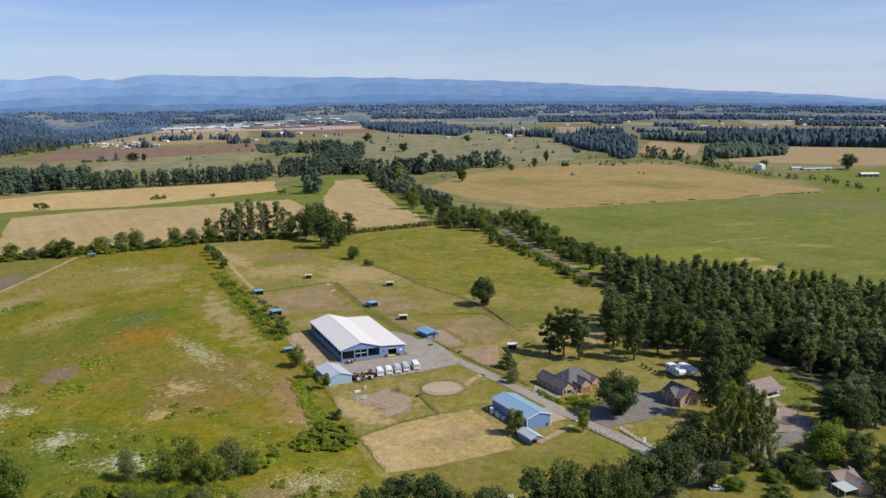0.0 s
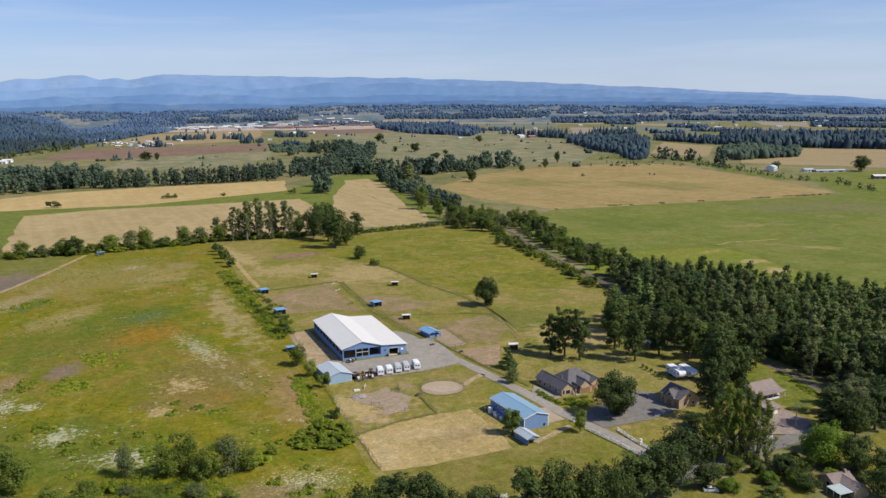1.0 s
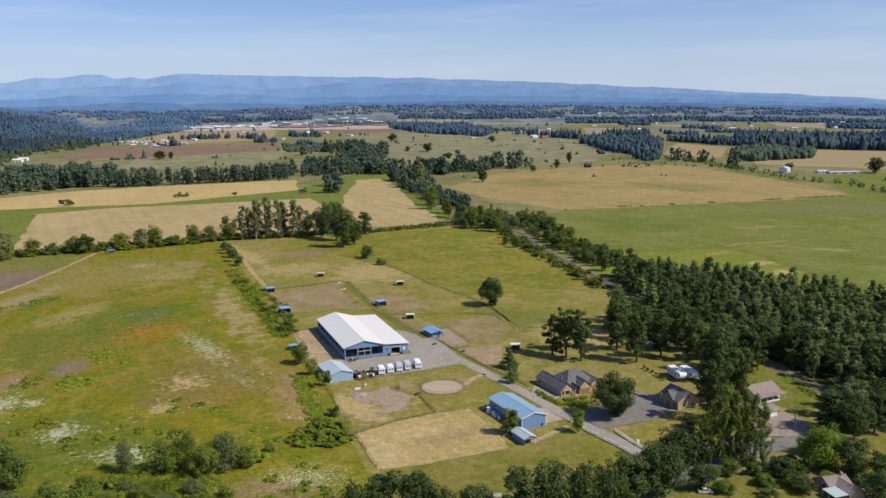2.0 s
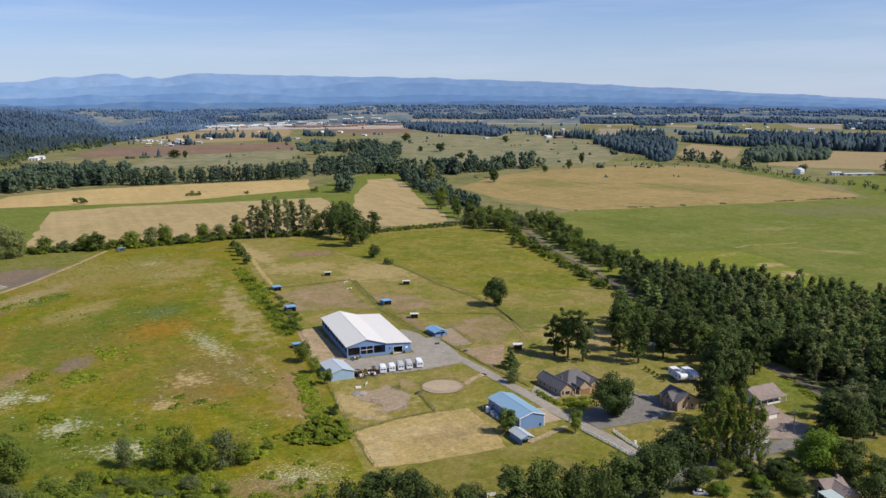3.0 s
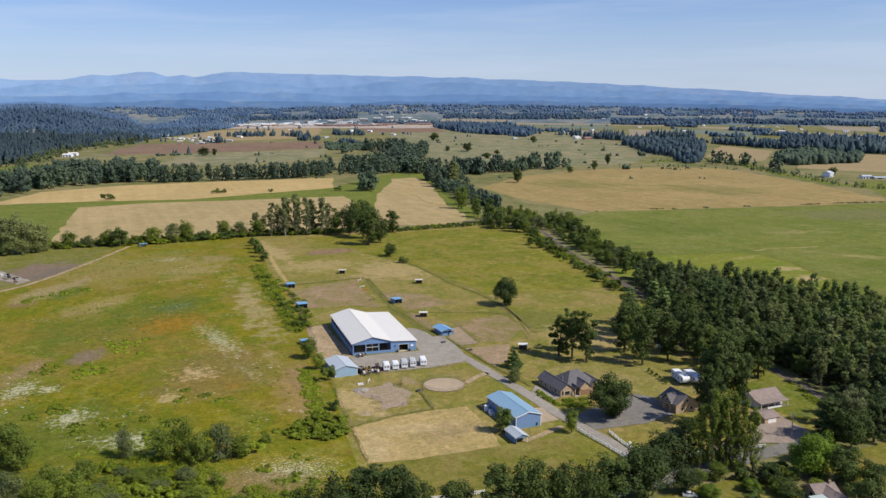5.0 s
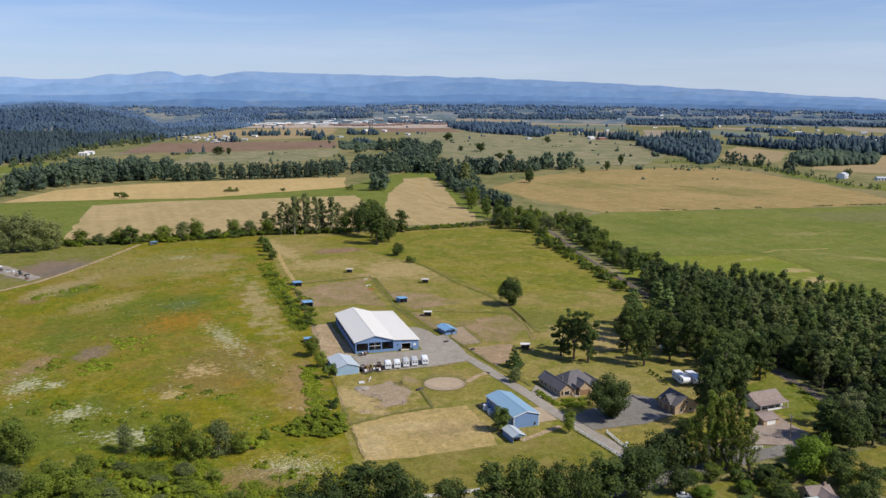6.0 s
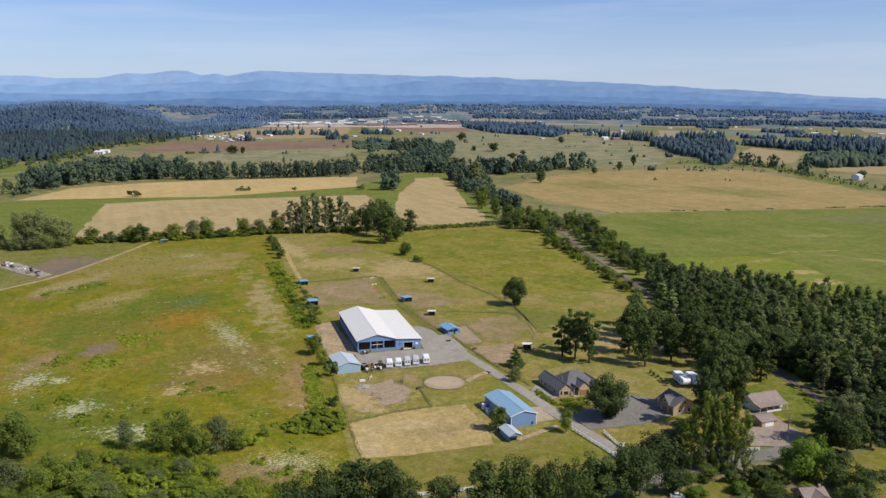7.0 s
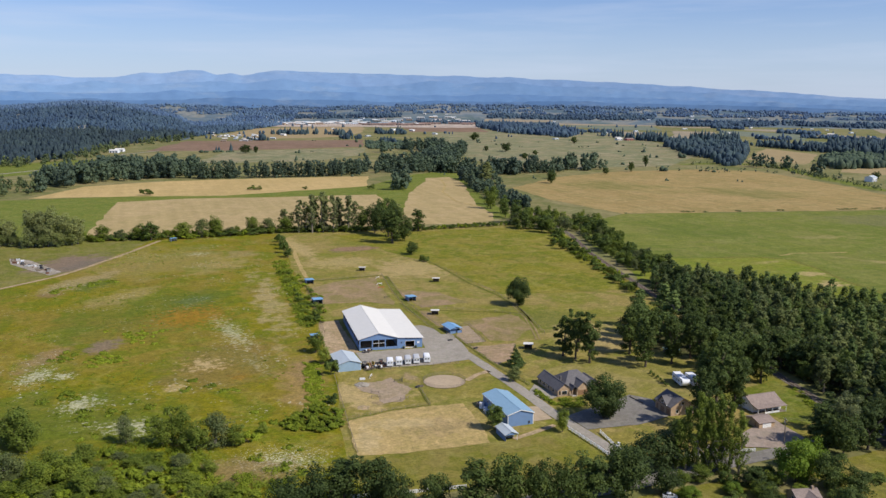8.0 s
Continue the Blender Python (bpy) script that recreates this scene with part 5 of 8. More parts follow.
for cx, cy, r, n in ((-98, 55, 14, 16), (-116, 17, 11, 18), (-132, 26, 7, 8), (-127, 191, 16, 10), (-129, -26, 7, 7), (-149, 177, 9, 6), (-125, -55, 22, 14), (-95, -75, 18, 10), (-50, -85, 14, 8), (-60, -110, 18, 10), (-70, -35, 14, 5)):
    for _ in range(n):
        spots.append((cx + weed_rng.gauss(0, r * 0.5), cy + weed_rng.gauss(0, r * 0.5), weed_rng.uniform(1.0, 3.6), weed_rng.uniform(0.3, 1.0)))
weeds("weeds", spots, LEAF_SHRUB, "low clumps of bright green weeds in the meadow", 20)
spots = []
for _ in range(560):
    x, y = weed_rng.uniform(-150, -55), weed_rng.uniform(-150, -88)
    if y < -92 - 0.35 * abs(x + 105) + 12 * weed_rng.random() and not (x > -80 and y > -125):
        spots.append((x, y, weed_rng.uniform(1.5, 3.6), weed_rng.uniform(0.6, 2.6)))
for _ in range(210):
    f = weed_rng.random()
    spots.append((-15 + 13 * f + weed_rng.uniform(-5, 4), 45 + 190 * f, weed_rng.uniform(1.2, 3.2), weed_rng.uniform(0.5, 1.8)))
for _ in range(190):
    f = weed_rng.random()
    spots.append((-25 - 10 * f + weed_rng.uniform(-5, 4) * (0.4 + 0.6 * weed_rng.random()), -15 - 62 * f, weed_rng.uniform(0.8, 2.2), weed_rng.uniform(0.2, 0.8)))
weeds("undergrowth", spots, LEAF_SHRUB, "bright green brambles and tall weeds under the thicket", 24, 0.25, 130)
spots = []
for _ in range(900):
    x, y = weed_rng.uniform(-190, -14), weed_rng.uniform(-110, 330)
    if noise.noise((x * 0.022, y * 0.016, 4.0)) + 0.5 * noise.noise((x * 0.08, y * 0.06, 9.0)) > 0.12 and x < -14 - 0.02 * y and inside(x, y, MEADOW):
        spots.append((x, y, weed_rng.uniform(0.4, 1.5), weed_rng.uniform(0.15, 0.55)))
weeds("tufts", spots, LEAF_SHRUB, "loose tufts of taller green grass in the meadow", 25, 0.22, 40)
spots = []
for (x0, y0), (x1, y1), n in (((55.5, -80), (55.5, -96), 22), ((55, -98.5), (64, -106), 26), ((59, -97), (70, -99), 18), ((58, -101), (68, -104), 18), ((54.5, -84), (55, -95), 8)):
    for i in range(n):
        f = weed_rng.random()
        spots.append((x0 + (x1 - x0) * f + weed_rng.uniform(-0.8, 0.8), y0 + (y1 - y0) * f + weed_rng.uniform(-1, 1), weed_rng.uniform(0.6, 1.5), weed_rng.uniform(0.7, 1.7)))
for (x0, y0), (x1, y1), n in (((161, -116), (149.5, -146), 26), ((157, -122), (151, -138), 10)):
    for i in range(n):
        f = weed_rng.random()
        spots.append((x0 + (x1 - x0) * f + weed_rng.uniform(-1, 1), y0 + (y1 - y0) * f + weed_rng.uniform(-1, 1), weed_rng.uniform(0.6, 1.6), weed_rng.uniform(0.5, 1.5)))
weeds("garden_plants", spots, LEAF_SHRUB, "yellow-green garden plants and bushes round the house", 21, 0.2, 110)
spots = []
for (x0, y0), (x1, y1), n in (((448, 385), (470, 376), 6), ((474, 374), (480, 373), 2), ((512, 368), (524, 366), 4), ((560, 361), (572, 359), 3), ((627, 349), (653, 343), 8), ((665, 345), (735, 328), 20), ((384, 389), (386, 388), 1)):
    for i in range(n):
        f = weed_rng.random()
        spots.append((x0 + (x1 - x0) * f, y0 + (y1 - y0) * f + weed_rng.uniform(-1.5, 1.5), weed_rng.uniform(1.5, 3.5), weed_rng.uniform(0.6, 1.8)))
weeds("weeds", spots, LEAF_POP, "straggling grey-green weeds along the field boundary", 22, 0.4, 90)


# ---- building materials ----
ROOF_WHITE = paint_mat("white_metal_roof", (0.71, 0.68, 0.615), 0.65, 0.18, 0.3, along='Y')
ROOF_GREY = paint_mat("pale_grey_metal_roof", (0.48, 0.53, 0.55), 0.5, 0.2, 0.3, along='Y')
ROOF_BLUE = paint_mat("blue_metal_roof", (0.255, 0.40, 0.51), 0.4, 0.2, 0.3, along='Y')
ROOF_VIVID = paint_mat("bright_blue_metal_roof", (0.20, 0.385, 0.58), 0.45, 0.2, 0.3, along='Y')
WALL_BLUE = paint_mat("blue_metal_wall", (0.16, 0.26, 0.44), 0.5, 0.25, 0.3)
WALL_PALE = paint_mat("pale_blue_metal_wall", (0.29, 0.41, 0.52), 0.5, 0.25, 0.3)
TRIM_WHITE = paint_mat("white_trim", (0.78, 0.78, 0.76), 0.5, 0.2)
SHINGLE = field_mat("grey_shingles", (0.136, 0.128, 0.134), (0.154, 0.145, 0.150), (0.115, 0.108, 0.114), 0.2, 0.6, 3.0, tufts=0.4, mottle=0.15, grain=0.35)
SHINGLE_BROWN = field_mat("brown_shingles", (0.262, 0.205, 0.182), (0.288, 0.228, 0.202), (0.225, 0.176, 0.155), 0.2, 0.6, 3.0, grain=0.35, mottle=0.12)
SIDING_TAN = plain_mat("tan_siding", (0.42, 0.30, 0.19), 0.8, 0.15, 1.0)
STONE_TAN = plain_mat("tan_stone_facing", (0.36, 0.27, 0.19), 0.85, 0.35, 3.0)
DOOR_BROWN = plain_mat("brown_garage_door", (0.26, 0.155, 0.085), 0.6, 0.15, 1.0)
SIDING_WHITE = plain_mat("white_siding", (0.74, 0.75, 0.76), 0.7, 0.08, 1.0)
DARK_METAL = plain_mat("dark_metal", (0.05, 0.05, 0.055), 0.6, 0.3, 2.0)
LOGS = plain_mat("stacked_logs", (0.26, 0.175, 0.14), 0.9, 0.45, 0.3)
RUST = plain_mat("rusty_iron", (0.16, 0.075, 0.045), 0.85, 0.4, 2.0)
WOOD_GREY = plain_mat("weathered_wood", (0.20, 0.165, 0.125), 0.9, 0.3, 2.0)
WOOD_PALE = plain_mat("sawn_timber", (0.40, 0.31, 0.20), 0.9, 0.25, 2.0)
RUBBER = plain_mat("black_rubber", (0.02, 0.02, 0.02), 0.9, 0.2, 3.0)
GLASS = Nodes("dark_window_glass", 0.06, 0.6).done((0.02, 0.025, 0.03))
BARN_RED = plain_mat("faded_barn_paint", (0.36, 0.13, 0.11), 0.8, 0.3, 2.0)
RED = plain_mat("red_paint", (0.55, 0.03, 0.03), 0.5, 0.15, 2.0)
SILVER = plain_mat("silver_car_paint", (0.62, 0.64, 0.66), 0.25, 0.05, 2.0, 0.5)
TRAILER_GREY = paint_mat("dull_aluminium", (0.52, 0.52, 0.51), 0.4, 0.25)
CONCRETE = plain_mat("concrete", (0.42, 0.40, 0.36), 0.9, 0.2, 1.0)


def gable_roof(parent, x0, x1, y0, y1, eave, ridge, along, mat, over=0.5, thick=0.16, trim=None):
    """Two roof planes over a rectangle, with eaves, and a ridge cap."""
    dz = (ridge - eave) * over / (((x1 - x0) if along == 'y' else (y1 - y0)) / 2)
    e = eave - dz
    a = bmesh.new()
    b = bmesh.new()
    c = bmesh.new()
    if along == 'y':
        m, ya, yb = (x0 + x1) / 2, y0 - over, y1 + over
        slab(a, (x0 - over, ya, e), (m, ya, ridge), (m, yb, ridge), (x0 - over, yb, e), thick)
        slab(b, (m, ya, ridge), (x1 + over, ya, e), (x1 + over, yb, e), (m, yb, ridge), thick)
        prism(c, [(m - 0.25, ridge - 0.02), (m, ridge + 0.07), (m + 0.25, ridge - 0.02)], 'y', ya, yb)
    else:
        m, xa, xb = (y0 + y1) / 2, x0 - over, x1 + over
        slab(a, (xa, y0 - over, e), (xb, y0 - over, e), (xb, m, ridge), (xa, m, ridge), thick)
        slab(b, (xa, m, ridge), (xb, m, ridge), (xb, y1 + over, e), (xa, y1 + over, e), thick)
        prism(c, [(m - 0.25, ridge - 0.02), (m, ridge + 0.07), (m + 0.25, ridge - 0.02)], 'x', xa, xb)
    part("roof", a, mat, parent)
    part("roof", b, mat, parent)
    part("ridge_cap", c, mat, parent)
    if trim:
        for side in (0, 1):
            if along == 'y':
                xe = (x0 - over, x1 + over)[side]
                board = boxes((xe - 0.06, y0 - over, e - thick - 0.12, xe + 0.06, y1 + over, e - 0.02))
            else:
                ye = (y0 - over, y1 + over)[side]
                board = boxes((x0 - over, ye - 0.06, e - thick - 0.12, x1 + over, ye + 0.06, e - 0.02))
            part("fascia", board, trim, parent)


def gable_walls(parent, x0, x1, y0, y1, eave, ridge, along, mat, thick=0.2, label=""):
    """Four walls, the two under the gables rising to the ridge."""
    if along == 'y':
        m = (x0 + x1) / 2
        out = [(x0, 0), (x1, 0), (x1, eave - thick), (m, ridge - thick - 0.03), (x0, eave - thick)]
        ends, sides = ((y0, y0 + thick), (y1 - thick, y1)), ((x0, x0 + thick), (x1 - thick, x1))
        for p, q in ends:
            bm = bmesh.new()
            prism(bm, out, 'y', p, q)
            part("wall", bm, mat, parent, label)
        for p, q in sides:
            part("wall", boxes((p, y0 + thick, 0, q, y1 - thick, eave - thick)), mat, parent, label)
    else:
        m = (y0 + y1) / 2
        out = [(y0, 0), (y1, 0), (y1, eave - thick), (m, ridge - thick - 0.03), (y0, eave - thick)]
        for p, q in ((x0, x0 + thick), (x1 - thick, x1)):
            bm = bmesh.new()
            prism(bm, out, 'x', p, q)
            part("wall", bm, mat, parent, label)
        for p, q in ((y0, y0 + thick), (y1 - thick, y1)):
            part("wall", boxes((x0 + thick, p, 0, x1 - thick, q, eave - thick)), mat, parent, label)


def window(parent, axis, at, a0, a1, z0, z1, out, frame_mat=None):
    """A framed window on a wall: axis is the wall's normal, at its outer face, out +1 or -1 the way it looks."""
    def dims(p0, p1, u0, u1, w0, w1):
        lo, hi = sorted((p0, p1))
        return (lo, u0, w0, hi, u1, w1) if axis == 'x' else (u0, lo, w0, u1, hi, w1)
    frame_bm = boxes(dims(at, at + out * 0.06, a0 - 0.1, a1 + 0.1, z1, z1 + 0.1), dims(at, at + out * 0.06, a0 - 0.1, a1 + 0.1, z0 - 0.1, z0),
                     dims(at, at + out * 0.06, a0 - 0.1, a0, z0, z1), dims(at, at + out * 0.06, a1, a1 + 0.1, z0, z1))
    w = part("window", frame_bm, frame_mat or TRIM_WHITE, parent)
    part("pane", boxes(dims(at + out * 0.005, at + out * 0.03, a0, a1, z0, z1)), GLASS, w)


def panel_door(parent, axis, at, a0, a1, z1, out, mat, name="garage_door", rows=4):
    def dims(p0, p1, u0, u1, w0, w1):
        lo, hi = sorted((p0, p1))
        return (lo, u0, w0, hi, u1, w1) if axis == 'x' else (u0, lo, w0, u1, hi, w1)
    bm = bmesh.new()
    for r in range(rows):
        box(bm, *dims(at, at + out * 0.06, a0, a1, z1 * r / rows + 0.02, z1 * (r + 1) / rows - 0.02))
    part(name, bm, mat, parent)


# ---- the arena barn ----
def arena_barn():
    b = thing("riding_arena_barn", -0.6, -5.2, 0, -5.0, "large blue metal riding arena with white roof and open bays", "barn")
    W, V, L_, E, Rg, E2 = 31.0, 19.0, 57.0, 6.0, 8.6, 5.0
    th = 0.25
    # south face: posts, knee wall, header and gable over three open bays
    part("header", boxes((0, 0, 5.0, V, th, 5.65)), WALL_BLUE, b)
    g = bmesh.new()
    prism(g, [(0, 5.65), (V, 5.65), (V / 2, Rg - 0.25)], 'y', 0, th)
    part("gable_wall", g, WALL_BLUE, b)
    for x0, x1 in ((0.5, 6.1), (6.6, 12.4), (12.9, 18.5)):
        part("knee_wall", boxes((x0, 0.02, 0, x1, th - 0.04, 1.35)), WALL_BLUE, b)
    for x in (0.0, 6.1, 12.4, 18.5):
        part("post", boxes((x, -0.03, 0, x + 0.5, th + 0.05, 5.0)), WALL_BLUE, b)
    part("gate_rail", boxes((6.6, 0.05, 3.3, 12.4, 0.2, 3.46), (9.4, 0.06, 1.35, 9.52, 0.18, 5.0)), TRIM_WHITE, b, "cream cross rails in the middle bay")
    # lean-to south face with a door opening
    x0, x1 = 22.6, 27.0
    part("wall", boxes((V, 0, 0, x0, th, 5.2), (x1, 0, 0, W, th, 4.75), (x0, 0, 3.5, x1, th, 4.75)), WALL_BLUE, b)
    part("door_jamb", boxes((x0 - 0.12, -0.05, 0, x0, th, 3.62), (x1, -0.05, 0, x1 + 0.12, th, 3.62), (x0, -0.05, 3.5, x1, th, 3.62)), TRIM_WHITE, b)
    part("half_door", boxes((x0, 0.08, 0, x1, 0.16, 0.35)), TRIM_WHITE, b)
    part("sign", boxes((28.4, -0.06, 2.1, 29.6, 0.0, 3.1)), TRIM_WHITE, b, "small blank white sign")
    part("wall_lamp", boxes((20.3, -0.2, 2.7, 20.9, 0.0, 3.3)), DARK_METAL, b)
    # west side: knee wall, posts and high open bays
    n = 9
    step = (L_ - th) / n
    part("knee_wall", boxes((0, th, 0, th, L_, 2.4)), WALL_BLUE, b)
    part("header", boxes((0, th, 5.0, th, L_, 5.75)), WALL_BLUE, b)
    for i in range(n + 1):
        y = th + step * i
        part("post", boxes((0, max(th, y - 0.7), 2.4, th - 0.02, min(L_, y + 0.7), 5.0)), WALL_BLUE, b)
    # north and east walls
    g = bmesh.new()
    prism(g, [(0, 0), (V, 0), (V, 5.65), (V / 2, Rg - 0.25), (0, 5.65)], 'y', L_ - th, L_)
    part("gable_wall", g, WALL_BLUE, b)
    part("wall", boxes((V, L_ - th, 0, W, L_, 4.7)), WALL_BLUE, b)
    part("wall", boxes((W - th, th, 0, W, L_ - th, 4.7)), WALL_BLUE, b)
    part("wall", boxes((V, th, 0, V + 0.15, L_ - th, 5.3)), WALL_BLUE, b)
    # roofs
    r = bmesh.new()
    slab(r, (-0.5, -0.6, E - 0.15), (V / 2, -0.6, Rg), (V / 2, L_ + 0.6, Rg), (-0.5, L_ + 0.6, E - 0.15), 0.18)
    part("roof", r, ROOF_WHITE, b)
    r = bmesh.new()
    slab(r, (V / 2, -0.6, Rg), (V + 0.2, -0.6, 5.75), (V + 0.2, L_ + 0.6, 5.75), (V / 2, L_ + 0.6, Rg), 0.18)
    part("roof", r, ROOF_WHITE, b)
    r = bmesh.new()
    slab(r, (V + 0.2, -0.6, 5.75), (W + 0.5, -0.6, E2), (W + 0.5, L_ + 0.6, E2), (V + 0.2, L_ + 0.6, 5.75), 0.18)
    part("lean_to_roof", r, ROOF_WHITE, b)
    c = bmesh.new()
    prism(c, [(V / 2 - 0.3, Rg - 0.03), (V / 2, Rg + 0.08), (V / 2 + 0.3, Rg - 0.03)], 'y', -0.6, L_ + 0.6)
    part("ridge_cap", c, ROOF_WHITE, b)
    part("fascia", boxes((-0.58, -0.6, 5.45, -0.5, L_ + 0.6, 5.86)), TRIM_WHITE, b)
    part("gutter", boxes((W + 0.5, -0.6, E2 - 0.22, W + 0.62, L_ + 0.6, E2 - 0.03)), TRIM_WHITE, b)
    part("floor", boxes((th, th, 0.10, W - th, L_ - th, 0.22)), DIRT, b, "dirt riding floor")
    for i in range(6):
        y = 8 + 8.5 * i
        t = bmesh.new()
        box(t, 0.3, y, 5.2, V, y + 0.2, 5.4)
        prism(t, [(0.3, 5.4), (V / 2, Rg - 0.6), (V / 2, Rg - 0.35), (0.3, 5.65)], 'y', y, y + 0.2)
        prism(t, [(V, 5.4), (V, 5.6), (V / 2, Rg - 0.35), (V / 2, Rg - 0.6)], 'y', y, y + 0.2)
        part("truss", t, WOOD_PALE, b)
    return b


arena_barn()


def planter(x, y):
    p = thing("planter", x, y, 0.12, 0, "dark planter tub beside the barn door", "planter", "planters at the barn door")
    bm = bmesh.new()
    tube(bm, (0, 0, 0), (0, 0, 0.6), 0.45, 0.6, 10)
    part("tub", bm, DARK_METAL, p)
    rng = np.random.default_rng(int(x * 10) & 255)
    q, f = leaf_sprays(rng, [(0, 0, 0.9), (0.25, 0.1, 1.0), (-0.2, 0.1, 0.9)], [0.4, 0.3, 0.3], 60, 0.16)
    mesh_object("plant", q.tolist(), f.tolist(), LEAF_TALL, p)


planter(20.8, -7.9)
planter(26.8, -8.4)


# ---- the other farm buildings ----
def grey_shed():
    s = thing("metal_shed", -17.0, -33.2, 0, 0, "pale blue metal shed with a light grey gable roof", "shed")
    gable_walls(s, 0, 10.2, 0, 16.5, 3.5, 5.1, 'y', WALL_PALE)
    gable_roof(s, 0, 10.2, 0, 16.5, 3.6, 5.1, 'y', ROOF_GREY, 0.4, 0.15, TRIM_WHITE)
    panel_door(s, 'x', 10.2, 4, 9, 3.0, 1, WALL_PALE, "sliding_door", 1)
    part("corner_trim", boxes((-0.03, -0.03, 0, 0.15, 0.15, 3.2), (10.05, -0.03, 0, 10.23, 0.15, 3.2)), TRIM_WHITE, s)


def blue_barn():
    s = thing("blue_barn", 28.6, -116.0, 0, 0, "blue metal barn with a lighter blue gable roof and white trim", "barn")
    gable_walls(s, 0, 10.4, 0, 24.5, 4.7, 6.3, 'y', WALL_BLUE)
    gable_roof(s, 0, 10.4, 0, 24.5, 4.8, 6.3, 'y', ROOF_BLUE, 0.35, 0.15, TRIM_WHITE)
    r = bmesh.new()
    for xa, xb, za, zb in ((-0.35, 5.2, 4.68, 6.3), (5.2, 10.75, 6.3, 4.68)):
        slab(r, (xa, -0.42, za + 0.03), (xb, -0.42, zb + 0.03), (xb, -0.3, zb + 0.03), (xa, -0.3, za + 0.03), 0.3)
    part("barge_board", r, TRIM_WHITE, s)
    part("corner_trim", boxes((-0.04, -0.04, 0, 0.18, 0.2, 4.5), (10.22, -0.04, 0, 10.44, 0.2, 4.5)), TRIM_WHITE, s)
    panel_door(s, 'x', 10.4, 3.0, 7.0, 3.6, 1, TRIM_WHITE, "roller_door", 6)
    panel_door(s, 'x', 10.4, 10.0, 14.0, 3.6, 1, TRIM_WHITE, "roller_door", 6)
    part("meter_box", boxes((8.4, -0.25, 0.6, 9.0, -0.003, 1.5)), DARK_METAL, s)
    for y in (4.0, 9.0, 14.0, 19.0):
        window(s, 'x', 0.0, y, y + 1.4, 2.6, 3.6, -1)


def small_shed():
    s = thing("garden_shed", 22.4, -128.2, 0, 0, "small blue shed with a pale grey roof and open front", "shed")
    gable_roof(s, 0, 4.6, 0, 8.6, 2.7, 3.6, 'y', ROOF_GREY, 0.35, 0.12, TRIM_WHITE)
    gable_walls(s, 0, 4.6, 3.0, 8.6, 2.6, 3.5, 'y', WALL_BLUE, 0.12)
    part("wall", boxes((0, 0, 0, 0.12, 3.0, 2.5)), WALL_BLUE, s)
    g = bmesh.new()
    prism(g, [(0, 2.2), (4.6, 2.2), (4.6, 2.5), (2.3, 3.4), (0, 2.5)], 'y', 0, 0.12)
    part("gable_wall", g, WALL_BLUE, s)
    for x in (0.0, 4.45):
        part("post", boxes((x, 0, 0, x + 0.15, 0.15, 2.4)), TRIM_WHITE, s)
    part("workbench", boxes((1.0, 2.2, 0.0, 1.1, 2.9, 0.85), (3.9, 2.2, 0, 4.0, 2.9, 0.85), (0.8, 2.1, 0.85, 4.2, 2.95, 0.95)), WOOD_PALE, s)


def shelter(x, y, w, d, h, roof, wall, rz=0.0, label="", open_east=False):
    """A stock shelter: a single-pitch roof, three walls, open to the south."""
    s = thing("field_shelter", x, y, 0, rz, label, "shelter", "stock shelters in the paddocks")
    r = bmesh.new()
    slab(r, (-0.5, -0.8, h + 0.35), (w + 0.5, -0.8, h + 0.35), (w + 0.5, d + 0.4, h), (-0.5, d + 0.4, h), 0.12)
    part("roof", r, roof, s)
    part("back_wall", boxes((0, d - 0.1, 0, w, d, h - 0.12)), wall, s)
    for xx in (0.0, w - 0.1):
        o = bmesh.new()
        prism(o, [(0.15 if not open_east else d * 0.5, 0), (d - 0.1, 0), (d - 0.1, h - 0.14), (0.15 if not open_east else d * 0.5, h + 0.05)], 'x', xx, xx + 0.1)
        part("side_wall", o, wall, s)
    for xx in (0.0, w / 2 - 0.07, w - 0.14):
        part("post", boxes((xx, -0.1, 0, xx + 0.14, 0.04, h + 0.17)), WOOD_GREY, s)
    return s


def stable():
    s = thing("stable", 51.2, 9.4, 0, 4, "blue stable with a vivid blue metal roof and open stalls", "stable", "stock shelters in the paddocks")
    gable_roof(s, 0, 8.0, 0, 13.0, 2.7, 3.7, 'y', ROOF_VIVID, 0.5, 0.12, TRIM_WHITE)
    s.matrix_basis = s.matrix_basis @ Matrix.Diagonal((0.82, 0.8, 1.0, 1))
    gable_walls(s, 0.6, 5.0, 2.2, 13.0, 2.6, 2.75, 'y', WALL_BLUE, 0.12)
    g = bmesh.new()
    prism(g, [(0, 2.55), (8, 2.55), (4, 3.5)], 'y', 0, 0.1)
    part("gable_wall", g, WALL_BLUE, s)
    for xx in (0.0, 3.9, 7.8):
        part("post", boxes((xx, 0, 0, xx + 0.16, 0.16, 2.6)), WALL_BLUE, s)
    part("stall_wall", boxes((5.0, 0.2, 0, 7.9, 0.3, 1.4), (7.8, 0.3, 0, 7.9, 13, 1.4), (0.2, 0.2, 0, 3.8, 0.3, 1.3)), WALL_BLUE, s)
    for y in (4.5, 8.7, 12.8):
        part("post", boxes((7.8, y, 0, 7.94, y + 0.14, 2.5)), WALL_BLUE, s)


grey_shed()
blue_barn()
small_shed()
stable()
BL = "small stock shelter with a vivid blue metal roof"
WL = "small stock shelter with a pale metal roof and dark inside"
shelter(-3.4, 94.0, 5.0, 6.4, 2.7, ROOF_VIVID, WALL_BLUE, 0, BL)
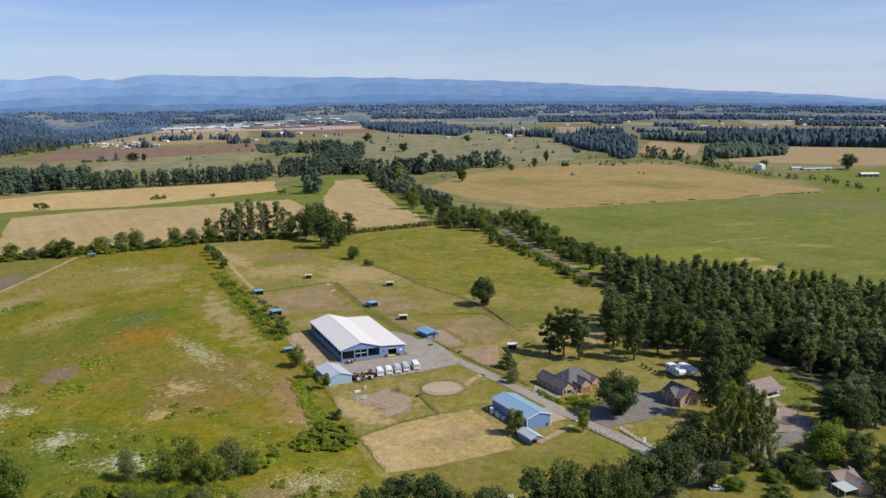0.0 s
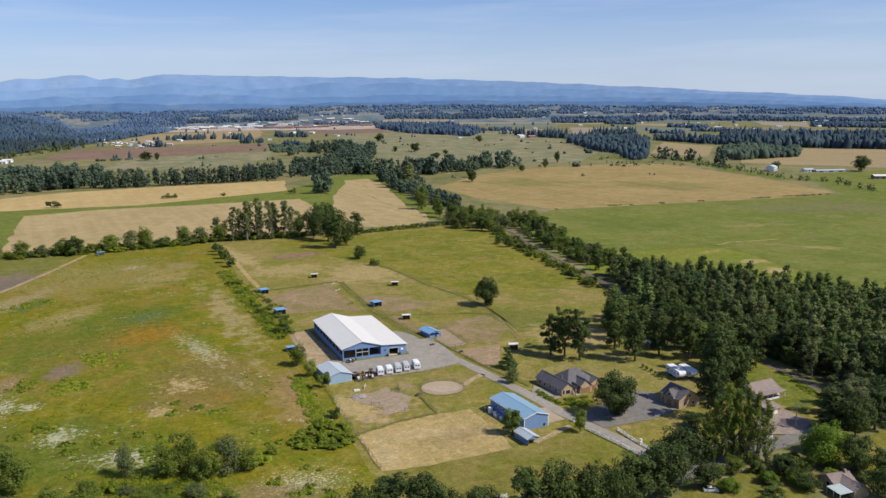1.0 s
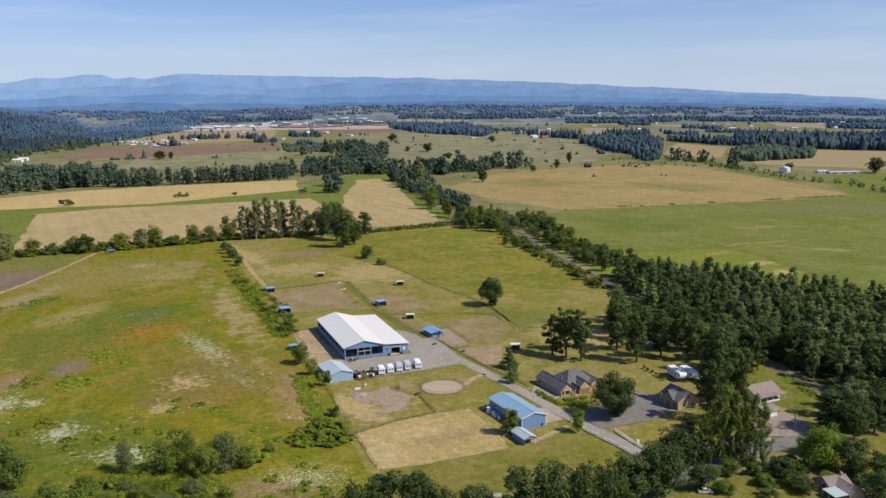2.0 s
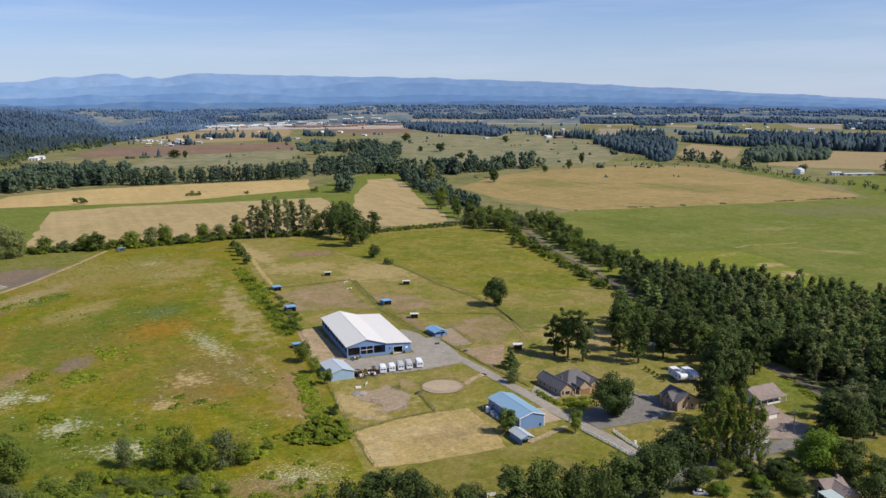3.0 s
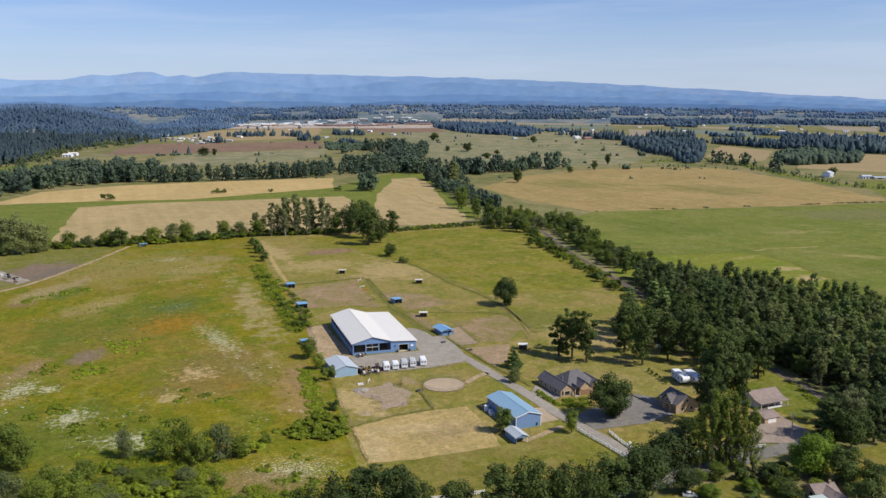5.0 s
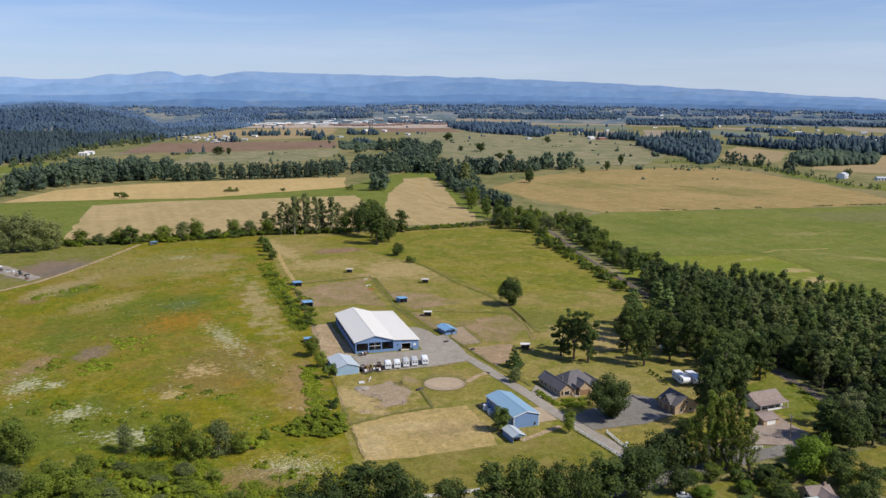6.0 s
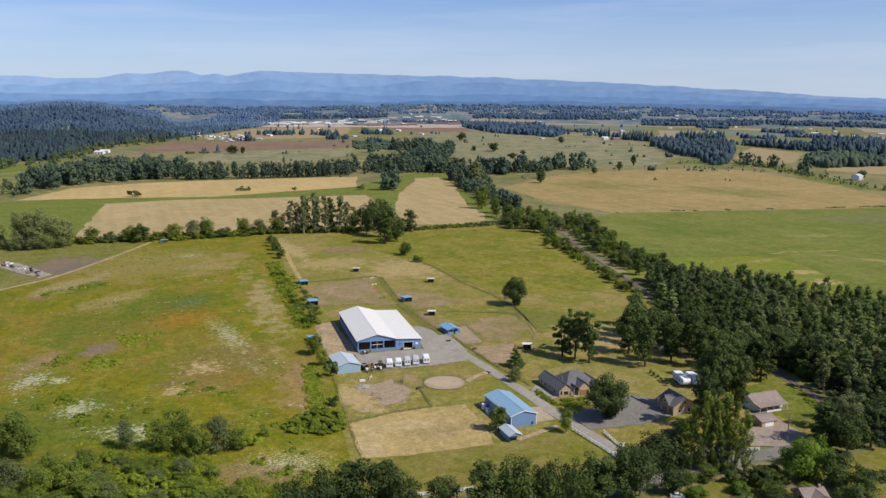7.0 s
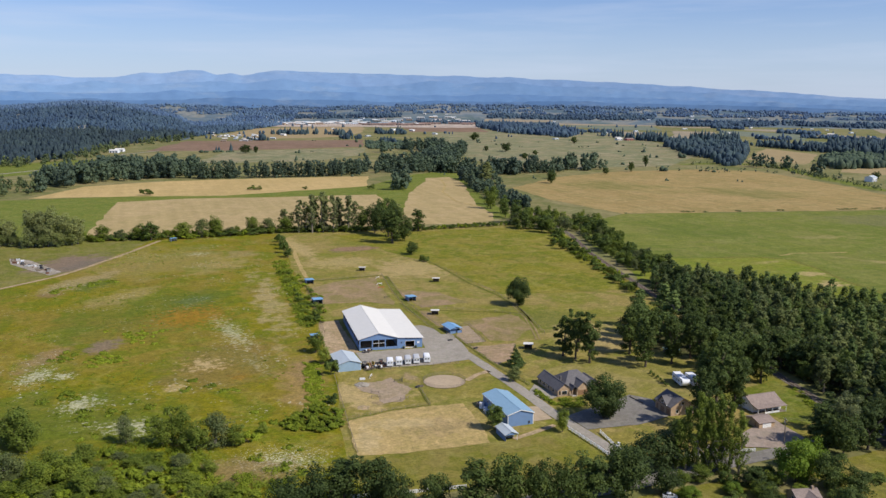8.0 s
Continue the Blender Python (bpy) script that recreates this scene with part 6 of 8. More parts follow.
shelter(51.6, 83.6, 4.6, 5.8, 2.7, ROOF_VIVID, WALL_BLUE, 5, BL)
shelter(2.4, 150.0, 4.6, 6.2, 2.6, ROOF_VIVID, WALL_BLUE, 0, BL)
shelter(-18.6, 22.0, 3.2, 3.6, 2.0, ROOF_VIVID, WALL_BLUE, 0, "low blue roofed shelter among bushes by the barn")
shelter(45.2, 181.4, 3.8, 3.4, 2.4, ROOF_WHITE, WOOD_GREY, -20, WL)
shelter(82.8, 131.0, 4.0, 3.4, 2.4, ROOF_WHITE, WOOD_GREY, -20, WL)
shelter(54.4, 49.5, 3.8, 3.4, 2.4, ROOF_WHITE, WOOD_GREY, -20, WL)
shelter(76.2, -27.3, 3.8, 3.6, 2.5, ROOF_WHITE, WOOD_GREY, -25, "dark wooden shelter with a pale green-grey roof")
shelter(136.0, -58.0, 6.0, 5.0, 2.6, paint_mat("pale_green_metal_roof", (0.45, 0.66, 0.58), 0.5), WOOD_GREY, -20, "shelter with a pale green roof under tall trees")
shelter(-75.0, 348.5, 4.6, 4.0, 2.6, ROOF_VIVID, SIDING_WHITE, 20, "small white and blue pump house at the track's end")


# ---- houses ----
def hip_roof(parent, x0, x1, y0, y1, eave, ridge, inset, mat, over=0.5):
    """A hipped roof with its ridge along x."""
    x0, x1, y0, y1 = x0 - over, x1 + over, y0 - over, y1 + over
    m = (y0 + y1) / 2
    bm = bmesh.new()
    low = [bm.verts.new((x, y, eave - 0.18)) for x, y in ((x0, y0), (x1, y0), (x1, y1), (x0, y1))]
    up = [bm.verts.new((x, y, eave)) for x, y in ((x0, y0), (x1, y0), (x1, y1), (x0, y1))]
    ra, rb = bm.verts.new((x0 + inset, m, ridge)), bm.verts.new((x1 - inset, m, ridge))
    for i in range(4):
        bm.faces.new((low[i], low[(i + 1) % 4], up[(i + 1) % 4], up[i]))
    bm.faces.new(low[::-1])
    bm.faces.new((up[0], up[1], rb, ra))
    bm.faces.new((up[1], up[2], rb))
    bm.faces.new((up[2], up[3], ra, rb))
    bm.faces.new((up[3], up[0], ra))
    part("hip_roof", bm, mat, parent)


def ranch_house():
    s = thing("house", 61.0, -92.8, 0, 0, "tan stone house with steep dark grey shingle roofs and gables", "house")
    gable_walls(s, 0, 7.0, 0, 22.0, 3.0, 5.7, 'y', SIDING_TAN, 0.25)
    gable_roof(s, 0, 7.0, 0, 22.0, 3.2, 5.8, 'y', SHINGLE, 0.5, 0.2)
    part("wall", boxes((7.0, 2.0, 0, 21.0, 18.0, 3.0)), SIDING_TAN, s)
    hip_roof(s, 4.5, 21.0, 2.0, 18.0, 3.0, 8.3, 6.5, SHINGLE)
    gable_walls(s, 9.2, 16.0, -1.0, 6.0, 3.2, 6.0, 'y', SIDING_TAN, 0.25)
    gable_roof(s, 9.2, 16.0, -1.0, 9.0, 3.3, 6.1, 'y', SHINGLE, 0.45, 0.18)
    gable_walls(s, 16.2, 24.4, 0.6, 12.0, 3.0, 5.4, 'y', SIDING_TAN, 0.25)
    gable_roof(s, 16.2, 24.4, 0.6, 13.0, 3.1, 5.5, 'y', SHINGLE, 0.45, 0.18)
    panel_door(s, 'y', -1.0, 10.1, 15.1, 2.4, -1, DOOR_BROWN)
    panel_door(s, 'y', 0.6, 17.4, 19.9, 2.3, -1, DOOR_BROWN)
    panel_door(s, 'y', 0.6, 20.7, 23.2, 2.3, -1, DOOR_BROWN)
    g = bmesh.new()
    prism(g, [(0.6, 0), (1.5, 0), (1.5, 2.2), (1.05, 2.9), (0.6, 2.2)], 'y', -0.05, 0)
    part("arched_window", g, GLASS, s)
    window(s, 'y', 0.0, 2.2, 4.8, 0.9, 2.4, -1)
    for y in (4.0, 9.0, 14.0, 18.0):
        window(s, 'x', 0.0, y, y + 1.6, 1.0, 2.3, -1)
    # entry porch
    gable_roof(s, 6.6, 9.6, -1.6, 3.0, 3.1, 4.6, 'y', SHINGLE, 0.3, 0.15)
    for x in (6.7, 9.2):
        part("porch_column", boxes((x, -1.5, 0, x + 0.4, -1.1, 3.0)), STONE_TAN, s)
    part("stone_base", boxes((-0.06, -0.06, 0, 7.06, -0.003, 0.9)), STONE_TAN, s)
    part("front_door", boxes((7.6, 1.9, 0, 8.6, 1.99, 2.1)), DOOR_BROWN, s)
    part("chimney", boxes((5.2, 8.2, 3.5, 6.0, 9.0, 6.6)), SHINGLE, s)
    part("step", boxes((6.8, -1.9, 0, 9.4, 1.9, 0.15)), CONCRETE, s)
    s.matrix_basis = s.matrix_basis @ Matrix.Diagonal((0.88, 0.85, 0.95, 1))


def garage_house():
    s = thing("garage", 92.4, -126.2, 0, 0, "tan two-storey garage with dark shingle roof and brown doors", "garage")
    gable_walls(s, 0, 13.5, 0, 13.5, 3.9, 7.0, 'y', SIDING_TAN, 0.25)
    gable_roof(s, 0, 13.5, 0, 13.5, 4.0, 7.1, 'y', SHINGLE, 0.6, 0.2)
    for y in (0.9, 5.0, 9.1):
        panel_door(s, 'x', -0.4 if y == 5.0 else 0.0, y, y + 3.3, 2.5, -1, DOOR_BROWN)
    gable_walls(s, -0.4, 6.4, 3.4, 10.4, 4.2, 6.7, 'x', SIDING_TAN, 0.2)
    gable_roof(s, -0.4, 6.7, 3.4, 10.4, 4.3, 6.95, 'x', SHINGLE, 0.5, 0.18, TRIM_WHITE)
    window(s, 'x', -0.4, 6.0, 7.8, 4.0, 5.2, -1)
    window(s, 'y', 0.0, 3.0, 4.4, 1.0, 2.3, -1)
    window(s, 'y', 0.0, 8.5, 9.9, 1.0, 2.3, -1)
    window(s, 'y', 0.0, 6.0, 7.4, 4.2, 5.4, -1)
    s.matrix_basis = s.matrix_basis @ Matrix.Diagonal((0.78, 0.78, 0.98, 1))


def camper(x, y, rz, length, label):
    """A long fifth-wheel caravan: a rounded nose over the hitch, windows, awning, roof boxes and two axles."""
    c = thing("camper_trailer", x, y, 0.1, rz, label, "caravan", "caravans beside the garage")
    bm = bmesh.new()
    prism(bm, [(2.2, 0.75), (length, 0.75), (length, 3.35), (length - 0.15, 3.5), (0.9, 3.55), (0.3, 3.3), (0.0, 2.7), (0.1, 2.0), (0.6, 1.65), (2.2, 1.6)], 'x', -1.3, 1.3)
    body = part("body", bm, SIDING_WHITE, c)
    for a, b, z0, z1 in ((0.7, 1.8, 2.2, 2.8), (3.4, 4.6, 1.8, 2.5), (5.6, 6.4, 1.9, 2.5), (length - 2.4, length - 1.0, 1.8, 2.5)):
        part("side_window", boxes((-1.33, a, z0, -1.303, b, z1)), GLASS, body)
    part("entry_door", boxes((-1.33, 7.0, 0.85, -1.303, 7.7, 2.7)), TRAILER_GREY, body)
    part("stripe", boxes((-1.325, 2.4, 1.25, -1.303, length - 0.2, 1.45)), WALL_PALE, body, "pale blue side stripe")
    a = bmesh.new()
    tube(a, (-1.42, 3.2, 3.25), (-1.42, 8.2, 3.25), 0.1, 0.1, 8)
    part("awning", a, TRAILER_GREY, c, "rolled grey awning")
    for yy in (3.0, 6.2):
        part("roof_vent", boxes((-0.35, yy, 3.5, 0.35, yy + 0.7, 3.75)), SIDING_WHITE, c)
    part("air_conditioner", boxes((-0.5, 4.3, 3.5, 0.5, 5.4, 3.85)), SIDING_WHITE, c)
    for yy in (length * 0.62, length * 0.62 + 0.95):
        for sx in (-1, 1):
            w = bmesh.new()
            tube(w, (sx * 1.05, yy, 0.38), (sx * 1.28, yy, 0.38), 0.38, 0.38, 12)
            part("wheel", w, RUBBER, c)
    for sx in (-0.8, 0.8):
        part("landing_leg", boxes((sx - 0.06, 2.3, 0, sx + 0.06, 2.42, 0.8)), DARK_METAL, c)
    c.matrix_basis = c.matrix_basis @ Matrix.Diagonal((1.25, 1.1, 1.15, 1))


def brown_house():
    s = thing("house", 125.4, -135.6, 0, 0, "low brown-roofed house with a white-posted porch", "house")
    gable_walls(s, 0, 16.0, 3.2, 14.0, 3.2, 5.6, 'x', SIDING_WHITE, 0.25)
    gable_roof(s, 0, 16.0, 3.2, 14.0, 3.3, 5.8, 'x', SHINGLE_BROWN, 0.5, 0.2)
    r = bmesh.new()
    slab(r, (-0.5, -0.6, 2.75), (16.5, -0.6, 2.75), (16.5, 3.4, 3.35), (-0.5, 3.4, 3.35), 0.15)
    part("porch_roof", r, SHINGLE_BROWN, s)
    for x in (0.0, 4.0, 8.0, 12.0, 15.8):
        part("porch_post", boxes((x, -0.3, 0, x + 0.16, -0.14, 2.65)), TRIM_WHITE, s)
    part("porch_rail", boxes((4.2, -0.3, 0.85, 12.0, -0.2, 0.95), (4.2, -0.3, 0.2, 12.0, -0.2, 0.75)), TRIM_WHITE, s)
    part("porch_floor", boxes((0, -0.5, 0, 16, 3.2, 0.18)), WOOD_GREY, s)
    window(s, 'y', 3.2, 2.5, 4.3, 1.0, 2.3, -1)
    window(s, 'y', 3.2, 10.0, 11.8, 1.0, 2.3, -1)
    part("front_door", boxes((7.0, 3.12, 0.18, 8.0, 3.19, 2.2)), DOOR_BROWN, s)
    s.matrix_basis = s.matrix_basis @ Matrix.Diagonal((0.84, 0.86, 0.95, 1))
    g = thing("garage", 116.2, -147.6, 0, 0, "small tan garage with a low brown shingle roof", "garage")
    gable_walls(g, 0, 9.0, 0, 9.5, 2.5, 3.6, 'x', SIDING_TAN, 0.2)
    gable_roof(g, 0, 9.0, 0, 9.5, 2.6, 3.8, 'x', SHINGLE_BROWN, 0.5, 0.18)
    panel_door(g, 'y', 0.0, 2.0, 7.0, 2.1, -1, TRIM_WHITE)
    part("side_door", boxes((-0.06, 2.0, 0, 0.0, 2.9, 2.0)), DOOR_BROWN, g)
    g.matrix_basis = g.matrix_basis @ Matrix.Diagonal((0.78, 0.8, 0.95, 1))


def corner_house():
    s = thing("house", 85.3, -204.3, 0, -12, "brown-roofed bungalow with a pale ribbed patio roof", "house")
    gable_walls(s, 0, 9.5, 4.0, 11.5, 3.0, 4.5, 'x', SIDING_TAN, 0.25)
    gable_roof(s, 0, 9.5, 4.0, 11.5, 3.1, 4.7, 'x', SHINGLE_BROWN, 0.6, 0.2)
    gable_walls(s, 3.0, 9.5, -4.0, 4.2, 3.0, 4.3, 'y', SIDING_TAN, 0.25)
    gable_roof(s, 3.0, 9.5, -4.0, 8.0, 3.1, 4.4, 'y', SHINGLE_BROWN, 0.5, 0.2)
    r = bmesh.new()
    slab(r, (-3.6, -4.2, 2.35), (2.6, -4.2, 2.75), (2.6, 3.6, 2.75), (-3.6, 3.6, 2.35), 0.08)
    part("patio_roof", r, paint_mat("pale_ribbed_plastic", (0.48, 0.55, 0.51), 0.5, 0.2, 0.6, along='Y'), s, "pale green-white ribbed patio roof")
    for y in (-4.0, -0.4, 3.3):
        part("patio_post", boxes((-3.5, y, 0, -3.36, y + 0.14, 2.25)), TRIM_WHITE, s)
    window(s, 'x', 0.0, 6.0, 8.0, 1.0, 2.3, -1)
    window(s, 'x', 3.0, -2.5, -0.8, 1.0, 2.3, -1)
    part("chimney", boxes((7.5, 7.0, 3.5, 8.4, 7.9, 5.6)), STONE_TAN, s)
    s.matrix_basis = s.matrix_basis @ Matrix.Diagonal((0.78, 0.78, 0.9, 1))


ranch_house()
garage_house()
camper(116.4, -102.0, -14, 11.0, "long white caravan with dark windows parked on lawn")
camper(121.6, -103.6, -12, 10.0, "white caravan parked under the tall tree")
brown_house()
corner_house()


# ---- vehicles and yard things ----
def horse_trailer(x, y, rz, mat, length=6.0, h=2.7):
    t = thing("horse_trailer", x, y, 0, rz, "parked white enclosed horse trailer on the gravel yard", "trailer", "trailers parked in a row")
    bm = bmesh.new()
    prism(bm, [(-1.2, 0.55), (1.2, 0.55), (1.2, h - 0.35), (1.0, h - 0.08), (0.6, h), (-0.6, h), (-1.0, h - 0.08), (-1.2, h - 0.35)], 'y', 0, length)
    body = part("body", bm, mat, t)
    part("rear_door", boxes((-1.05, -0.05, 0.7, -0.03, -0.003, h - 0.5), (0.03, -0.05, 0.7, 1.05, -0.003, h - 0.5)), SIDING_WHITE, t)
    part("rear_window", boxes((-0.85, -0.07, 1.6, -0.2, -0.052, 2.1), (0.2, -0.07, 1.6, 0.85, -0.052, 2.1)), GLASS, body)
    for yy in (1.2, 2.6, 4.0):
        part("side_window", boxes((-1.23, yy, 1.5, -1.203, yy + 0.8, 2.05)), GLASS, body)
    part("stripe", boxes((-1.22, 0.2, 1.1, -1.203, length - 0.2, 1.22)), DARK_METAL, body)
    for yy in (2.2, 3.1):
        for sx in (-1, 1):
            w = bmesh.new()
            tube(w, (sx * 1.02, yy, 0.36), (sx * 1.24, yy, 0.36), 0.36, 0.36, 12)
            part("wheel", w, RUBBER, t)
    part("fender", boxes((-1.32, 1.75, 0.75, -1.203, 3.55, 0.85), (1.203, 1.75, 0.75, 1.32, 3.55, 0.85)), DARK_METAL, t)
    d = bmesh.new()
    tube(d, (-0.7, length, 0.55), (0, length + 1.3, 0.5), 0.06, 0.06, 6)
    tube(d, (0.7, length, 0.55), (0, length + 1.3, 0.5), 0.06, 0.06, 6)
    tube(d, (0, length + 1.2, 0.0), (0, length + 1.2, 0.7), 0.05, 0.05, 6)
    part("drawbar", d, DARK_METAL, t)
    t.matrix_basis = t.matrix_basis @ Matrix.Diagonal((1.2, 1.0, 1.18, 1))
    return t


for i, (x, m, l) in enumerate(((6.6, SIDING_WHITE, 5.6), (10.9, SIDING_WHITE, 5.2), (15.2, TRAILER_GREY, 6.2), (19.3, TRAILER_GREY, 6.4), (24.4, SIDING_WHITE, 6.4))):
    tr = horse_trailer(x, -33.8 + 0.1 * i, -14, m, l)
    if m is TRAILER_GREY:
        tagged(tr, "parked grey aluminium horse trailer on the gravel yard")


def tractor(x, y, rz):
    t = thing("tractor", x, y, 0, rz, "old dark red tractor standing beside the trailers", "tractor")
    part("hood", boxes((-0.4, 0.6, 0.8, 0.4, 2.6, 1.5)), RUST, t)
    part("cab", boxes((-0.65, -0.8, 1.0, 0.65, 0.5, 1.2), (-0.65, -0.8, 2.3, 0.65, 0.5, 2.4), (-0.65, -0.8, 1.2, -0.55, -0.7, 2.3), (0.55, -0.8, 1.2, 0.65, -0.7, 2.3), (-0.65, 0.4, 1.2, -0.55, 0.5, 2.3), (0.55, 0.4, 1.2, 0.65, 0.5, 2.3)), DARK_METAL, t)
    for sx, yy, r in ((-1, -0.4, 0.8), (1, -0.4, 0.8), (-1, 2.2, 0.45), (1, 2.2, 0.45)):
        w = bmesh.new()
        tube(w, (sx * 0.6, yy, r), (sx * 1.0, yy, r), r, r, 14)
        wheel = part("wheel", w, RUBBER, t)
        hb = bmesh.new()
        tube(hb, (sx * 0.98, yy, r), (sx * 1.03, yy, r), r * 0.5, r * 0.5, 10)
        part("rim", hb, RUST, wheel)
    t.matrix_basis = t.matrix_basis @ Matrix.Diagonal((1.3, 1.3, 1.3, 1))
    e = bmesh.new()
    tube(e, (0.2, 1.8, 1.5), (0.2, 1.8, 2.3), 0.05, 0.05, 6)
    part("exhaust", e, DARK_METAL, t)


def flat_trailer(x, y, rz, label):
    t = thing("flatbed_trailer", x, y, 0, rz, label, "trailer", "implements parked by the shed")
    part("deck", boxes((-1.1, 0, 0.6, 1.1, 4.5, 0.72)), WOOD_GREY, t)
    part("rail", boxes((-1.1, 0, 0.72, -1.04, 4.5, 1.2), (1.04, 0, 0.72, 1.1, 4.5, 1.2), (-1.04, 4.44, 0.72, 1.04, 4.5, 1.4)), DARK_METAL, t)
    for sx in (-1, 1):
        w = bmesh.new()
        tube(w, (sx * 1.12, 2.2, 0.35), (sx * 1.32, 2.2, 0.35), 0.35, 0.35, 12)
        part("wheel", w, RUBBER, t)
    rng = random.Random(int(x * 7))
    for _ in range(7):
        px, py, s = rng.uniform(-0.7, 0.7), rng.uniform(0.5, 4.0), rng.uniform(0.25, 0.5)
        part("load", boxes((px - s, py - s, 0.72, px + s * 0.6, py + s, 0.72 + rng.uniform(0.3, 1.1))), rng.choice([RUST, WOOD_PALE, DARK_METAL, SIDING_WHITE]), t)
    d = bmesh.new()
    tube(d, (0, 4.5, 0.6), (0, 5.9, 0.5), 0.06, 0.06, 6)
    part("drawbar", d, DARK_METAL, t)


def harrow(x, y, rz, label, mat):
    """A folded tillage tool: a frame of beams with tines, discs and a drawbar."""
    h = thing("harrow", x, y, 0, rz, label, "farm implement", "implements parked by the shed")
    part("frame", boxes((-1.6, -0.1, 0.75, 1.6, 0.1, 0.95), (-1.6, 1.5, 0.75, 1.6, 1.7, 0.95), (-1.6, 0.1, 0.75, -1.4, 1.5, 0.95), (1.4, 0.1, 0.75, 1.6, 1.5, 0.95), (-0.1, 0.1, 0.8, 0.1, 1.5, 1.0)), mat, h)
    for sx in (-1.55, 1.55):
        part("wing", boxes((sx - 0.1, -0.05, 0.95, sx + 0.1, 1.65, 2.4)), mat, h)
    for i in range(7):
        bm = bmesh.new()
        xx = -1.35 + 0.45 * i
        tube(bm, (xx - 0.03, 0.0, 0.4), (xx + 0.03, 0.0, 0.4), 0.4, 0.4, 10)
        part("disc", bm, RUST, h)
    d = bmesh.new()
    tube(d, (0, 1.6, 0.85), (0, 3.2, 0.5), 0.07, 0.07, 6)
    part("drawbar", d, DARK_METAL, h)


YELLOW = plain_mat("faded_yellow_paint", (0.52, 0.36, 0.08), 0.6, 0.3, 2.0)
tractor(3.2, -30.4, -20)
tractor(-4.4, -31.4, -60)
flat_trailer(-2.2, -33.6, -65, "low flatbed trailer loaded with scrap by the shed")
flat_trailer(1.0, -32.9, -15, "small rusty trailer with mixed load")
harrow(-1.2, -31.2, 30, "folded yellow harrow parked among trailers", YELLOW)
harrow(4.6, -32.6, -10, "rusty disc harrow parked beside the trailers", RUST)
flat_trailer(-4.6, -35.4, -40, "low flatbed trailer with pale timber by the shed")
flat_trailer(2.6, -35.2, 10, "small trailer with a pale mixed load")
flat_trailer(0.4, -8.8, -70, "small cart with odds and ends at the barn corner")


def water_tank(x, y, r, h, label):
    t = thing("water_tank", x, y, 0, 0, label, "tank", "tanks and boxes behind the blue barn")
    bm = bmesh.new()
    tube(bm, (0, 0, 0), (0, 0, h), r, r, 16)
    tube(bm, (0, 0, h), (0, 0, h + 0.25), r, r * 0.5, 16)
    part("tank_body", bm, SIDING_WHITE, t)
    bm = bmesh.new()
    tube(bm, (0, 0, h + 0.25), (0, 0, h + 0.35), 0.25, 0.25, 10)
    part("lid", bm, DARK_METAL, t)


water_tank(26.9, -94.4, 1.0, 2.2, "white plastic water tank against the blue barn")
water_tank(27.1, -97.6, 0.8, 1.5, "small white tank against the blue barn")
for bx, by, bw, bh, bm_ in ((26.6, -92.0, 0.8, 1.4, WOOD_GREY), (26.8, -100.0, 0.9, 1.2, TRAILER_GREY), (27.2, -102.4, 0.7, 1.0, SIDING_WHITE)):
    c = thing("storage_box", bx, by, 0.05, 8, "weathered box stored beside the blue barn", "box", "tanks and boxes behind the blue barn")
    part("box_body", boxes((-bw, -bw * 0.8, 0, bw, bw * 0.8, bh)), bm_, c)
    part("lid", boxes((-bw - 0.05, -bw * 0.8 - 0.05, bh, bw + 0.05, bw * 0.8 + 0.05, bh + 0.08)), bm_, c)


def car(x, y, rz, paint, label):
    c = thing("car", x, y, 0.05, rz, label, "car")
    b = bmesh.new()
    prism(b, [(-2.2, 0.3), (2.2, 0.3), (2.25, 0.75), (1.9, 0.95), (0.9, 1.02), (-1.6, 1.05), (-2.2, 0.95)], 'y', -0.9, 0.9)
    body = part("body", b, paint, c)
    b = bmesh.new()
    prism(b, [(0.95, 1.02), (0.35, 1.45), (-1.1, 1.47), (-1.75, 1.04)], 'y', -0.78, 0.78)
    part("cabin", b, GLASS, body)
    part("roof_panel", boxes((-1.1, -0.74, 1.46, 0.35, 0.74, 1.53)), paint, body)
    for xx in (-1.35, 1.35):
        for yy in (-1, 1):
            w = bmesh.new()
            tube(w, (xx, yy * 0.72, 0.33), (xx, yy * 0.93, 0.33), 0.33, 0.33, 14)
            wheel = part("wheel", w, RUBBER, c)
            w = bmesh.new()
            tube(w, (xx, yy * 0.92, 0.33), (xx, yy * 0.95, 0.33), 0.2, 0.2, 10)
            part("rim", w, TRAILER_GREY, wheel)
    for yy in (-0.65, 0.65):
        part("headlight", boxes((2.2, yy - 0.2, 0.62, 2.26, yy + 0.2, 0.8)), SIDING_WHITE, c)


car(53.0, -184.0, -30, SILVER, "silver parked car beside the road")
car(116.5, -121.0, 40, RED, "red car parked under trees by the house")


